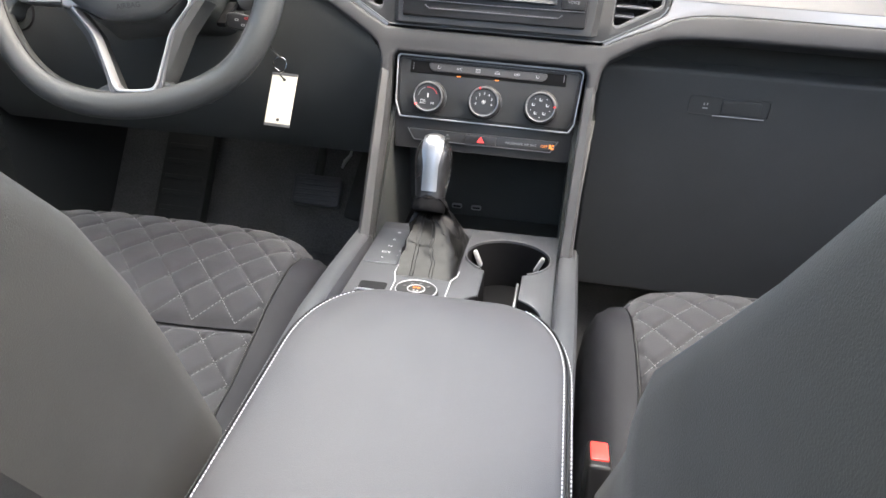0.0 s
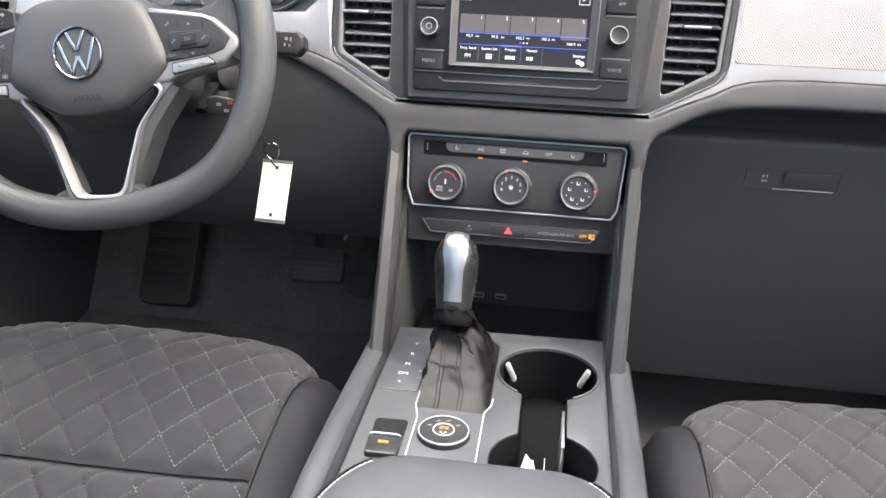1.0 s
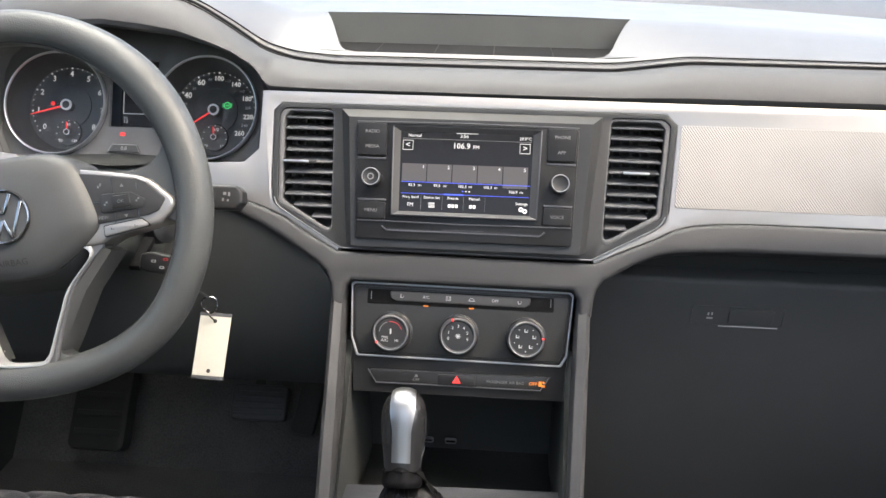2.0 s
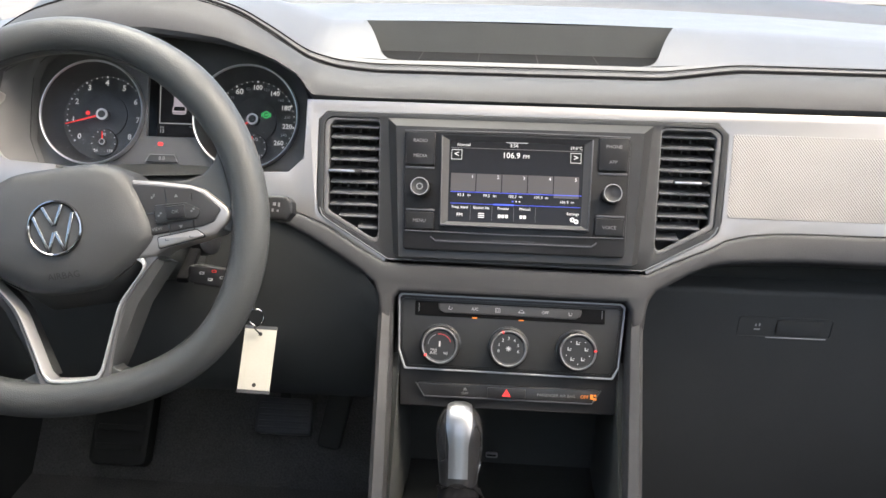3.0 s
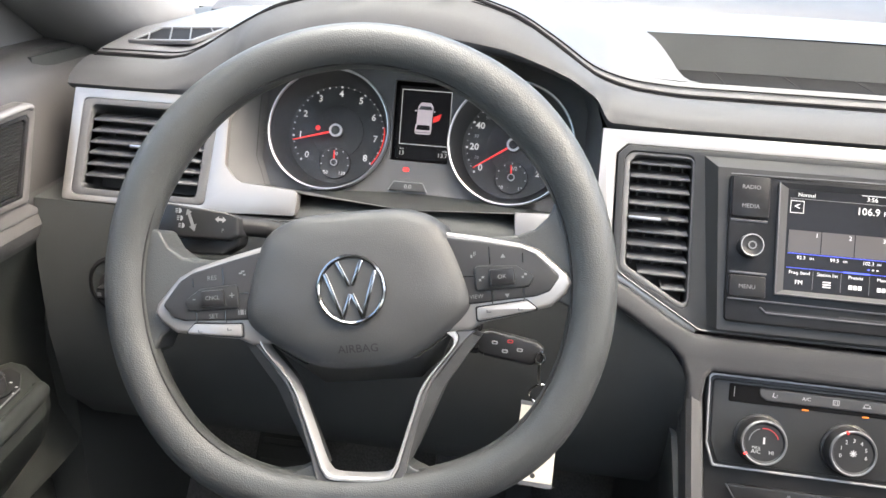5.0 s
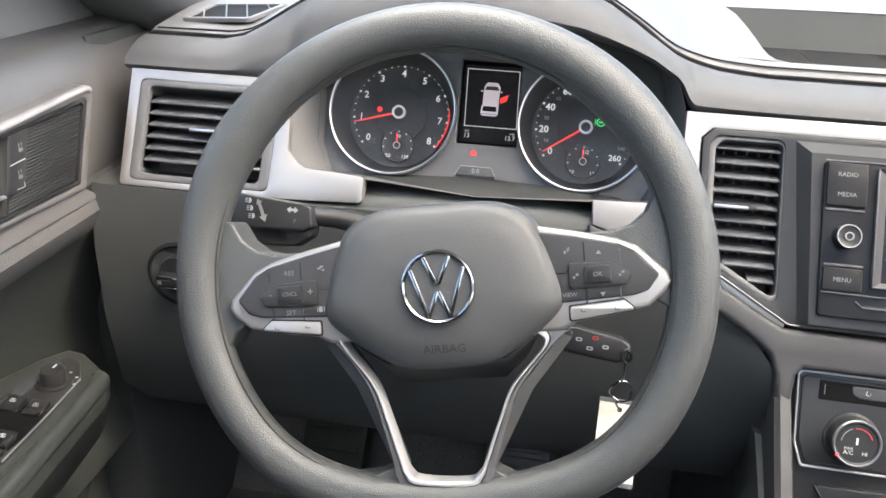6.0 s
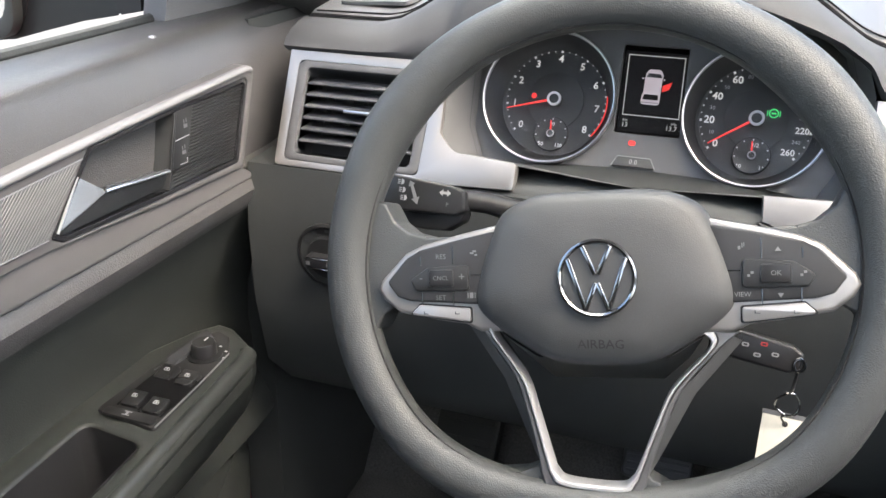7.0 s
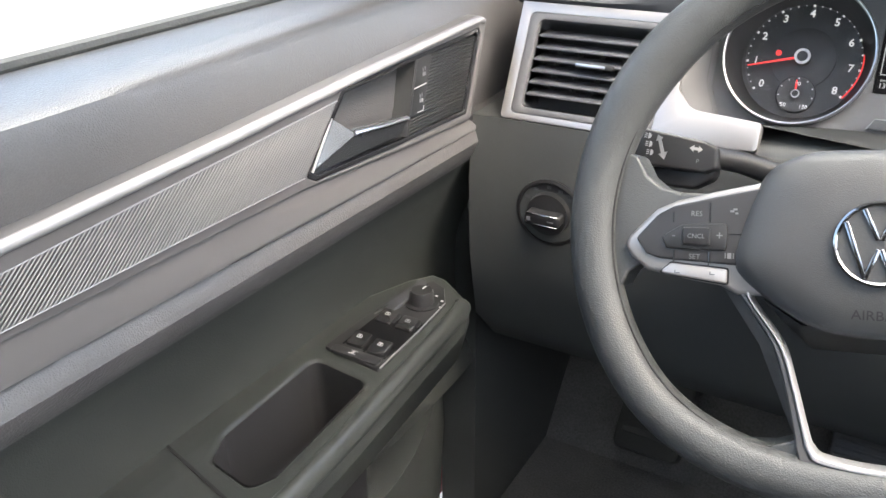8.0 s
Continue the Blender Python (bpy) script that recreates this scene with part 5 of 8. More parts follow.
def build_wheel():
    hub_at = WHEEL.translation
    wheel = thing("steering_wheel", hub_at, "grey flat-bottomed steering wheel with silver spokes and round badge", "steering wheel")
    def to(p):
        return WHEEL @ Vector(p)
    path, radii = [], []
    for i in range(144):
        a = 2 * math.pi * i / 144
        x, y = 0.1685 * math.cos(a), 0.1685 * math.sin(a)
        if y < -0.095:
            d = -0.095 - y
            y = -0.095 - d * (1 - 0.22 * d / 0.0735)
        path.append(to((x, y, 0)))
        grip = math.exp(-((math.degrees(a) - 38) / 16) ** 2) + math.exp(-((math.degrees(a) - 142) / 16) ** 2)
        radii.append(0.0162 + 0.0016 * grip)
    part("rim", tube(path, radii, 20, closed=True, up=WHEEL.col[2][:3]), RIM, wheel, "grained grey leather rim")
    def to(p):
        return HUBM @ Vector(p)
    # airbag cover, domed
    half = [(0.0, 0.0552), (0.030, 0.0548), (0.046, 0.0518), (0.0620, 0.0430), (0.0708, 0.0270), (0.0780, 0.0060), (0.0815, -0.0100), (0.0788, -0.0205), (0.0660, -0.0325), (0.046, -0.0458), (0.032, -0.0528), (0.018, -0.0556), (0.0, -0.0562)]
    ring = half + [(-x, y) for x, y in half[-2:0:-1]]
    ring = [tuple(v) for v in spline([Vector((x, y)) for x, y in ring], 4, True)]
    def hub_row(k, h, drop=0.0):
        return [to((x * k, (y - 0.0) * k - drop, h)) for x, y in ring]
    rows = [hub_row(0.985, -0.030), hub_row(1.0, 0.004), hub_row(0.985, 0.0125), hub_row(0.95, 0.0175), hub_row(0.86, 0.0215), hub_row(0.65, 0.0245), hub_row(0.38, 0.0258), hub_row(0.1, 0.0262)]
    cover = part("airbag_cover", loft(rows), HUB, wheel, "grained dark grey airbag cover")
    badge = HUBM @ Matrix.Translation((0, 0.0005, 0.0262))
    part("badge_ring", turned([(0.0215, 0), (0.0218, 0.0022), (0.0228, 0.0030), (0.0240, 0.0026), (0.0244, 0)], badge, 56, caps=False), CHROME, wheel, "chrome badge ring")
    part("badge_disc", turned([(0.0216, 0.0), (0.0214, 0.0010), (0.0005, 0.0014)], badge, 40), HUB, wheel)
    lines = [((-0.0085, 0.0195), (-0.0008, 0.0022)), ((0.0085, 0.0195), (0.0008, 0.0022)), ((-0.0175, 0.0120), (-0.0070, -0.0195)), ((0.0175, 0.0120), (0.0070, -0.0195)),
             ((-0.0070, -0.0195), (-0.0005, -0.0030)), ((0.0070, -0.0195), (0.0005, -0.0030))]
    for (x0, y0), (x1, y1) in lines:
        d = Vector((x1 - x0, y1 - y0))
        q = Vector((-d.y, d.x)).normalized() * 0.0014
        part("badge_bar", plate([[(x0 + q.x, y0 + q.y), (x0 - q.x, y0 - q.y), (x1 - q.x, y1 - q.y), (x1 + q.x, y1 + q.y)]], badge, 0.0008, 0.0028, 0.0005), CHROME, wheel)
    writing("lettering", "AIRBAG", HUBM @ Matrix.Translation((0.001, -0.0405, 0.0236)) @ Matrix.Rotation(radians(14), 4, "X"), 0.0082, FRAME, cover)
    for s in (-1, 1):
        part("horn_mark", bars(HUBM @ Matrix.Translation((s * 0.046, 0.0, 0.0240)) @ Matrix.Rotation(radians(s * 7), 4, "Y"), [(-0.004, 0.0004, 0.004, 0.0011), (-0.001, -0.0025, -0.0003, 0.0004)], 0.0004), FRAME, cover)
    LEGS = HUBM @ Matrix.Rotation(radians(-3.5), 4, "Z")

    def leg(x, y, h):
        """Points of the lower legs, drawn in towards their foot."""
        return LEGS @ Vector((x - 0.0042 * min(max(x / 0.015, -1.0), 1.0), y, h))
    # hub back and column collar
    part("hub_back", loft([hub_row(0.92, -0.012), hub_row(0.80, -0.040), hub_row(0.62, -0.055)]), DARK, wheel)

    def m(s, pts):
        return [(s * x, y) for x, y in pts][::s]
    for s in (-1, 1):
        frame_pts = [(0.055, 0.0375), (0.090, 0.0302), (0.1165, 0.0236), (0.1290, 0.0180), (0.1465, 0.0005), (0.1490, -0.0060), (0.1450, -0.0130), (0.1340, -0.0215), (0.104, -0.0265), (0.0880, -0.0290), (0.0780, -0.0340), (0.0600, -0.0340)]
        arm = part("spoke", plate([m(s, frame_pts)], HUBM, -0.018, 0.0135, 0.0035, 3), SILVER, wheel, "satin silver spoke with buttons")
        web = [(0.080, 0.0290), (0.100, 0.0285), (0.1150, 0.0290), (0.1270, 0.0320), (0.1370, 0.0400), (0.1445, 0.0545), (0.1600, 0.0540), (0.1680, 0.0), (0.1610, -0.0370), (0.1520, -0.0330), (0.1470, -0.0235), (0.1380, -0.0180), (0.110, -0.0200)]
        part("spoke_web", plate([rounded(m(s, web), 0.006)], HUBM, -0.020, 0.0085, 0.006, 4), RIM, wheel, "grained grey web between spoke and rim")
        pod = [(0.058, 0.0330), (0.090, 0.0266), (0.1170, 0.0202), (0.1272, 0.0146), (0.1415, -0.0010), (0.1340, -0.0108), (0.1245, -0.0135), (0.058, -0.0168)]
        part("button_pod", plate([rounded(m(s, pod), 0.003)], HUBM, 0.010, 0.0155, 0.0015), POD, arm, "dark button pod")
        low = [(0.0835, -0.0185), (0.118, -0.0160), (0.1255, -0.0225), (0.0835, -0.0275)]
        part("rocker_gap", plate([rounded(m(s, [(0.0825, -0.0175), (0.1183, -0.0150), (0.1268, -0.0230), (0.0825, -0.0285)]), 0.002)], HUBM, 0.011, 0.0142), BLACK, arm)
        part("rocker", plate([rounded(m(s, low), 0.002)], HUBM, 0.011, 0.0162, 0.0012), SILVER, arm)
        KEYS = HUBM @ Matrix.Translation((s * 0.004, 0, 0))
        centre = (0.0985, 0.0015)
        part("key_surround", plate([rounded(m(s, [(0.0800, 0.0100), (0.1080, 0.0085), (0.1205, 0.0005), (0.1165, -0.0065), (0.0800, -0.0070)]), 0.003)], KEYS, 0.0150, 0.0172, 0.001), FRAME, arm)
        part("key", plate([rounded(box2(s * centre[0] - 0.0085, -0.0042, s * centre[0] + 0.0085, 0.0070), 0.0015)], KEYS, 0.0160, 0.0186, 0.001), BLACK, arm)
        f = KEYS @ Matrix.Translation((0, 0, 0.0188))
        e = KEYS @ Matrix.Translation((0, 0, 0.0158))
        gaps = [(0.0905, 0.0105, 0.0911, 0.0225), (0.0905, -0.0165, 0.0911, -0.0080), (0.0640, 0.0030, 0.0790, 0.0036), (0.1130, 0.0100, 0.1136, 0.0165), (0.1120, -0.0150, 0.1126, -0.0075)]
        part("key_gap", bars(KEYS @ Matrix.Translation((0, 0, 0.0154)), [(min(s * a, s * c), b, max(s * a, s * c), d) for a, b, c, d in gaps]), GLOSS, arm)
        if s < 0:
            for x, y, text, size in ((-0.0985, 0.0015, "CNCL", 0.0040), (-0.0990, 0.0155, "RES", 0.0046), (-0.0995, -0.0115, "SET", 0.0046)):
                writing("print", text, (f if text == "CNCL" else e) @ Matrix.Translation((x, y, 0)), size, MARK_DIM, arm)
            for x, text in ((-0.1125, "-"), (-0.0845, "+")):
                writing("print", text, KEYS @ Matrix.Translation((x, 0.002, 0.0174)), 0.008, MARK_DIM, arm)
            part("print", bars(e @ Matrix.Translation((-0.0765, 0.0175, 0)) @ Matrix.Scale(0.6, 4), [(-0.004, -0.001, 0.000, 0.001), (-0.001, 0.001, 0.003, 0.003), (0.001, -0.003, 0.004, -0.001)]), MARK_DIM, arm)
            part("print", bars(e @ Matrix.Translation((-0.0785, -0.0100, 0)) @ Matrix.Scale(0.6, 4), [(-0.0045, -0.003, -0.0035, 0.003), (-0.002, -0.003, 0.002, 0.003), (0.0035, -0.003, 0.0045, 0.003)]), MARK_DIM, arm)
        else:
            writing("print", "OK", f @ Matrix.Translation((0.0985, 0.0015, 0)), 0.0042, MARK_DIM, arm)
            writing("print", "VIEW", e @ Matrix.Translation((0.0800, -0.0110, 0)), 0.0040, MARK_DIM, arm)
            for x, y, up in ((0.1000, 0.0155, 1), (0.1010, -0.0115, -1)):
                part("print", plate([[(x - 0.0018, y - 0.0012 * up), (x + 0.0018, y - 0.0012 * up), (x, y + 0.0015 * up)][::up]], e, 0, 0.0003), MARK_DIM, arm)
            part("print", bars(KEYS @ Matrix.Translation((0.1135, 0.001, 0.0174)) @ Matrix.Scale(0.6, 4), [(-0.003, -0.0025, -0.0005, 0.000), (0.0002, 0.0005, 0.003, 0.003)]), MARK_DIM, arm)
            part("print", bars(KEYS @ Matrix.Translation((0.0845, 0.001, 0.0174)) @ Matrix.Scale(0.6, 4), [(-0.003, -0.0025, -0.0005, 0.000), (0.0002, 0.0005, 0.003, 0.003)]), MARK_DIM, arm)
            part("print", bars(e @ Matrix.Translation((0.0800, 0.0175, 0)) @ Matrix.Scale(0.7, 4), [(-0.003, -0.0025, -0.001, 0.0005), (0.000, -0.001, 0.0008, 0.003), (0.0015, 0.0, 0.0022, 0.0035)]), MARK_DIM, arm)
        g = HUBM @ Matrix.Translation((0, 0, 0.0165))
        for x in (0.092, 0.1135):
            part("print", bars(g, [(s * x - 0.0018, -0.0222, s * x + 0.0014, -0.0217), (s * x - 0.0018, -0.0217, s * x - 0.0012, -0.0203)]), RAIL, arm)
        # lower leg: grey body behind the silver frame
        legp = [(0.0840, -0.0310), (0.0560, -0.0665), (0.0370, -0.1170), (0.0330, -0.1280)]
        outp = [(0.0900, -0.0340), (0.0640, -0.0685), (0.0430, -0.1130), (0.0370, -0.1240)]
        rows = [[leg(s * x, y, 0.0105) for x, y in legp], [leg(s * x, y, 0.0065) for x, y in outp], [leg(s * x, y, -0.026) for x, y in outp], [leg(s * x, y, -0.026) for x, y in legp]]
        part("lower_leg", loft([[r[k] for r in rows] for k in range(4)]), HUB, wheel, "grey back of the lower spoke leg")
    side = [(0.0700, -0.0240), (0.0880, -0.0290), (0.0780, -0.0385), (0.0570, -0.0655), (0.0480, -0.0880), (0.0395, -0.1160), (0.0360, -0.1300), (0.0265, -0.1405)]
    inner = [(0.0660, -0.0300), (0.0715, -0.0390), (0.0505, -0.0655), (0.0415, -0.0880), (0.0318, -0.1165), (0.0275, -0.1255), (0.0185, -0.1300)]
    middle = [(x * 0.66 + u * 0.34, y * 0.66 + v * 0.34) for (x, y), (u, v) in zip(inner, side[1:])]
    for outer, hole, low, high, mat, label in ((side[1:], middle, -0.004, 0.0118, SPOKEBODY, "dark satin body of the lower spokes"), (middle, inner, -0.003, 0.0132, SPOKE, "bright inner edge of the lower spokes")):
        rows = []
        edges = [spline([Vector((x, y, 0)) for x, y in pts] + [Vector((-x, y, 0)) for x, y in pts[::-1]], 5) for pts in (outer, hole)]
        for p, q in zip(*edges):
            across = (q - p).normalized() * min(0.0012, (q - p).length / 3)
            rows.append([leg(v.x, v.y, h) for v, h in ((p, low), (p, high - 0.0014), (p + across, high), (q - across, high), (q, high - 0.0014), (q, low))])
        part("lower_spoke", loft(rows), mat, wheel, label)
    apron = [[to((x, y, h)) for x, y in ((-0.062, -0.036), (-0.040, -0.050), (0.040, -0.050), (0.062, -0.036))] for h in (0.012, -0.03)]
    low = [[to((x, y, h)) for x, y in ((-0.052, -0.054), (-0.036, -0.068), (0.036, -0.068), (0.052, -0.054))] for h in (-0.024, -0.034)]
    part("lower_apron", loft([apron[0] + apron[1][::-1], low[0] + low[1][::-1]]), HUB, wheel, "grey apron under the airbag cover")
    seam = []
    for i in range(145):
        a = 2 * math.pi * i / 144
        x, y = 0.1540 * math.cos(a), 0.1540 * math.sin(a)
        if y < -0.088:
            d = -0.088 - y
            y = -0.088 - d * (1 - 0.22 * d / 0.0660)
        seam.append(WHEEL @ Vector((x, y, 0.0072)))
    part("rim_seam", tube(seam[:-1], 0.0007, 6, True), SEAMLINE, wheel)
    flare = [(0.0310, -0.1180), (0.0365, -0.1240), (0.0460, -0.1285), (0.0620, -0.1310), (0.0840, -0.1340), (0.0820, -0.1470)]
    foot = flare + [(-x, y) for x, y in flare[::-1]] + [(-0.0245, -0.1310), (-0.0185, -0.1350), (0.0185, -0.1350), (0.0245, -0.1310)]
    part("bottom_bridge", plate([rounded(foot[::-1], 0.005)], LEGS, -0.014, 0.0085, 0.004, 3), RIM, wheel)
    return wheel


build_wheel()


def build_column():
    axis = Vector((0, math.cos(radians(WHEEL_TILT)), -math.sin(radians(WHEEL_TILT))))
    c = WHEEL.translation
    col = thing("steering_column", c + axis * 0.12, "black steering column shroud behind the wheel", "steering column")
    secs = []
    for d, w, h, dz in ((0.045, 0.055, 0.040, 0.0), (0.07, 0.064, 0.046, -0.002), (0.13, 0.068, 0.050, -0.004), (0.24, 0.066, 0.052, -0.004)):
        base = c + axis * d
        secs.append([base + Vector((w * math.copysign(abs(math.cos(a)) ** 0.6, math.cos(a)), 0, dz + h * math.copysign(abs(math.sin(a)) ** 0.6, math.sin(a)))) for a in [2 * math.pi * i / 28 for i in range(28)]])
    part("shroud", loft(secs), DARK, col)
    part("lock_barrel", turned([(0.016, 0), (0.016, 0.012), (0.013, 0.014), (0.0005, 0.014)], Matrix.Translation((-0.322, 0.985, 0.590)) @ Matrix.Rotation(radians(72), 4, "Y") @ Matrix.Rotation(radians(20), 4, "X"), 24), BLACK, col)

    stalk = thing("indicator_stalk", (-0.50, 0.95, 0.64), "black indicator and headlamp stalk with white symbols", "stalk")
    part("arm", tube([(-0.465, 0.955, 0.640), (-0.495, 0.945, 0.649), (-0.515, 0.930, 0.655)], [0.009, 0.008, 0.008], 12), BLACK, stalk)
    PAD_PL = Plane(0.922, 0.660, 0.42)
    pad = [(-0.575, 0.665), (-0.574, 0.649), (-0.560, 0.6455), (-0.512, 0.6470), (-0.5045, 0.651), (-0.507, 0.664), (-0.515, 0.6665), (-0.566, 0.670)]
    part("paddle", plate([rounded(PAD_PL.p(pad), 0.003)], PAD_PL.m, -0.014, 0.002, 0.003, 3), BLACK, stalk)
    belly = [(-0.576, 0.652), (-0.573, 0.640), (-0.556, 0.634), (-0.520, 0.636), (-0.508, 0.644), (-0.506, 0.652)]
    part("underside", plate([rounded(PAD_PL.p(belly), 0.006)], PAD_PL.m, -0.024, -0.006, 0.005, 3), BLACK, stalk)
    f = PAD_PL.frame_at(-0.560, 0.6585, 0.0022)
    g = f @ Matrix.Translation((0.004, 0.0005, 0)) @ Matrix.Scale(0.82, 4)
    for x, y in ((0.0, 0.008), (0.0022, 0.001), (0.0045, -0.006)):
        part("print", plate([circle(x, y, 0.0026, 12, -math.pi / 2, math.pi / 2)], g, 0, 0.0003), STALKMARK, stalk)
        part("print", bars(g, [(x - 0.0035, y - 0.002, x - 0.001, y - 0.0013), (x - 0.0035, y - 0.0004, x - 0.001, y + 0.0004), (x - 0.0035, y + 0.0013, x - 0.001, y + 0.002)]), STALKMARK, stalk)
    part("print", plate([[(0.008, 0.010), (0.013, 0.008), (0.0115, 0.0065), (0.0165, -0.004), (0.019, -0.003), (0.0175, -0.0105), (0.0115, -0.0065), (0.0138, -0.0055), (0.0092, 0.005), (0.0075, 0.0045)][::-1]], g, 0, 0.0003), MARK_DIM, stalk)
    part("print", plate([[(0.037, 0.003), (0.0405, 0.006), (0.0405, 0.0042), (0.0445, 0.0042), (0.0445, 0.006), (0.048, 0.003), (0.0445, 0.000), (0.0445, 0.0018), (0.0405, 0.0018), (0.0405, 0.0)][::-1]], g, 0, 0.0003), STALKMARK, stalk)
    writing("print", "P", f @ Matrix.Translation((0.0415, -0.0055, 0.0003)), 0.0042, MARK_DIM, stalk)
    wip = thing("wiper_stalk", (-0.27, 0.97, 0.64), "black wiper stalk with faint white symbols", "stalk")
    part("arm", tube([(-0.335, 0.965, 0.640), (-0.27, 0.955, 0.640)], 0.008, 12), BLACK, wip)
    WP = Plane(0.952, 0.640, 0.42)
    part("paddle", plate([rounded(WP.p([(-0.275, 0.651), (-0.273, 0.628), (-0.222, 0.629), (-0.2155, 0.636), (-0.2165, 0.646), (-0.222, 0.651)]), 0.004)], WP.m, -0.015, 0.003, 0.003, 3), BLACK, wip)
    part("print", bars(WP.frame_at(-0.232, 0.642, 0.0032), [(-0.003, 0.0, 0.0, 0.003), (0.002, -0.001, 0.004, 0.003), (-0.004, -0.006, -0.002, -0.003), (0.001, -0.006, 0.003, -0.004)]), MARK_DIM, wip)

    # key in the lock, ring and card tag
    key = thing("car_key", (-0.29, 0.92, 0.577), "black folding car key with printed buttons in the ignition", "key")
    KP = Plane(0.919, 0.578, 0.40)
    fob = [(-0.3135, 0.588), (-0.3150, 0.5745), (-0.308, 0.5715), (-0.2700, 0.5675), (-0.2625, 0.572), (-0.2615, 0.581), (-0.268, 0.585), (-0.304, 0.590)]
    part("body", plate([rounded(KP.p(fob), 0.003)], KP.m, -0.014, 0.001, 0.003, 3), BLACK, key)
    part("blade_root", block(pose(-0.318, 0.935, 0.583, 20, 0, 0), 0.012, 0.045, 0.007, 0.002), NECK, key)
    for x, z, mat in ((-0.300, 0.5815, STALKMARK), (-0.2915, 0.5760, STALKMARK), (-0.2800, 0.5780, STALKMARK), (-0.288, 0.5835, REDPRINT)):
        part("button_mark", plate([rounded(box2(-0.0024, -0.0014, 0.0024, 0.0014), 0.0012), rounded(box2(-0.0013, -0.0006, 0.0013, 0.0006), 0.0005)], KP.frame_at(x, z, 0.0012), 0, 0.0004), mat, key)
    part("eye", tube([KP.at(-0.264 + 0.0035 * math.cos(a), 0.574 + 0.004 * math.sin(a), 0.001) for a in [2 * math.pi * i / 14 for i in range(14)]], 0.0012, 6, True), CHROME, key)
    tag = thing("key_tag", (-0.26, 0.947, 0.475), "ivory card key tag in a clear sleeve on a wire ring", "key tag")
    up = Vector((0.0, 0.04, 0.058)).normalized()
    nrm = Vector((0, -up.z, up.y))
    m = Matrix.Identity(4)
    m.col[0][:3], m.col[1][:3], m.col[2][:3] = (1, 0, 0), up, nrm
    m.translation = (-0.2600, 0.947, 0.475)
    m = m @ Matrix.Rotation(radians(-1.5), 4, "Z")
    part("card", plate([box2(-0.0168, -0.0315, 0.0168, 0.0315), circle(0, 0.0265, 0.0022, 14)[::-1], circle(0, -0.0265, 0.0022, 14)[::-1]], m, -0.0006, 0.0006), PAPER, tag)
    for y0, y1 in ((0.0316, 0.0352), (-0.0352, -0.0316)):
        part("sleeve_end", plate([box2(-0.0172, y0, 0.0172, y1)], m, -0.0008, 0.0008), RAIL, tag)
    for y in (0.0265, -0.0265):
        part("eyelet", plate([circle(0, y, 0.0022, 14)], m, -0.0004, 0.0003), BLACK, tag)
    top = m @ Vector((0, 0.0265, 0.001))
    ring_c = Vector((-0.2615, 0.955, 0.519))
    part("wire_ring", tube([ring_c + Vector((0.0085 * math.cos(a), 0.002 * math.sin(2 * a), 0.0095 * math.sin(a))) for a in [2 * math.pi * i / 28 for i in range(28)]], 0.0009, 6, True), CHROME, tag)
    part("cord", tube(spline([top, top + Vector((-0.004, -0.004, 0.008)), ring_c + Vector((0.0, -0.001, -0.009))], 6), 0.0009, 6), BLACK, tag)
    part("cord", tube(spline([ring_c + Vector((0, 0, 0.0095)), (-0.2630, 0.930, 0.548), (-0.264, 0.917, 0.572)], 6), 0.0011, 6), BLACK, tag)


build_column()


def build_light_switch():
    sw = thing("light_switch", (-0.674, 1.03, 0.54), "round black headlamp switch with a bright-edged grip", "switch")
    m = pose(-0.674, 1.0300, 0.540, 92, 0, 0)
    part("dish", turned([(0.034, -0.004), (0.034, 0.002), (0.031, 0.003), (0.030, 0.001), (0.0005, 0.001)], m, 48), BLACK, sw)
    knob = part("knob", turned([(0.0215, 0.001), (0.0205, 0.007), (0.0005, 0.0085)], m, 36), BLACK, sw)
    part("grip", plate([rounded(box2(-0.0175, -0.0056, 0.0175, 0.0056), 0.004)], m, 0.004, 0.020, 0.003, 3), BLACK, knob)
    for y in (-0.0052, 0.0052):
        part("bright_line", block(m @ Matrix.Translation((0, y, 0.0193)), 0.031, 0.0011, 0.0016, 0.0005, 1), CHROME, knob)
    part("mark", bars(m @ Matrix.Translation((0, 0, 0.0201)), [(-0.015, -0.002, -0.011, 0.002), (0.006, -0.0006, 0.012, 0.0006)]), MARK_DIM, knob)
    for a in (150, 122, 92, 66, 40):
        g = m @ Matrix.Translation((0.0262 * math.cos(radians(a)), 0.0262 * math.sin(radians(a)), 0.0016))
        part("mark", bars(g, [(-0.002, -0.0014, 0.0006, 0.0014), (0.0012, -0.0014, 0.002, 0.0014)]), RAIL, sw)


build_light_switch()


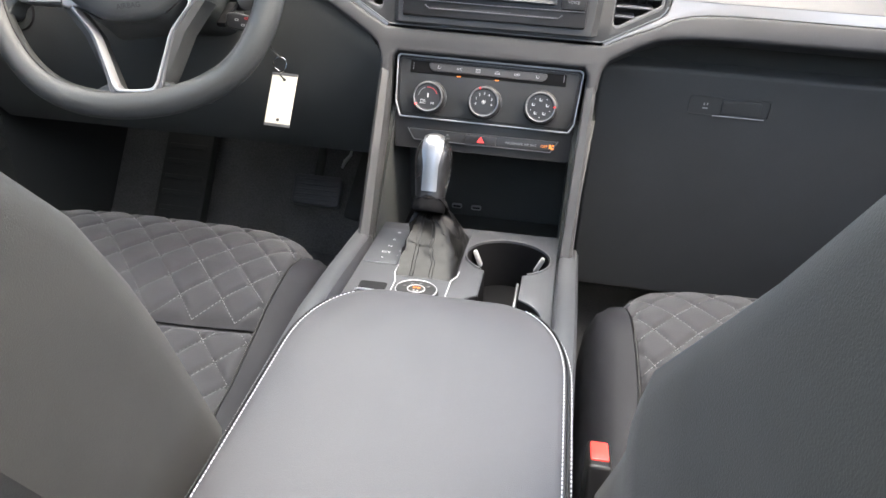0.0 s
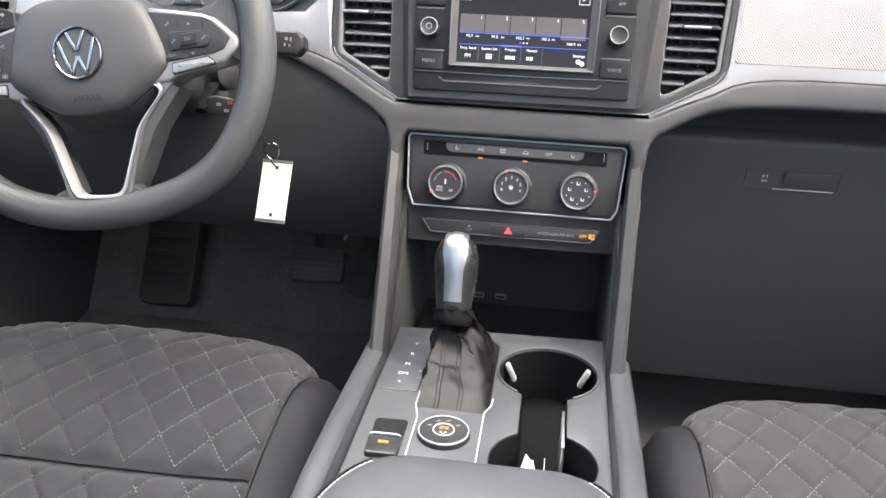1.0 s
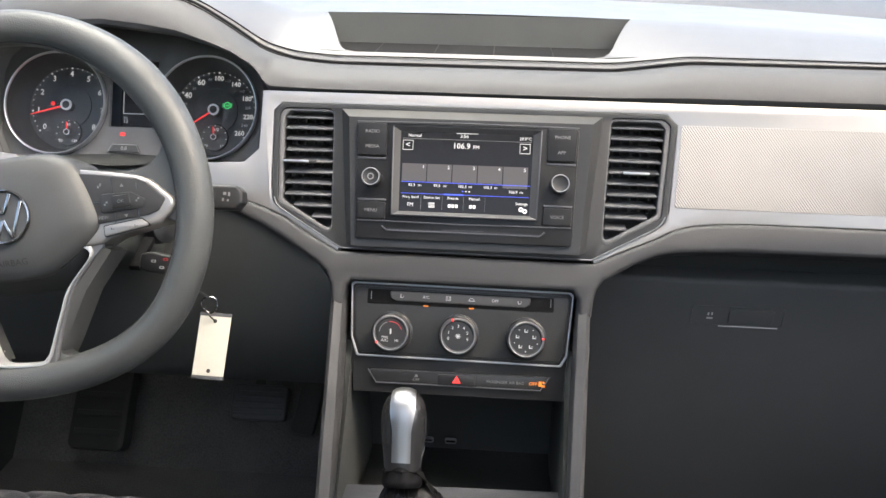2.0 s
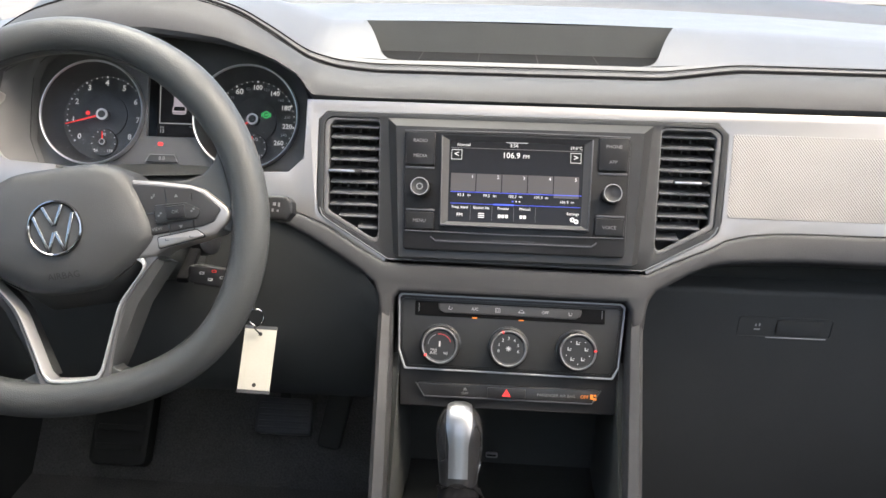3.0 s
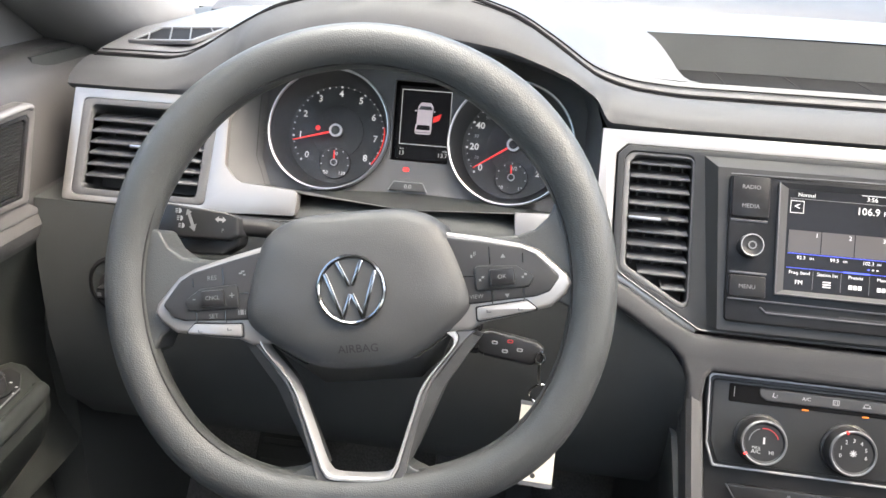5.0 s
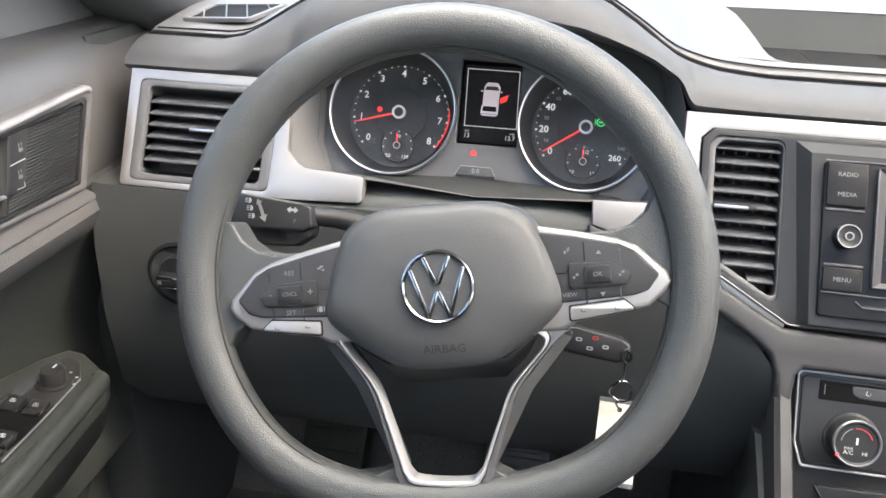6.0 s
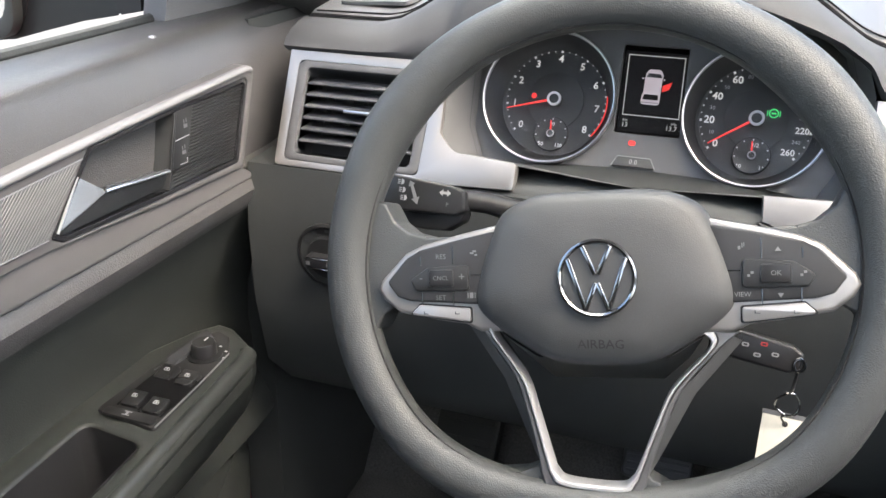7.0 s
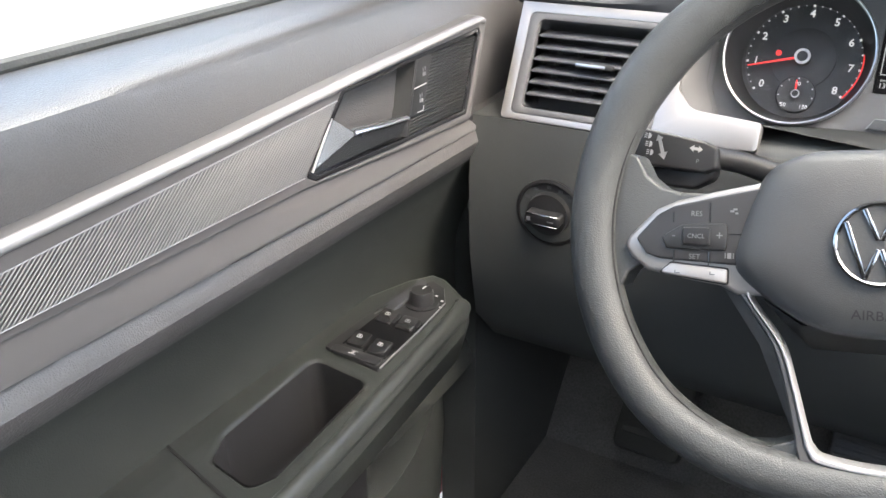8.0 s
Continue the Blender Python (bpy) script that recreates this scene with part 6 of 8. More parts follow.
def build_pedals():
    brake = thing("brake_pedal", (-0.36, 1.40, 0.11), "wide brake pedal, its pad lightened to imitate sheen", "pedal")
    m = pose(-0.356, 1.388, 0.124, -38, 0, 0) @ Matrix.Rotation(radians(90), 4, "X")
    # pad and ribs in light slat plastic, standing in for their sheen
    part("pad", plate([rounded(box2(-0.048, -0.030, 0.048, 0.030), 0.010)], m, -0.01, 0.008, 0.004, 3), SLAT, brake)
    for k in range(5):
        part("rib", block(m @ Matrix.Translation((0, -0.020 + 0.010 * k, 0.0085)), 0.084, 0.004, 0.003, 0.001, 1), SLAT, brake)
    part("arm", tube([(-0.36, 1.40, 0.13), (-0.36, 1.50, 0.25), (-0.36, 1.52, 0.42)], 0.010, 10), DARK, brake)
    gas = thing("accelerator_pedal", (-0.275, 1.42, 0.1), "slim black accelerator pedal", "pedal")
    m = pose(-0.268, 1.400, 0.140, -32, 0, 0) @ Matrix.Rotation(radians(90), 4, "X") @ Matrix.Rotation(radians(-10), 4, "Z")
    part("pad", plate([rounded(box2(-0.020, -0.07, 0.020, 0.07), 0.010)], m, -0.01, 0.006, 0.004, 3), RUBBER, gas)
    part("bright_pin", tube([(-0.306, 1.39, 0.178), (-0.300, 1.39, 0.192), (-0.289, 1.392, 0.206), (-0.285, 1.394, 0.222)], [0.0022, 0.004, 0.003, 0.0018], 8), SATIN, gas)
    rest = thing("foot_rest", (-0.62, 1.40, 0.10), "black carpeted foot rest at the cabin side", "foot rest")
    part("pad", plate([rounded(box2(-0.05, -0.11, 0.05, 0.11), 0.015)], pose(-0.64, 1.42, 0.12, -38, 0, 0) @ Matrix.Rotation(radians(90), 4, "X"), -0.02, 0.01, 0.005), RUBBER, rest)
    for k in range(6):
        part("rib", block(pose(-0.64, 1.42, 0.12, -38, 0, 0) @ Matrix.Rotation(radians(90), 4, "X") @ Matrix.Translation((0, -0.08 + 0.032 * k, 0.0105)), 0.08, 0.010, 0.003, 0.001, 1), RUBBER, rest)


build_pedals()


# ---- centre console ----
CON = Matrix.Identity(4)
CON.col[1][:3], CON.col[2][:3] = Vector((0, 1, -0.12)).normalized(), Vector((0, 0.12, 1)).normalized()
CON.translation = (0, 0.76, 0.352)


def con(pts):
    """Plan points (x, y) on the sloping console top."""
    return [(x, (y - 0.76) * 1.0072) for x, y in pts]


def con_at(x, y, h=0.0):
    return CON @ Vector((x, (y - 0.76) * 1.0072, h))


def con_frame(x, y, h=0.0):
    return CON @ Matrix.Translation((x, (y - 0.76) * 1.0072, h))


def build_console():
    base = thing("centre_console", (0, 0.6, 0.0), "grey centre console between the front seats with cup holders", "console")
    cups = circle(0.055, 0.842, 0.0505, 34, radians(-66.4), radians(241.3)) + circle(0.055, 0.690, 0.047, 34, radians(120.7), radians(424.8))
    outline = [(-0.1135, 0.915), (-0.1135, 0.56), (0.1135, 0.56), (0.1135, 0.925), (0.0, 0.922)]
    part("top", plate([con(outline), con(cups)[::-1]], CON, -0.012, 0.0, 0.0015), CONSOLE, base, "satin grey console top")
    lining = circle(0.055, 0.842, 0.0496, 34, radians(-66.4), radians(241.3)) + circle(0.055, 0.690, 0.0461, 34, radians(120.7), radians(424.8))
    well = [con_at(x, y, -0.0015) for x, y in lining]
    deep = [con_at(0.055 + (x - 0.055) * 0.93, y, -0.062) for x, y in lining]
    part("cup_well", loft([well, deep], True, False), NECK, base, "black double cup holder well")
    part("cup_floor", plate([con([(0.055 + (x - 0.055) * 0.95, y) for x, y in cups])], CON, -0.066, -0.061), NECK, base)
    rim = [con_at(x, y, 0.0006) for x, y in circle(0.055, 0.842, 0.0515, 40, radians(-60), radians(236))]
    part("cup_rim", tube(rim, 0.0014, 8), CONSOLE, base)
    for x, y, a in ((0.0165, 0.862, -62), (0.093, 0.862, 62), (0.022, 0.668, 40), (0.091, 0.668, -40)):
        part("cup_spring", block(con_frame(x, y, -0.014) @ Matrix.Rotation(radians(a * 0.4), 4, "Y"), 0.0055, 0.009, 0.022, 0.0022), STALKMARK if y > 0.8 else FRAME, base, "pale sprung tab")
    part("divider", block(con_frame(0.072, 0.748, -0.020), 0.003, 0.060, 0.036, 0.001), SATIN, base, "bright divider blade")
    # gear panel: selector marks, boot frame lines, switches
    gear = [(-0.1125, 0.897), (-0.1125, 0.60), (-0.002, 0.60), (-0.002, 0.756), (0.0035, 0.768), (0.0035, 0.900)]
    panel = part("gear_panel", plate([con(gear)], CON, -0.002, 0.002, 0.001), CONSOLE, base, "grey gear selector panel")
    part("gear_scale", plate([rounded(con([(-0.1115, 0.887), (-0.1105, 0.778), (-0.070, 0.778), (-0.0665, 0.887)]), 0.003)], CON, 0.0015, 0.0030, 0.0006), SCALE, panel)
    for text, y, dx in (("P", 0.872, 0.0), ("R", 0.849, -0.001), ("N", 0.828, -0.002), ("D/S", 0.809, -0.003), ("v", 0.793, -0.004)):
        writing("print", text, con_frame(-0.0865 + dx, y, 0.0033), 0.0072, PRINT, panel)
    writing("print", "+", con_frame(-0.0735, 0.816, 0.0033), 0.0068, MARK, panel)
    writing("print", "-", con_frame(-0.0740, 0.803, 0.0033), 0.0068, MARK, panel)
    for line in ([(-0.0620, 0.60), (-0.0625, 0.735), (-0.0675, 0.757), (-0.0670, 0.805)], [(-0.0020, 0.60), (-0.0020, 0.752), (0.0035, 0.766), (0.0040, 0.778)]):
        part("bright_line", tube([con_at(x, y, 0.0028) for x, y in line], 0.0008, 6), LINE, panel)
    well = rounded(con([(-0.0995, 0.727), (-0.0975, 0.690), (-0.0690, 0.690), (-0.0690, 0.728)]), 0.005)
    part("switch_well", plate([well], CON, 0.0, 0.0026), SEAM, panel)
    sw = part("parking_brake_switch", plate([rounded(con([(-0.0985, 0.694), (-0.0975, 0.668), (-0.0690, 0.668), (-0.0690, 0.694)]), 0.003)], CON, 0.0, 0.0075, 0.002), FRAME, panel)
    part("switch_edge", tube([con_at(x, y, 0.0075) for x, y in ((-0.0975, 0.6935), (-0.095, 0.696), (-0.073, 0.696), (-0.0700, 0.6935))], 0.0012, 6), SATIN, sw)
    part("lamp", bars(con_frame(-0.0835, 0.684, 0.0077), [(-0.0045, -0.0018, -0.0015, 0.0018), (-0.0008, -0.0018, 0.0008, 0.0018), (0.0015, -0.0018, 0.0045, 0.0018)]), AMBER, sw, "lit amber symbol")
    sel = con_frame(-0.0345, 0.7120, 0.002)
    dial = part("mode_dial", turned([(0.0240, 0), (0.0240, 0.002), (0.0228, 0.0045), (0.0205, 0.0055), (0.0190, 0.0052), (0.0005, 0.0052)], sel, 48), FRAME, panel, "round dark driving mode dial")
    part("ring", turned([(0.0230, 0.0040), (0.0229, 0.0054), (0.0224, 0.0058), (0.0219, 0.0054)], sel, 48, caps=False), LINE, dial)
    part("inner_ring", turned([(0.0100, 0.0050), (0.0098, 0.0062), (0.0090, 0.0062), (0.0088, 0.0050)], sel, 32, caps=False), LINE, dial)
    part("lamp", bars(sel @ Matrix.Translation((0, 0.002, 0.0054)), [(-0.0040, 0.0012, 0.0040, 0.0026), (-0.0040, -0.0012, -0.0012, 0.0004), (0.0008, -0.0012, 0.0040, 0.0004)]), AMBER, dial, "lit amber symbol")
    part("print", bars(sel @ Matrix.Translation((0, -0.004, 0.0054)), [(-0.003, -0.001, -0.001, 0.001), (0.001, -0.001, 0.003, 0.001), (-0.0015, -0.003, 0.0015, -0.002)]), MARK, dial)
    for a in (35, 80, 118, 160):
        part("print", bars(sel @ Matrix.Translation((0.0145 * math.cos(radians(a)), 0.0145 * math.sin(radians(a)), 0.0054)), [(-0.002, -0.0008, 0.001, 0.0000), (-0.0008, 0.0004, 0.002, 0.0012)]), MARK_DIM, dial)
    # side rails and flanks
    for s in (-1, 1):
        rows = []
        for y, z in ((0.868, 0.350), (0.80, 0.362), (0.70, 0.378), (0.62, 0.388), (0.30, 0.395), (0.12, 0.395)):
            rows.append([(s * 0.140, y, z - 0.09), (s * 0.139, y, z - 0.008), (s * 0.136, y, z - 0.002), (s * 0.131, y, z), (s * 0.121, y, z), (s * 0.1165, y, z - 0.003), (s * 0.1135, y, z - 0.022), (s * 0.1130, y, z - 0.09)])
        part("side_rail", loft(rows), RAIL, base, "grey raised console edge")
        part("flank", loft([[(s * 0.138, 0.862, 0.30), (s * 0.138, 0.12, 0.32), (s * 0.138, 0.12, 0.0), (s * 0.138, 0.862, 0.0)], [(s * 0.116, 0.862, 0.30), (s * 0.116, 0.12, 0.32), (s * 0.116, 0.12, 0.0), (s * 0.116, 0.862, 0.0)]]), DARK, base)
    part("bin", block(pose(0, 0.36, 0.20), 0.23, 0.48, 0.38, 0.01), DARK, base)

    # torn white film lying in the rear cup
    film = thing("plastic_film", (0.05, 0.70, 0.32), "torn white protective film lying in the cup holder", "film")
    b = bmesh.new()
    rnd = random.Random(5)
    cols = []
    for i in range(9):
        x = 0.034 + 0.0030 * i
        topy = 0.708 + (0.020 if i in (1, 2) else 0.005 * math.cos(i * 0.9)) + (0.008 if i == 8 else 0)
        cols.append([b.verts.new(con_at(x + 0.002 * rnd.uniform(-1, 1), y, -0.035 + 0.012 * math.sin(i * 1.1 + k) + 0.004 * k)) for k, y in enumerate((0.665, 0.675, 0.685, topy - 0.008, topy))])
    for c0, c1 in zip(cols, cols[1:]):
        for k in range(4):
            b.faces.new((c0[k], c1[k], c1[k + 1], c0[k + 1]))
    sheet = part("sheet", b, material("white_film", (0.75, 0.76, 0.78), 0.35, mottle=0.05), film)
    sheet.modifiers.new("thickness", "SOLIDIFY").thickness = 0.0006


build_console()


def build_gear_lever():
    gear = thing("gear_lever", con_at(-0.033, 0.82), "automatic gear lever with chrome-strip knob and leather boot", "gear lever")
    foot = con([(-0.0655, 0.752), (-0.002, 0.752), (0.002, 0.766), (0.002, 0.888), (-0.0650, 0.888), (-0.0665, 0.770)])
    n = 72
    ring = []
    closed = foot + foot[:1]
    lens = [0.0]
    for a, c in zip(closed, closed[1:]):
        lens.append(lens[-1] + math.dist(a, c))
    for i in range(n):
        d = lens[-1] * i / n
        k = max(j for j in range(len(foot)) if lens[j] <= d)
        t = (d - lens[k]) / (lens[k + 1] - lens[k])
        ring.append((closed[k][0] + (closed[k + 1][0] - closed[k][0]) * t, closed[k][1] + (closed[k + 1][1] - closed[k][1]) * t))
    lean = Vector((-0.0015, 0.041, 0.063)).normalized()
    top_c = Vector((-0.0440, 0.842, 0.408)) - lean * 0.0115
    side = Vector((1, 0, 0))
    fwd = lean.cross(side).normalized() * -1
    rows = []
    levels = [0.0, 0.02, 0.05] + [0.09 + 0.91 * k / 34 for k in range(35)]
    boot_top = top_c + lean * 0.0125
    for lv in levels:
        row = []
        for x, y in ring:
            p0 = CON @ Vector((x, y, 0.002))
            a = math.atan2(y - 0.062, x + 0.032)
            p1 = boot_top + side * (0.0196 * math.cos(a)) + fwd * (0.0196 * math.sin(a))
            w = float(np.interp(lv, (0, 0.3, 0.6, 0.8, 0.92, 1), (0, 0.32, 0.58, 0.74, 0.88, 1)))
            wx = float(np.interp(lv, (0, 0.3, 0.6, 0.8, 0.92, 1), (0, 0.22, 0.48, 0.70, 0.90, 1)))
            p = p0.lerp(p1, w)
            p.x = p0.x + (p1.x - p0.x) * wx
            p.z = p0.z + (p1.z - p0.z) * lv
            out = (p - p0.lerp(boot_top, w))
            out.z = 0
            out = out.normalized() if out.length > 1e-5 else Vector()
            q = Vector((p.x, p.y, p.z))
            crease = 0.0050 * noise.noise(Vector((q.x * 70 + 3, q.y * 45, q.z * 22))) + 0.0038 * noise.noise(Vector((q.x * 40 + q.z * 45, q.y * 30, q.z * 70)))
            crease -= 0.0034 * max(0.0, 1 - abs(noise.noise(Vector((q.x * 75 + q.z * 30, q.y * 50, q.z * 40 + 5)))) * 6)
            gather = -0.0022 * math.exp(-((lv - 0.83 + 0.03 * math.cos(a)) / 0.035) ** 2) + 0.0012 * math.sin(9 * a) * max(0.0, (lv - 0.72) / 0.28)
            row.append(p + out * (crease * min(1, 4 * (1 - lv)) * min(1, 6 * lv) + gather + 0.0012 * math.sin(math.pi * min(lv * 1.8, 1))))
        rows.append(row)
    part("boot", loft(rows, True, True), LEATHER, gear, "creased black leather boot")
    for off in (-0.013, 0.006):
        for dx in (-0.0018, 0.0018):
            idx = min(range(n), key=lambda i: abs(ring[i][0] - (-0.033 + off)) + (0 if ring[i][1] < 0.02 else 9))
            line = [r[idx] + Vector((dx, -0.0012, 0.0006)) for r in rows[1:]]
            part("stitching", tube(line, 0.0005, 5), BLACK, gear)
    collar = Matrix.Translation(top_c) @ lean.to_track_quat("Z", "Y").to_matrix().to_4x4()
    part("collar", turned([(0.0172, -0.003), (0.0192, 0.000), (0.0196, 0.004), (0.0186, 0.011), (0.0180, 0.016), (0.0005, 0.016)], collar, 32), NECK, gear)
    # knob: a tall rounded grip, fuller at its head
    spec = [(0.004, 0.0165, 0.0170), (0.012, 0.0172, 0.0175), (0.024, 0.0184, 0.0188), (0.038, 0.0202, 0.0210), (0.050, 0.0216, 0.0230), (0.060, 0.0222, 0.0242), (0.068, 0.0217, 0.0243), (0.075, 0.0199, 0.0230), (0.081, 0.0170, 0.0202), (0.086, 0.0124, 0.0150), (0.089, 0.0072, 0.0088), (0.0902, 0.0022, 0.0028)]
    back = -fwd if fwd.y > 0 else fwd

    def grip(h, a, lift=0.0):
        """A point of the grip at height h and angle a from its rear face."""
        rx, ry = [float(np.interp(h, [q[0] for q in spec], [q[k] for q in spec])) + lift for k in (1, 2)]
        return top_c + lean * (h + lift * max(0.0, (h - 0.07) / 0.02)) + side * (rx * math.copysign(abs(math.sin(a)) ** 0.85, math.sin(a))) + back * (ry * math.copysign(abs(math.cos(a)) ** 0.85, math.cos(a)))
    heights = [0.004 + 0.0862 * (1 - (1 - k / 26) ** 1.7) for k in range(27)]
    part("knob", loft([[grip(h, 2 * math.pi * i / 40) for i in range(40)] for h in heights]), KNOB, gear, "glossy black gear knob")
    strip = []
    for h in [0.020 + 0.070 * (1 - (1 - k / 24) ** 1.6) for k in range(25)]:
        rx = float(np.interp(h, [q[0] for q in spec], [q[1] for q in spec]))
        wide = 0.0074 + 0.0030 * min(max((h - 0.050) / 0.018, 0.0), 1.0)
        span = 1.45 if wide > 0.93 * rx else math.asin(wide / rx)
        angles = [span * (k - 6) / 6 for k in range(13)]
        strip.append([grip(h, a, 0.0011) for a in angles] + [grip(h, a, -0.002) for a in angles[::-1]])
    part("metal_strip", loft(strip), KNOBSTRIP, gear, "brushed metal strip over the knob")
    part("button_edge", tube([grip(h, 1.5 - 0.5 * ((h - 0.034) / 0.014) ** 2, 0.0006) for h in (0.026, 0.030, 0.034, 0.038, 0.041)], [0.0003, 0.0007, 0.0009, 0.0007, 0.0003], 6), CHROME, gear, "thin bright edge of the release button")
    part("release_button", block(Matrix.Translation(top_c + lean * 0.052 + side * 0.0195) @ lean.to_track_quat("Z", "Y").to_matrix().to_4x4(), 0.005, 0.010, 0.016, 0.0024), GLOSS, gear)


build_gear_lever()


def stitch_row(path, mat, parent, dash=0.0052, gap=0.0020, r=0.0007):
    """Short raised stitches along a smooth line, one mesh."""
    pts = [Vector(p) for p in path]
    out = bmesh.new()
    lens = [0.0]
    for a, c in zip(pts, pts[1:]):
        lens.append(lens[-1] + (c - a).length)
    def at(d):
        k = min(max(int(np.searchsorted(lens, d)) - 1, 0), len(pts) - 2)
        t = (d - lens[k]) / max(lens[k + 1] - lens[k], 1e-9)
        return pts[k].lerp(pts[k + 1], t)
    d = 0.0
    while d + dash < lens[-1]:
        tube([at(d), at(d + dash / 2) + Vector((0, 0, r * 0.6)), at(d + dash)], [r * 0.6, r, r * 0.6], 5, bm=out)
        d += dash + gap
    return part("stitching", out, mat, parent)


for side in (-1, 1):
    seam_row = []
    for seam_x in np.linspace(-0.738, 0.755, 300):
        edge = seam_point(seam_x)
        if side < 0:
            seam_row.append(Vector((seam_x, edge.y - 0.0085, face_height(seam_x, edge.y - 0.0085) + 0.0003)))
        else:
            seam_row.append(Vector((seam_x, edge.y + 0.0088, dash_top(seam_x, edge.y + 0.0088) + 0.0002)))
    part("stitching", tube(seam_row, 0.0008, 6), SEAM, DASH)


def build_armrest():
    arm = thing("armrest", (0.008, 0.36, 0.39), "padded grey vinyl armrest lid with pale double stitching", "armrest")
    cx, hw, y0, y1 = 0.0095, 0.1265, 0.10, 0.616
    def plan(inset):
        # clockwise half outline with rounded front corners
        w, f = hw - inset, y1 - inset
        pts = [(cx - w, y0)] + [(cx - w, y0 + (0.495 - y0) * k / 12) for k in range(1, 13)]
        pts += [(cx - w + 0.062 - 0.062 * math.cos(a), 0.495 + (f - 0.495) * math.sin(a)) for a in [math.pi / 2 * k / 16 for k in range(1, 17)]]
        pts += [(cx - x + cx, y) for x, y in pts[::-1]]
        return [(x + (0.008 if x > cx else -0.008) * min(max((0.50 - y) / 0.3, 0.0), 1.0), y) for x, y in pts]
    def crown(x, y):
        u = (x - cx) / hw
        return 0.4445 - 0.010 * u * u - 0.014 * min(max((y - 0.50) / 0.115, 0), 1) ** 2.2
    rows = []
    for inset, dz in ((0.004, -0.052), (0.0, -0.044), (0.0, -0.030), (0.001, -0.016), (0.0045, -0.006), (0.010, -0.0012), (0.016, 0.0)):
        rows.append([(x, y, crown(x, y) + dz) for x, y in plan(inset)])
    for k in (0.75, 0.5, 0.25):
        shrunk = [(cx + (x - cx) * k, y0 + 0.02 + (y - y0 - 0.02) * (0.9 + 0.1 * k)) for x, y in plan(0.016)]
        rows.append([(x, y, crown(x, y)) for x, y in shrunk])
    part("lid", loft(rows), ARMSKIN, arm)
    for inset, dz, mat in ((0.0030, -0.0075, "t"), (0.0100, -0.0008, "t"), (0.0062, -0.0030, "w")):
        outline = [Vector((x, y, crown(x, y) + dz)) for x, y in plan(inset)]
        left = outline[:25]
        right = outline[-25:]
        for line in (left, right):
            if mat == "t":
                stitch_row(line, THREAD, arm, 0.0031, 0.0013, 0.00058)
            else:
                part("seam_welt", tube(line, 0.0012, 6), LEATHER, arm)
    part("lid_base", loft([[(x, y, 0.392) for x, y in plan(0.008)], [(x, y, 0.380) for x, y in plan(0.010)]]), BLACK, arm)


build_armrest()


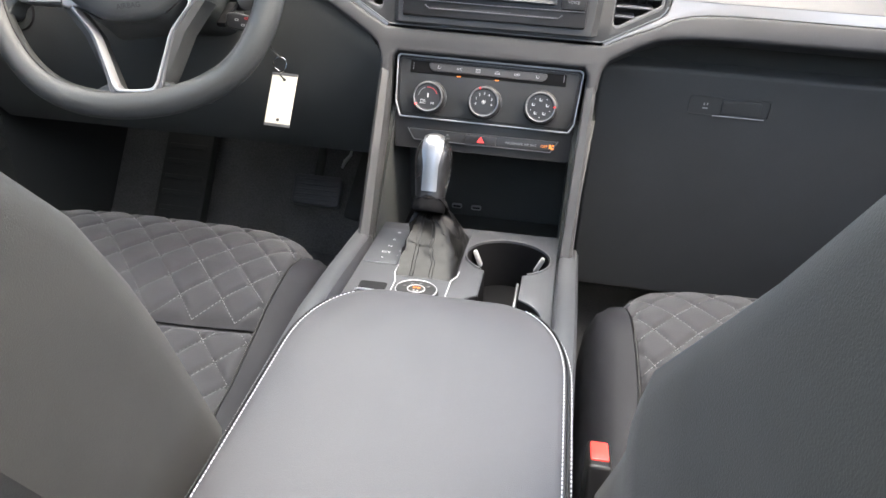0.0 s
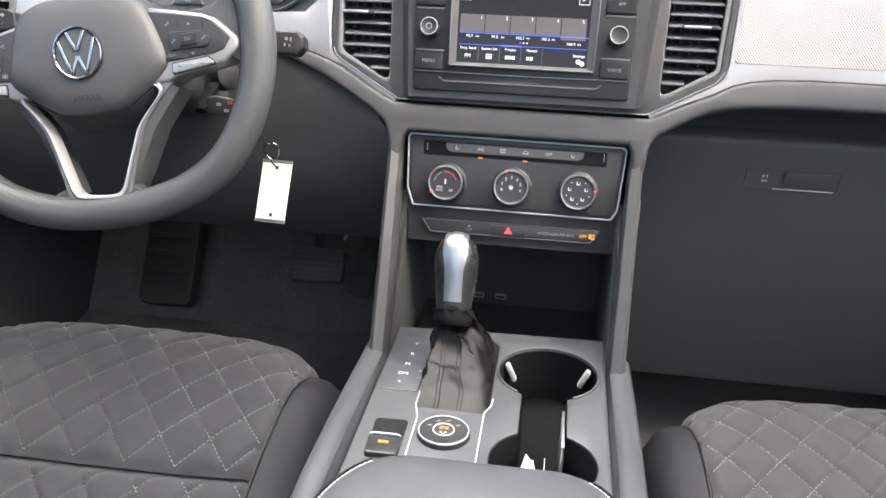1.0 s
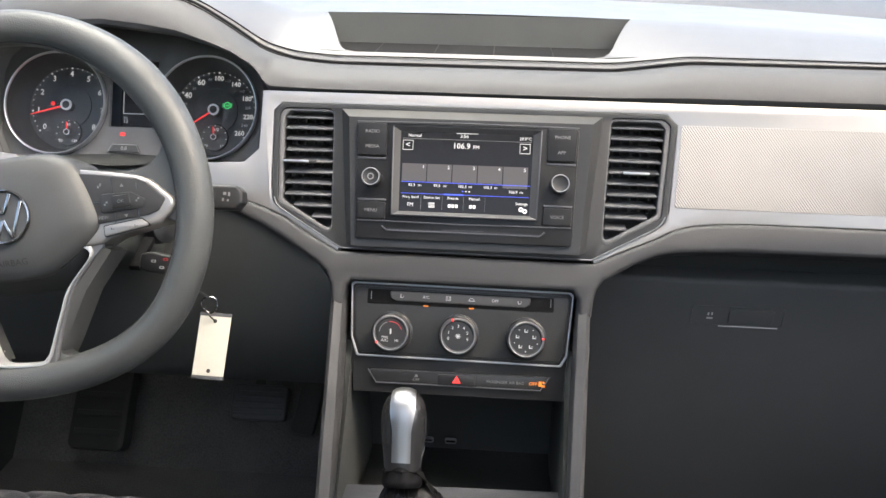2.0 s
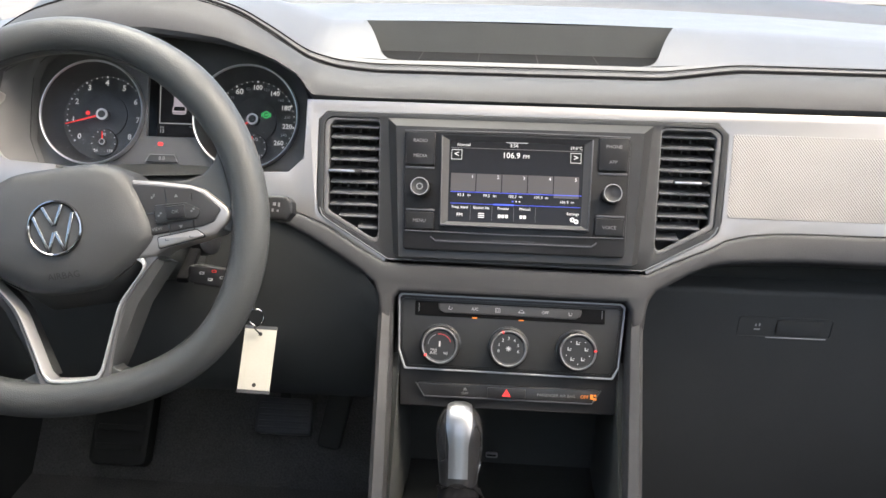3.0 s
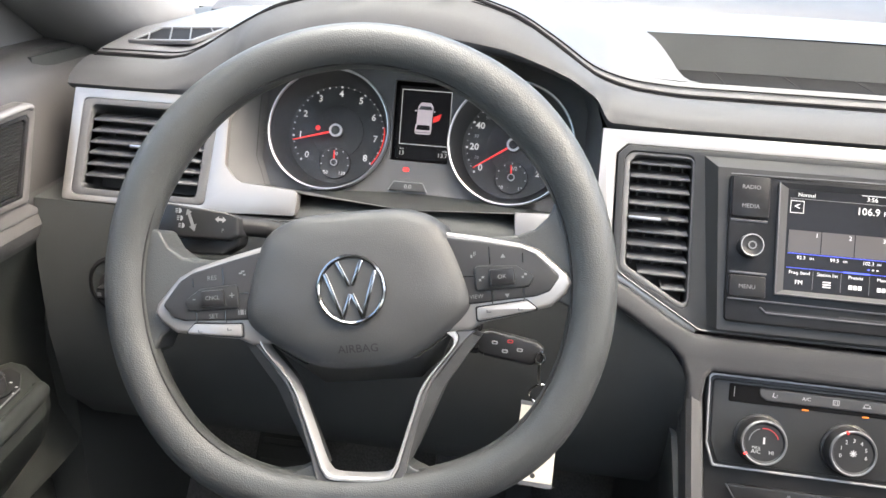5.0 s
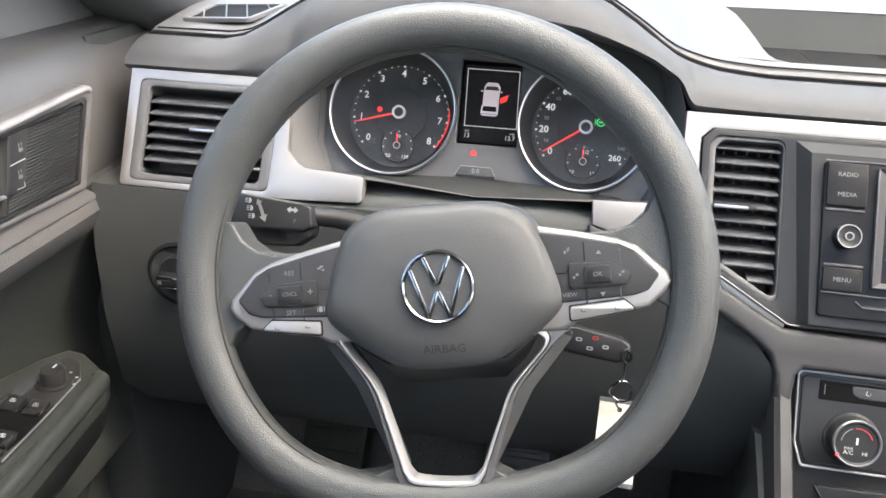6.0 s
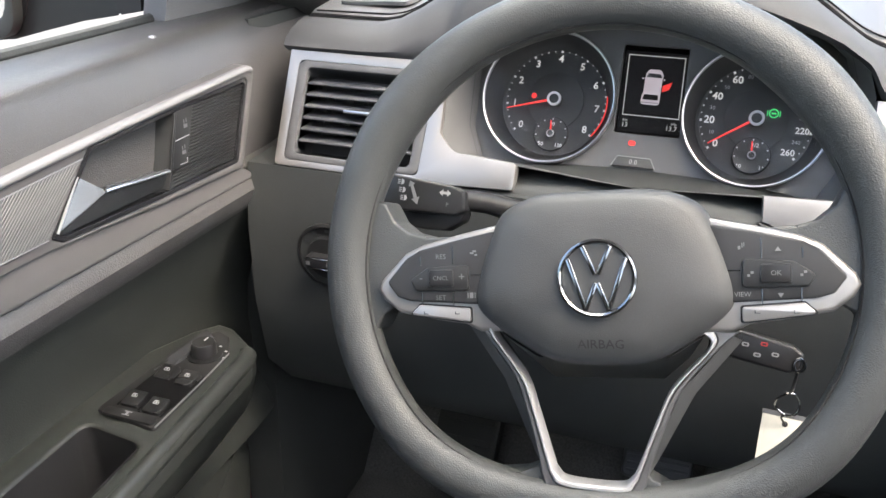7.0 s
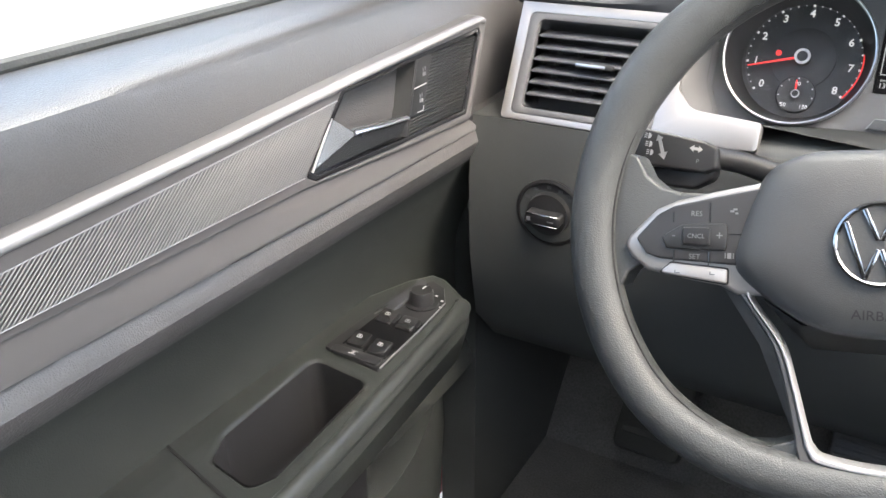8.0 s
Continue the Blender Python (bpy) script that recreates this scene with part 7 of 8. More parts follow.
# ---- seats ----
def build_seat(name, cx, dy, dz, inner, group_label, recline=0.0, back_dy=0.0, bend=0.0, bulge=0.0, shift=0.0):
    """A front seat. inner: +1 if the console lies on its +x side, else -1."""
    seat = thing(name, (cx, 0.6 + dy, 0.0), group_label, "car seat", "front seats")

    def height(u, y):
        z = float(np.interp(y, [0.36, 0.50, 0.62, 0.70, 0.74, 0.79, 0.83, 0.865, 0.895, 0.918, 0.932, 0.940], [0.255, 0.262, 0.272, 0.288, 0.304, 0.3135, 0.3165, 0.3150, 0.3075, 0.292, 0.272, 0.243]))
        return z + 0.008 * (abs(u) / 0.205) ** 3 - (0.016 * (abs(u) / 0.205) ** 4 * min(max((y - 0.82) / 0.1, 0.0), 1.0))

    def front(u):
        return 0.940 - 0.012 * (abs(u) / 0.205) ** 2 - 0.046 * (abs(u) / 0.205) ** 6

    def edge_at(y):
        """Half the width of the quilted field, which narrows towards the rear."""
        return 0.205 - 0.019 * min(max((0.925 - y) / 0.225, 0.0), 1.0)

    def quilt(u, y, label):
        """The two families of diamond lines, whole numbers on a line."""
        u0, y0 = (shift, 0.704) if label == "front_insert" else (shift + 0.0225, 0.680)
        return (u - u0) / 0.0525 + (y - y0) / 0.060, (u - u0) / 0.0525 - (y - y0) / 0.060

    for label, ya, yb, ny in (("front_insert", 0.700, 0.940, 74), ("rear_insert", 0.36, 0.7005, 96)):
        b = bmesh.new()
        nx = 120
        grid = []
        for j in range(ny + 1):
            row = []
            for i in range(nx + 1):
                y = ya + (yb - ya) * j / ny
                half = edge_at(y)
                u = half * (2 * i / nx - 1)
                puff = 0.0
                edge = min(j / ny * (yb - ya), (1 - j / ny) * (yb - ya) if label == "rear_insert" else 1)
                calm = 1 - math.exp(-(edge / 0.007) ** 2)
                for q in quilt(u, y, label):
                    d = abs(q - round(q))
                    puff -= calm * (0.0034 * math.exp(-(d / 0.055) ** 2) + 0.0009 * (1 - 2 * d) ** 2)
                puff -= 0.008 * math.exp(-(edge / 0.007) ** 2)
                puff -= 0.006 * math.exp(-((half - abs(u)) / 0.006) ** 2)
                yy = y if label == "rear_insert" else y - (0.940 - front(u)) * (y - ya) / (yb - ya)
                row.append(b.verts.new((cx + u, yy + dy, height(u, y) + puff + dz + (0.004 if label == "front_insert" else 0.0))))
            grid.append(row)
        for a, c in zip(grid, grid[1:]):
            for i in range(nx):
                b.faces.new((a[i], a[i + 1], c[i + 1], c[i]))
        part(label, b, FABRIC, seat, "quilted dark grey fabric")
        if label == "front_insert":
            joint = [Vector((cx + u, 0.7010 + dy, height(u, 0.700) - 0.0125 + dz)) for u in np.linspace(-0.186, 0.186, 30)]
            part("joint_roll", tube(joint, 0.0050, 8), FABRIC, seat)
        # thread in the quilting
        out, pale = bmesh.new(), bmesh.new()
        for sgn in (1, -1):
            for k in range(-30, 31):
                line = []
                for j in range(ny * 4 + 1):
                    y = ya + 0.004 + (yb - ya - 0.012) * j / (ny * 4)
                    u0, y0 = (shift, 0.704) if label == "front_insert" else (shift + 0.0225, 0.680)
                    u = u0 + 0.0525 * (k - sgn * (y - y0) / 0.060)
                    if abs(u) < edge_at(y) - 0.006 and y < 0.925:
                        yy = y if label == "rear_insert" else y - (0.940 - front(u)) * (y - ya) / (yb - ya)
                        line.append(Vector((cx + u, yy + dy, height(u, y) - 0.0038 + dz + (0.004 if label == "front_insert" else 0.0))))
                if len(line) > 3:
                    lens = 0.0
                    run = [line[0]]
                    on = True
                    for p in line[1:]:
                        run.append(p)
                        lens += (run[-1] - run[-2]).length
                        if lens > (0.0029 if on else 0.0014):
                            if on:
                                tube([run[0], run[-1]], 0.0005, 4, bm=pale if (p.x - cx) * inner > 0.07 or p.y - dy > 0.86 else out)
                            run, lens, on = [p], 0.0, not on
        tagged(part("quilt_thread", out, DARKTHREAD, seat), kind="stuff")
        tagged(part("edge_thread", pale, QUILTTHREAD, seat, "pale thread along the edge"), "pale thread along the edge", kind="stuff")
    # side bolsters and front roll
    for s in (-1, 1):
        rows = []
        for y in list(np.linspace(0.36, 0.90, 20)) + [0.915, 0.922]:
            end = 1.0 if y < 0.90 else (0.85 if y < 0.92 else 0.5)
            t = height(0.205, y) + dz - (0.0 if y < 0.9 else (y - 0.9) * 0.5)
            prof = [(0.203, t - 0.004), (0.209, t + 0.003), (0.222, t + 0.001), (0.236, t - 0.012), (0.246, t - 0.040), (0.250, t - 0.085), (0.250, 0.10 + dz), (0.205, 0.10 + dz)]
            prof = [(x - (0.205 - edge_at(y)) * k, z) for (x, z), k in zip(prof, (1.0, 1.0, 0.7, 0.3, 0.0, 0.0, 0.0, 1.0))]
            yy = y + dy - 0.050 * min(max((y - 0.5) / 0.42, 0.0), 1.0) ** 3
            fall = 0.010 * min(max((y - 0.78) / 0.12, 0.0), 1.0) ** 2
            rows.append([(cx + s * (edge_at(y) + (x - edge_at(y)) * end), yy, z - (fall if k < 6 else 0.0)) for k, (x, z) in enumerate(prof)])
        part("side_bolster", loft(rows), VINYL, seat, "smooth grey vinyl side bolster")
        # black tube fills the seam crease, standing in for the dark line of shade
        crease_shade = [Vector((p[1][0] - s * 0.0030, p[1][1], p[1][2] - 0.0020)) for p in rows]
        part("crease_shade", tube(crease_shade, 0.0012, 6), LEATHER, seat)
    roll = []
    for u in np.linspace(-0.205, 0.205, 24):
        f = front(u) + dy
        roll.append([(cx + u, f - 0.004, 0.268 + dz), (cx + u, f + 0.001, 0.245 + dz), (cx + u, f - 0.006, 0.18 + dz), (cx + u, f - 0.05, 0.12 + dz), (cx + u, f - 0.10, 0.12 + dz), (cx + u, f - 0.06, 0.24 + dz)])
    part("front_roll", loft(roll), VINYL, seat)
    part("base", block(pose(cx, 0.60 + dy, 0.11 + dz), 0.40, 0.50, 0.10, 0.02), BLACK, seat)
    for s in (-1, 1):
        part("slide_rail", block(pose(cx + s * 0.17, 0.62 + dy, 0.03), 0.04, 0.56, 0.06, 0.006), DARK, seat)
    # backrest, reclined
    up = Vector((0, -math.sin(radians(30 + recline)), math.cos(radians(30 + recline))))
    fw = Vector((0, up.z, -up.y))
    root = Vector((cx, 0.485 + dy + back_dy, 0.353 + dz))
    secs = []
    for s, hw, dep, bol in ((-0.16, 0.185, 0.11, 0.02), (-0.10, 0.212, 0.135, 0.035), (-0.05, 0.234, 0.14, 0.04), (0.0, 0.246, 0.145, 0.045), (0.15, 0.248, 0.145, 0.045), (0.22, 0.2453, 0.143, 0.043), (0.30, 0.240, 0.140, 0.040), (0.35, 0.2367, 0.137, 0.038), (0.40, 0.2333, 0.133, 0.036), (0.45, 0.230, 0.130, 0.034), (0.55, 0.218, 0.115, 0.026), (0.62, 0.190, 0.095, 0.016), (0.66, 0.14, 0.06, 0.006), (0.68, 0.06, 0.03, 0.0)):
        hw += bulge * (math.exp(-((s - 0.34) / 0.075) ** 2) - 0.25 * math.exp(-((s - 0.15) / 0.06) ** 2))
        c = root + up * s - fw * (bend * max(s - 0.28, 0.0))
        half = [(0.0, -bol), (0.45, -bol), (0.66, -bol * 0.75), (0.80, -bol * 0.2), (0.90, 0.006), (0.945, 0.008), (0.978, 0.0), (0.995, -0.016), (1.0, -0.035), (1.0, -dep * 0.55), (0.998, -dep * 0.82), (0.985, -dep * 0.95), (0.95, -dep), (0.80, -dep * 1.02), (0.4, -dep * 1.04), (0.0, -dep * 1.05)]
        ring = [(u, w) for u, w in half] + [(-u, w) for u, w in half[-2:0:-1]]
        secs.append([c + Vector((u * hw, 0, 0)) + fw * w for u, w in ring])
    part("backrest", loft(secs), BACKCLOTH, seat, "grey cloth backrest")
    top = root + up * 0.665 + fw * (-0.06 - bend * 0.385)
    part("headrest", loft([[top + up * h + Vector((w * math.copysign(abs(math.cos(a)) ** 0.6, math.cos(a)), 0, 0)) + fw * (d * math.copysign(abs(math.sin(a)) ** 0.6, math.sin(a))) for a in [2 * math.pi * i / 24 for i in range(24)]] for h, w, d in ((0.05, 0.10, 0.03), (0.06, 0.13, 0.045), (0.12, 0.135, 0.05), (0.19, 0.12, 0.045), (0.205, 0.09, 0.03))]), VINYL, seat)
    for s in (-1, 1):
        part("headrest_post", tube([top + Vector((s * 0.06, 0, 0)) - up * 0.02, top + Vector((s * 0.06, 0, 0)) + up * 0.07], 0.006, 10), CHROME, seat)


build_seat("driver_seat", -0.400, 0.0, 0.0, 1, "dark grey quilted driver seat with smooth bolsters", -4.0, -0.010, 0.28)
build_seat("passenger_seat", 0.405, 0.010, -0.022, -1, "dark grey quilted passenger seat with smooth bolsters", 5.5, -0.009, 0.0, 0.018, 0.013)


def build_buckle():
    bk = thing("belt_buckle", (0.152, 0.545, 0.25), "black seat belt buckle with red release button", "seat belt buckle")
    m = pose(0.170, 0.545, 0.272, -14, 0, 0)
    part("casing", block(m, 0.022, 0.050, 0.085, 0.004, 3), BLACK, bk)
    part("release_button", block(m @ Matrix.Translation((0, 0.002, 0.0415)), 0.017, 0.034, 0.006, 0.002), BUCKLE_RED, bk, "red release button")
    part("stalk", tube([(0.158, 0.53, 0.25), (0.16, 0.50, 0.12), (0.165, 0.47, 0.06)], 0.008, 8), BLACK, bk)


build_buckle()


# ---- driver's door ----
DOOR = Matrix(((0, 0, 1, -0.755), (1, 0, 0, 0), (0, 1, 0, 0), (0, 0, 0, 1)))


def build_door():
    door = thing("driver_door", (-0.82, 0.5, 0.05), "closed dark grey driver door with silver trim and armrest", "car door")
    prof = [(-0.868, 0.726), (-0.866, 0.7365), (-0.850, 0.7385), (-0.815, 0.7382), (-0.783, 0.7358), (-0.7765, 0.7320), (-0.7735, 0.7250), (-0.770, 0.700), (-0.768, 0.66), (-0.770, 0.622), (-0.762, 0.6125), (-0.756, 0.606), (-0.7525, 0.597),
            (-0.7560, 0.586), (-0.763, 0.576), (-0.773, 0.563), (-0.785, 0.542), (-0.800, 0.508), (-0.814, 0.475), (-0.823, 0.445), (-0.826, 0.40), (-0.820, 0.33), (-0.800, 0.29), (-0.800, 0.28)]
    rows = []
    for y in list(np.linspace(-0.25, 0.95, 40)) + list(np.linspace(0.97, 1.48, 20)):
        k = min(max((y - 1.05) / 0.1, 0.0), 1.0)
        rows.append([(x - 0.008 * k ** 2 - (0.045 * min(max(y - 0.6, 0.0), 0.45) if i in (4, 5, 6) else 0.0), y, z + (0.018 * (y - 0.70) if i < 5 else 0.009 * (y - 0.70) if i < 7 else 0.0)) for i, (x, z) in enumerate(prof)])
    part("card", loft([r[:15] for r in rows], False, False), DOORSKIN, door, "grained grey upper door card")
    part("lower_card", loft([r[14:] for r in rows], False, False), CARD, door, "dark lower door card")
    part("shell", loft([[(-0.90, -0.25, 0.02), (-0.90, 1.16, 0.02), (-0.90, 1.16, 0.72), (-0.90, -0.25, 0.705)], [(-0.868, -0.25, 0.02), (-0.868, 1.16, 0.02), (-0.868, 1.16, 0.72), (-0.868, -0.25, 0.705)]]), BODY_RED, door)
    part("window_seal", tube([(-0.863, -0.25, 0.7225), (-0.863, 0.4, 0.7343), (-0.863, 1.06, 0.7461)], 0.0052, 8), RUBBER, door)
    low = []
    for y in np.linspace(-0.25, 1.12, 40):
        k = max((y - 0.86) / 0.2, 0.0)
        low.append([(x - 0.05 * k ** 2, y, z) for x, z in ((-0.800, 0.285), (-0.770, 0.270), (-0.762, 0.20), (-0.768, 0.10), (-0.80, 0.03), (-0.86, 0.02))])
    part("map_pocket", loft(low, False, False), CARD, door, "grey map pocket at the door foot")
    # silver trim strip that frames the insert and the handle
    strip = [(-0.20, 0.664), (0.20, 0.672), (0.556, 0.6870), (0.709, 0.6945), (0.86, 0.7040), (1.018, 0.7125), (1.0500, 0.7140), (1.018, 0.6235), (0.90, 0.6290), (0.775, 0.6375), (0.54, 0.6395), (0.20, 0.6370), (-0.20, 0.634)]
    hole = [(0.8265, 0.6970), (0.930, 0.7010), (1.033, 0.7040), (1.0375, 0.6990), (1.0115, 0.6290), (0.90, 0.6325), (0.790, 0.6380), (0.7785, 0.6448)]
    rad = [0, 0, 0, 0, 0, 0, 0.012, 0.005, 0, 0, 0, 0, 0]
    part("silver_trim", plate([rounded(strip[::-1], rad[::-1]), rounded(hole, 0.003)], DOOR, -0.014, 0.002, 0.0022), DOORTRIM, door, "satin taupe-silver trim strip")
    # paler tube along the top: light on the upward-facing edge put into colour
    crest = [(y, z - 0.0022) for y, z in strip[:6]] + [(1.0360, 0.7108), (1.0420, 0.7085)]
    part("lit_ledge", tube([DOOR @ Vector((y, z, 0.0004)) for y, z in crest], 0.0042, 12, flat=0.8), LIT_LEDGE, door, "upper edge of the silver trim, painted pale as if lit")
    ins = [(-0.20, 0.655), (0.20, 0.6600), (0.556, 0.6735), (0.711, 0.6838), (0.8180, 0.6905), (0.7760, 0.6457), (0.686, 0.6455), (0.20, 0.6425), (-0.20, 0.640)]
    part("ribbed_insert", plate([ins[::-1]], DOOR, 0.001, 0.0028, 0.0006), WEAVE_DOOR, door, "fine ribbed silver insert")
    for line in (ins[:5], ins[5:]):
        part("insert_bead", tube([DOOR @ Vector((y, z, 0.0030)) for y, z in line], 0.00045, 6), SILVER, door)
    lower = [(-0.20, 0.6335), (0.20, 0.6365), (0.54, 0.6390), (0.775, 0.6370), (0.90, 0.6285), (1.02, 0.6230), (1.045, 0.606), (0.70, 0.611), (0.20, 0.616), (-0.20, 0.616)]
    part("lower_trim", plate([lower[::-1]], DOOR, -0.016, -0.001, 0.0025), material("satin_grey_paint", (0.13, 0.126, 0.124), 0.42, 0.4, mottle=0.04), door, "darker satin strip below the insert")
    # dark recessed border round handle and grille
    border = [(0.8270, 0.6965), (0.9300, 0.7005), (1.0330, 0.7035), (1.0370, 0.6990), (1.0110, 0.6295), (0.9000, 0.6330), (0.7900, 0.6385), (0.7790, 0.6450)]
    rim = [(0.8300, 0.6930), (0.9300, 0.6970), (1.0290, 0.7000), (1.0320, 0.6970), (1.0080, 0.6330), (0.9000, 0.6365), (0.7930, 0.6420), (0.7850, 0.6460)]
    part("handle_border", plate([rounded(border[::-1], 0.004), rounded(rim, 0.003)], DOOR, -0.010, 0.0012, 0.0010), GLOSS, door, "glossy black border")
    # handle bowl: a smooth hollow behind the lever
    bowl = [(0.8290, 0.6935), (0.9265, 0.6968), (0.9080, 0.6370), (0.7850, 0.6440), (0.8140, 0.6770)]
    inner = [(0.8400, 0.6880), (0.9180, 0.6905), (0.9030, 0.6450), (0.8120, 0.6500), (0.8260, 0.6740)]
    rings = []
    for k in range(6):
        t = k / 5
        rings.append([DOOR @ Vector((a[0] + (b[0] - a[0]) * t, a[1] + (b[1] - a[1]) * t, -0.001 - 0.026 * math.sin(t * math.pi / 2))) for a, b in zip(bowl, inner)])
    part("handle_bowl", loft(rings, True, False), BOWL, door, "smoked handle bowl")
    part("bowl_floor", plate([inner], DOOR, -0.030, -0.0268), BOWL, door)
    # lever: a three-sided root that folds into a flat pull
    tip = [(0.7860, 0.6450, 0.001), (0.8290, 0.6625, 0.008), (0.9020, 0.6545, 0.007), (0.9020, 0.6415, 0.001), (0.7950, 0.6430, 0.000)]
    back = [(y + 0.002, z + 0.001, h - 0.010) for y, z, h in tip]
    lev = part("door_handle", loft([[DOOR @ Vector(p) for p in tip], [DOOR @ Vector(p) for p in back]]), LEVER, door, "smoked chrome door lever", False)
    root = [(0.7845, 0.6465, 0.0015), (0.8135, 0.6790, -0.002), (0.8300, 0.6635, 0.0088)]
    part("lever_root", loft([[DOOR @ Vector(p) for p in root], [DOOR @ Vector((y + 0.001, z - 0.001, h - 0.006)) for y, z, h in root]]), LEVER, lev, "smoked chrome root of the lever", False)
    pull = [DOOR @ Vector(p) for p in ((0.8290, 0.6640, 0.0080), (0.8330, 0.6640, 0.0085), (0.8660, 0.6600, 0.0085), (0.9020, 0.6560, 0.0075))]
    part("bright_edge", tube(pull, 0.0026, 10, flat=0.6), SATIN, lev)
    part("bright_edge", tube([DOOR @ Vector(p) for p in ((0.7850, 0.6470, 0.0025), (0.8130, 0.6785, 0.0005))], 0.0010, 8), SATIN, lev)
    strip2 = part("lock_buttons", plate([rounded([(0.9285, 0.6972), (0.9515, 0.6978), (0.9360, 0.6505), (0.9135, 0.6515)], 0.002)[::-1]], DOOR, -0.006, 0.0012, 0.0008), FRAME, door)
    part("post", plate([[(0.9265, 0.6968), (0.9295, 0.6969), (0.9120, 0.6368), (0.9080, 0.6370)][::-1]], DOOR, -0.006, 0.0016, 0.0006), FRAME, door)
    part("joint", bars(DOOR @ Matrix.Translation((0.9325, 0.6742, 0.0013)) @ Matrix.Rotation(radians(2), 4, "Z"), [(-0.0095, -0.0004, 0.0095, 0.0004)]), LINE, strip2)
    part("joint", bars(DOOR @ Matrix.Translation((0.9285, 0.6530, 0.0013)) @ Matrix.Rotation(radians(-3), 4, "Z"), [(-0.002, -0.0003, 0.0080, 0.0003), (0.0074, 0.0, 0.0080, 0.0040)]), LINE, strip2)
    for y, z in ((0.9385, 0.6850), (0.9330, 0.6640)):
        part("print", bars(DOOR @ Matrix.Translation((y, z, 0.0013)), [(-0.0024, -0.0035, 0.0024, -0.0005), (-0.0020, 0.0, -0.0012, 0.0035), (0.0012, 0.0008, 0.0020, 0.0040)]), MARK_DIM, strip2)
    field = [(0.9530, 0.6972), (1.0285, 0.6995), (1.0310, 0.6965), (1.0070, 0.6335), (0.9120, 0.6380), (0.9145, 0.6500), (0.9370, 0.6490)]
    grille = part("speaker_grille", plate([field[::-1]], DOOR, -0.008, -0.0017), BLACK, door, "ribbed black tweeter grille")
    for k in range(24):
        t = (k + 0.5) / 24
        z = 0.6350 + 0.0635 * t
        y0 = 0.9130 + 0.042 * (z - 0.6365) / 0.0625 if z < 0.651 else 0.9375 + 0.0165 * (z - 0.650) / 0.048
        y1 = 1.0075 + 0.0245 * t - 0.001
        part("rib", block(DOOR @ Matrix.Translation(((y0 + y1) / 2, z, -0.0020)) @ Matrix.Rotation(radians(-1.0), 4, "Z"), y1 - y0, 0.0014, 0.003, 0.0004, 1), FRAME, grille)
    # armrest with switch panel and grip pocket
    top = [(-0.826, 0.20), (-0.826, 0.93), (-0.806, 0.985), (-0.790, 1.008), (-0.772, 1.005), (-0.730, 0.975), (-0.724, 0.955), (-0.713, 0.82), (-0.706, 0.735), (-0.702, 0.62), (-0.702, 0.20)]
    pocket = [(-0.797, 0.822), (-0.738, 0.815), (-0.730, 0.690), (-0.738, 0.672), (-0.780, 0.680), (-0.792, 0.705)]
    TOP = Matrix.Translation((0, 0, 0.456))
    arm = part("armrest", plate([top[::-1], rounded(pocket, 0.010)], TOP, -0.024, 0.0, 0.006, 3), ARMDOOR, door, "dark door armrest with grip pocket")
    roll = spline([(-0.7095, 0.30, 0.4500), (-0.7095, 0.62, 0.4500), (-0.7135, 0.735, 0.4500), (-0.7205, 0.82, 0.4500), (-0.7315, 0.952, 0.4500), (-0.7385, 0.972, 0.4490)], 8)
    part("armrest_roll", tube(roll, 0.0088, 14), ARMDOOR, arm, "rounded front edge")
    under = [[(x + 0.0004, y - 0.0004, 0.4325) for x, y in top], [(-0.826 + (x + 0.826) * 0.93, y - 0.004, 0.400) for x, y in top], [(-0.826 + (x + 0.826) * 0.60, y - 0.02, 0.350) for x, y in top], [(-0.826 + (x + 0.826) * 0.1, y - 0.04, 0.325) for x, y in top]]
    part("armrest_side", loft(under, True, False), ARMDOOR, arm)
    pw = rounded(pocket, 0.010)
    part("pocket_wall", loft([[(x, y, 0.4545) for x, y in pw], [(-0.768 + (x + 0.768) * 0.9, 0.752 + (y - 0.752) * 0.96, 0.270) for x, y in pw]], True, False), BLACK, arm)
    part("pocket_floor", plate([pw], Matrix.Translation((0, 0, 0.270)), -0.003, 0.0), BLACK, arm)
    part("joint", loft([[(-0.822, 0.6740, 0.4568), (-0.822, 0.6765, 0.4568), (-0.703, 0.6455, 0.4568), (-0.703, 0.6430, 0.4568)], [(-0.822, 0.6740, 0.450), (-0.822, 0.6765, 0.450), (-0.703, 0.6455, 0.450), (-0.703, 0.6430, 0.450)]]), BLACK, arm)
    panel_pts = [(-0.800, 0.838), (-0.737, 0.831), (-0.7405, 0.900), (-0.745, 0.955), (-0.762, 0.982), (-0.780, 0.990), (-0.796, 0.960)]
    panel = part("switch_panel", plate([rounded(panel_pts, 0.004)], TOP, -0.002, 0.0032, 0.0014), BLACK, arm, "satin black window switch panel")
    FL = Matrix.Translation((0, 0, 0.4592))
    part("switch_trough", plate([rounded([(-0.7885, 0.866), (-0.7400, 0.861), (-0.7410, 0.894), (-0.7885, 0.898)], 0.003)], FL, -0.003, 0.0004), NECK, panel)
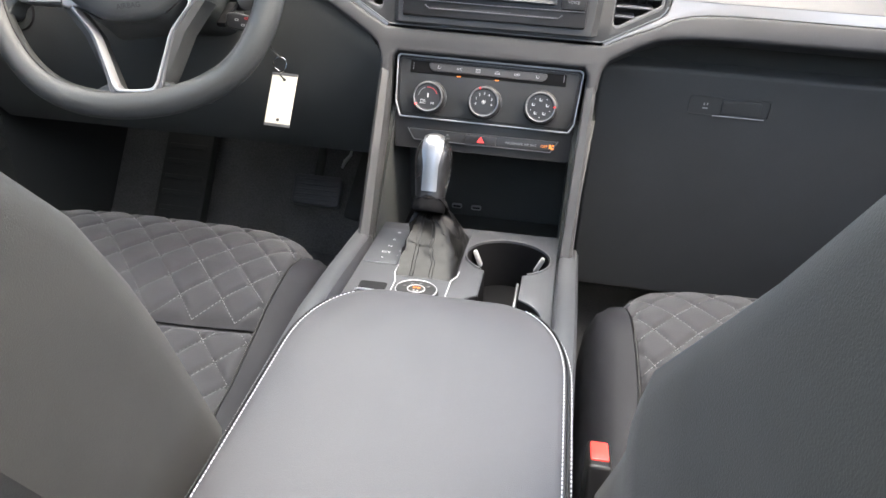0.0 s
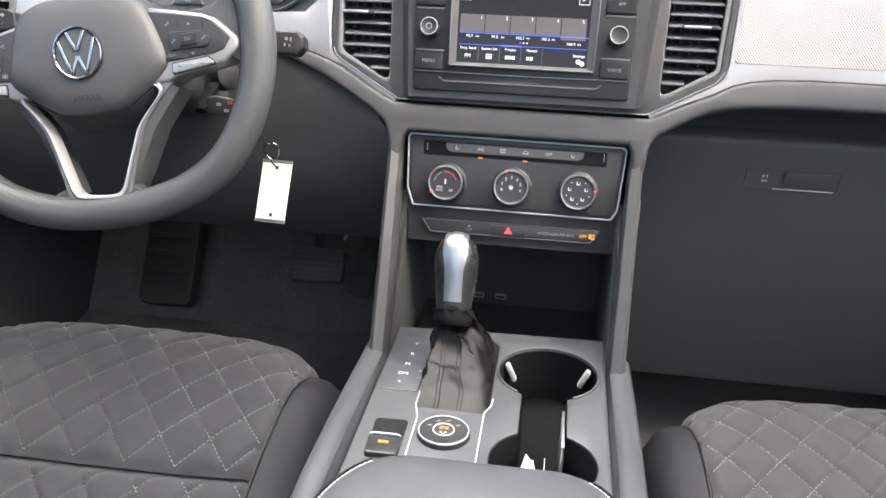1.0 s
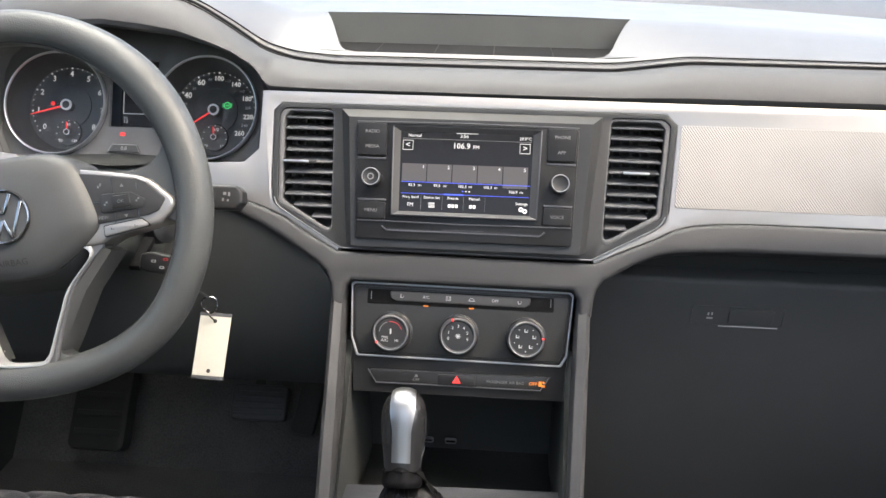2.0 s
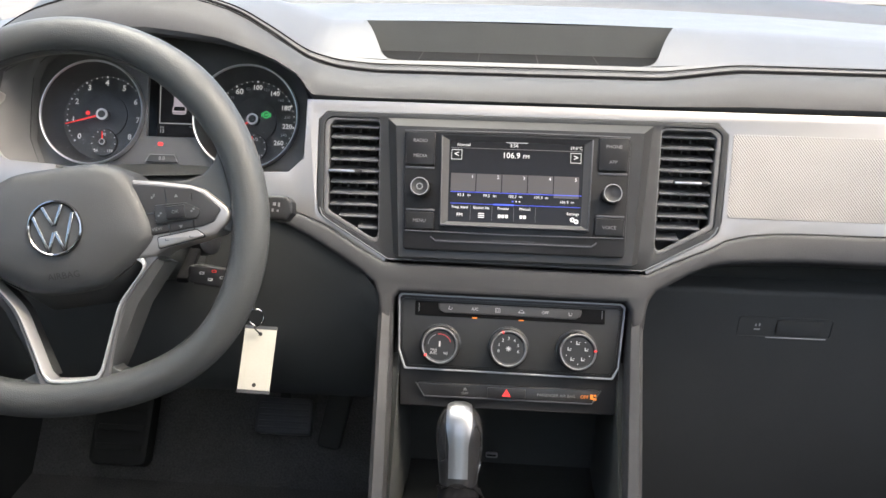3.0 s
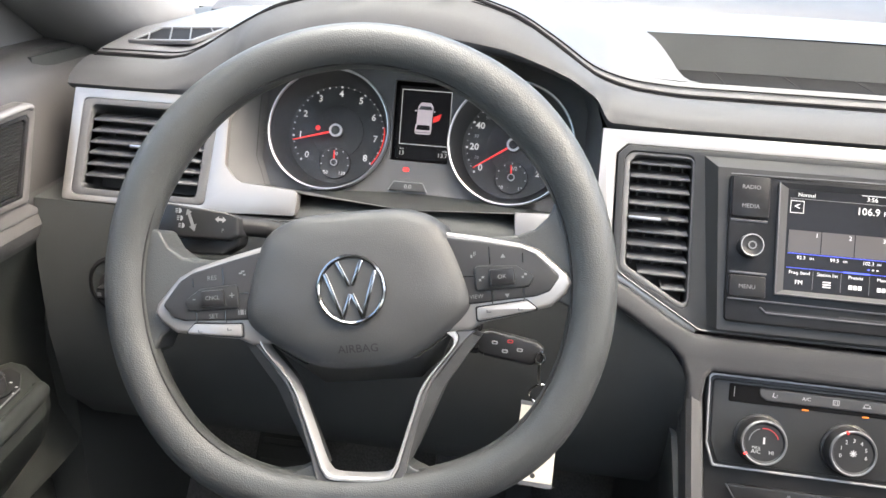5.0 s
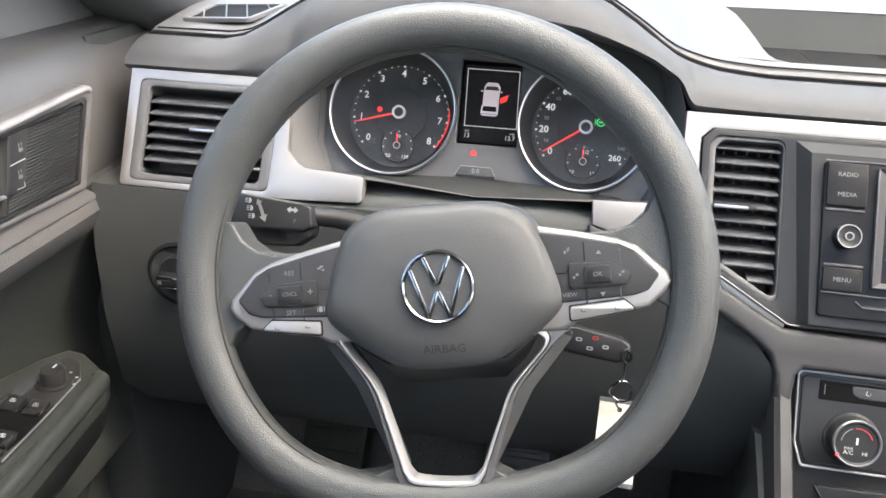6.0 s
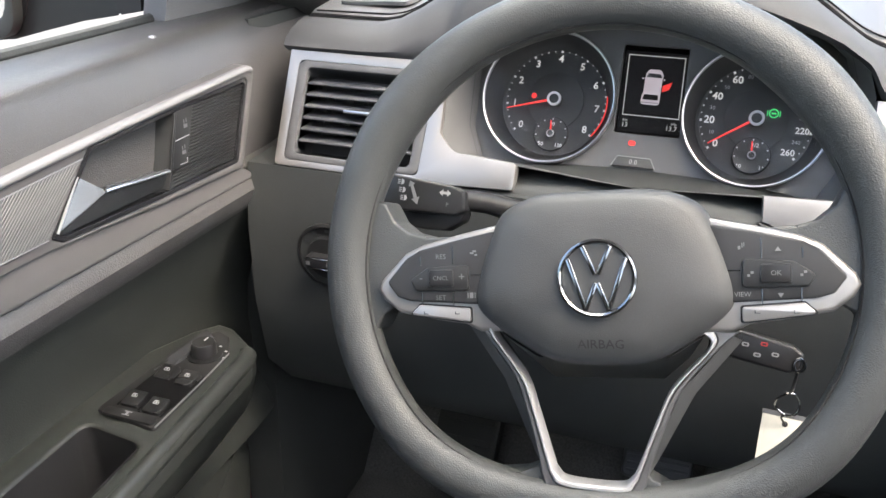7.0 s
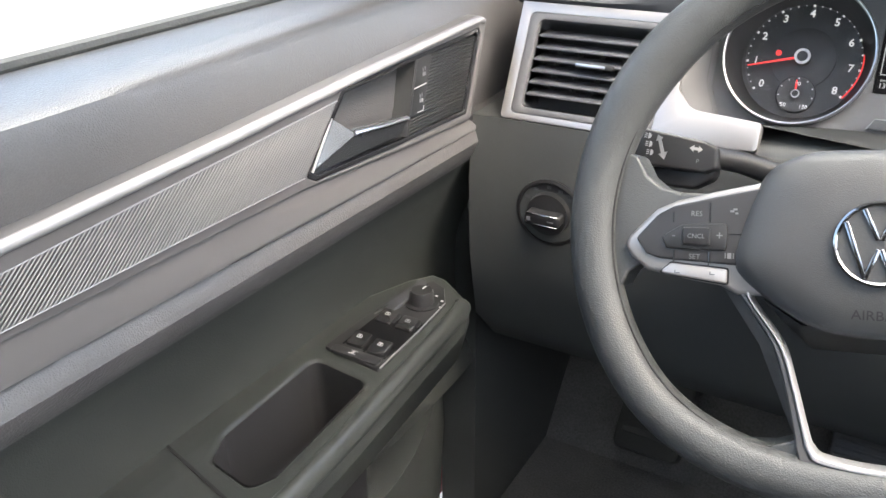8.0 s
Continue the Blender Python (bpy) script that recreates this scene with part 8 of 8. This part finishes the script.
    for x, y in ((-0.7765, 0.9035), (-0.7535, 0.9015), (-0.7765, 0.8590), (-0.7530, 0.8565)):
        b = part("window_switch", block(FL @ Matrix.Translation((x, y, 0.0006)) @ Matrix.Rotation(radians(12), 4, "X"), 0.0180, 0.0190, 0.0085, 0.0024, 2), KNOB, panel)
        part("print", bars(FL @ Matrix.Translation((x, y + 0.001, 0.0055)) @ Matrix.Rotation(radians(12), 4, "X") @ Matrix.Scale(0.85, 4), [(-0.0030, -0.0026, 0.0030, -0.0019), (-0.0030, 0.0012, 0.0020, 0.0019), (-0.0030, -0.0019, -0.0024, 0.0012), (0.0024, -0.0019, 0.0030, 0.0002), (-0.0010, -0.0010, 0.0010, 0.0005)], 0.0004), MARK, b)
        for s in (-1, 1):
            part("gap", bars(FL @ Matrix.Translation((x + s * 0.0106, y, 0.0)), [(-0.0009, -0.010, 0.0009, 0.010)], 0.0006), NECK, panel)
    b = part("lock_switch", plate([rounded(box2(-0.791, 0.8335, -0.742, 0.8440), 0.003)], FL, 0.0, 0.0022, 0.0008), BLACK, panel)
    part("print", bars(FL @ Matrix.Translation((-0.769, 0.8390, 0.0024)), [(-0.0035, -0.0028, 0.0035, -0.0018), (-0.0035, 0.0018, 0.0035, 0.0028), (-0.0012, -0.0018, 0.0012, 0.0018)]), STALKMARK, b)
    # pale metal line laid on for the light along the panel's bevel
    part("panel_edge_glint", tube([(x, y, 0.4592) for x, y in ((-0.7375, 0.833), (-0.7408, 0.900), (-0.7452, 0.955))], 0.0008, 6), EDGE, panel)
    part("ramp", loft([[(-0.7940, 0.916, 0.4594), (-0.7800, 0.914, 0.4594), (-0.7720, 0.972, 0.4594), (-0.7840, 0.980, 0.4594)], [(-0.7930, 0.918, 0.4605), (-0.7815, 0.917, 0.4605), (-0.7735, 0.970, 0.4660), (-0.7835, 0.977, 0.4660)]]), RAIL, panel, smooth=False)
    knob = part("mirror_knob", turned([(0.0165, 0.0), (0.0165, 0.0015), (0.0120, 0.002), (0.0115, 0.012), (0.0100, 0.0145), (0.0005, 0.0145)], FL @ Matrix.Translation((-0.7645, 0.9440, 0)), 36), BLACK, panel, "round black mirror adjuster")
    part("print", bars(FL @ Matrix.Translation((-0.7645, 0.9440, 0.0147)), [(-0.0007, 0.002, 0.0007, 0.008)]), PRINT, knob)
    for a in (75, 40, 5):
        part("print", bars(FL @ Matrix.Translation((-0.7645 + 0.0195 * math.cos(radians(a)), 0.9440 + 0.0195 * math.sin(radians(a)), 0.0002)), [(-0.0013, -0.0010, 0.0013, 0.0010)]), PRINT, panel)
    part("panel_ridge", tube([(-0.7925, 0.905, 0.4600), (-0.786, 0.945, 0.4600), (-0.775, 0.975, 0.4600)], 0.0012, 6), FRAME, panel)
    # mirror sail inside the window's front corner
    sail = [[(-0.874, 1.050, 0.730), (-0.874, 1.40, 0.730), (-0.84, 1.16, 0.90), (-0.83, 1.050, 0.93)], [(-0.850, 1.050, 0.730), (-0.835, 1.40, 0.730), (-0.79, 1.16, 0.90), (-0.80, 1.050, 0.93)]]
    part("mirror_sail", loft(sail), PILLAR, door, "dark plastic triangle behind the mirror")
    part("sill_pin", turned([(0.0035, 0), (0.0035, 0.001), (0.002, 0.0018), (0.0005, 0.0018)], pose(-0.812, 0.985, 0.7425), 14), SATIN, door)


build_door()


def build_wing_mirror():
    mir = thing("wing_mirror", (-1.0, 1.08, 0.80), "black wing mirror outside the driver window", "wing mirror")
    secs = []
    for d, k in ((0.0, 0.96), (0.012, 1.0), (0.05, 0.97), (0.09, 0.82), (0.115, 0.55), (0.125, 0.2)):
        ring = []
        for i in range(36):
            a = 2 * math.pi * i / 36
            x = 0.118 * math.copysign(abs(math.cos(a)) ** 0.55, math.cos(a)) * k
            z = 0.078 * math.copysign(abs(math.sin(a)) ** 0.55, math.sin(a)) * k
            ring.append((-1.120 + x, 1.030 + d + 0.10 * (x + 0.1), 0.797 + z - 0.10 * x))
        secs.append(ring)
    part("housing", loft(secs, True, True), BLACK, mir)
    m = Matrix.Translation((-1.120, 1.036, 0.797)) @ Matrix.Rotation(radians(6), 4, "Z") @ Matrix.Rotation(radians(90), 4, "X") @ Matrix.Rotation(radians(-5.7), 4, "Z")
    part("rim", plate([rounded(box2(-0.112, -0.072, 0.112, 0.072), 0.03), rounded(box2(-0.102, -0.056, 0.102, 0.064), 0.026)], m, -0.002, 0.012, 0.003), DARK, mir)
    part("glass", plate([rounded(box2(-0.106, -0.064, 0.106, 0.066), 0.026)], m, 0.003, 0.006), MIRROR, mir, "mirror glass reflecting the yard")
    part("stem", loft([[(x, 1.05, z0), (x, 1.11, z0 + 0.004), (x, 1.12, z1), (x, 1.06, z1 + 0.004)] for x, z0, z1 in ((-1.075, 0.710, 0.82), (-1.03, 0.715, 0.82), (-0.99, 0.726, 0.82), (-0.94, 0.739, 0.82), (-0.872, 0.752, 0.83))]), BLACK, mir)


build_wing_mirror()


def build_tree(x, y, tall, seed):
    """Tapered trunk, limbs and a loose crown of leaf clumps."""
    rnd = random.Random(seed)
    tree = thing("tree", (x, y, -0.5), "leafy green tree standing beyond the yard", "tree", "trees behind the yard")
    z0 = -0.5
    wood = tube([(x, y, z0), (x + 0.1, y, z0 + tall * 0.3), (x, y + 0.1, z0 + tall * 0.7)], [0.2, 0.14, 0.05], 8)
    for k in range(5):
        a = rnd.uniform(0, 6.28)
        h = z0 + tall * rnd.uniform(0.3, 0.55)
        tube([(x, y, h), (x + math.cos(a) * tall * 0.2, y + math.sin(a) * tall * 0.2, h + tall * 0.2)], [0.07, 0.02], 6, bm=wood)
    part("trunk", wood, material("bark", (0.09, 0.07, 0.05), 0.9, grain=0.5, size=0.03, bump=0.6), tree)
    b = bmesh.new()
    for k in range(900):
        while True:
            p = Vector((rnd.uniform(-1, 1), rnd.uniform(-1, 1), rnd.uniform(-1, 1)))
            if 0.35 < p.length < 1 + 0.15 * math.sin(5 * p.x + 3 * p.y):
                break
        c = Vector((x, y, z0 + tall * 0.68)) + Vector((p.x * tall * 0.33, p.y * tall * 0.33, p.z * tall * 0.32))
        r = rnd.uniform(0.08, 0.2)
        q = Euler((rnd.uniform(0, 6), rnd.uniform(0, 6), rnd.uniform(0, 6))).to_matrix()
        b.faces.new([b.verts.new(c + q @ Vector(v)) for v in ((-r, 0, 0), (0, -r * 0.6, 0.02), (r, 0, 0), (0, r * 0.6, 0.02))])
    part("crown", b, LEAF, tree, smooth=False)


for i, (tx, ty, tt) in enumerate(((-9, -14, 6.5), (-5, -17, 7.5), (-14, -10, 6), (-1, -20, 8), (-18, -4, 7))):
    build_tree(tx, ty, tt, i)
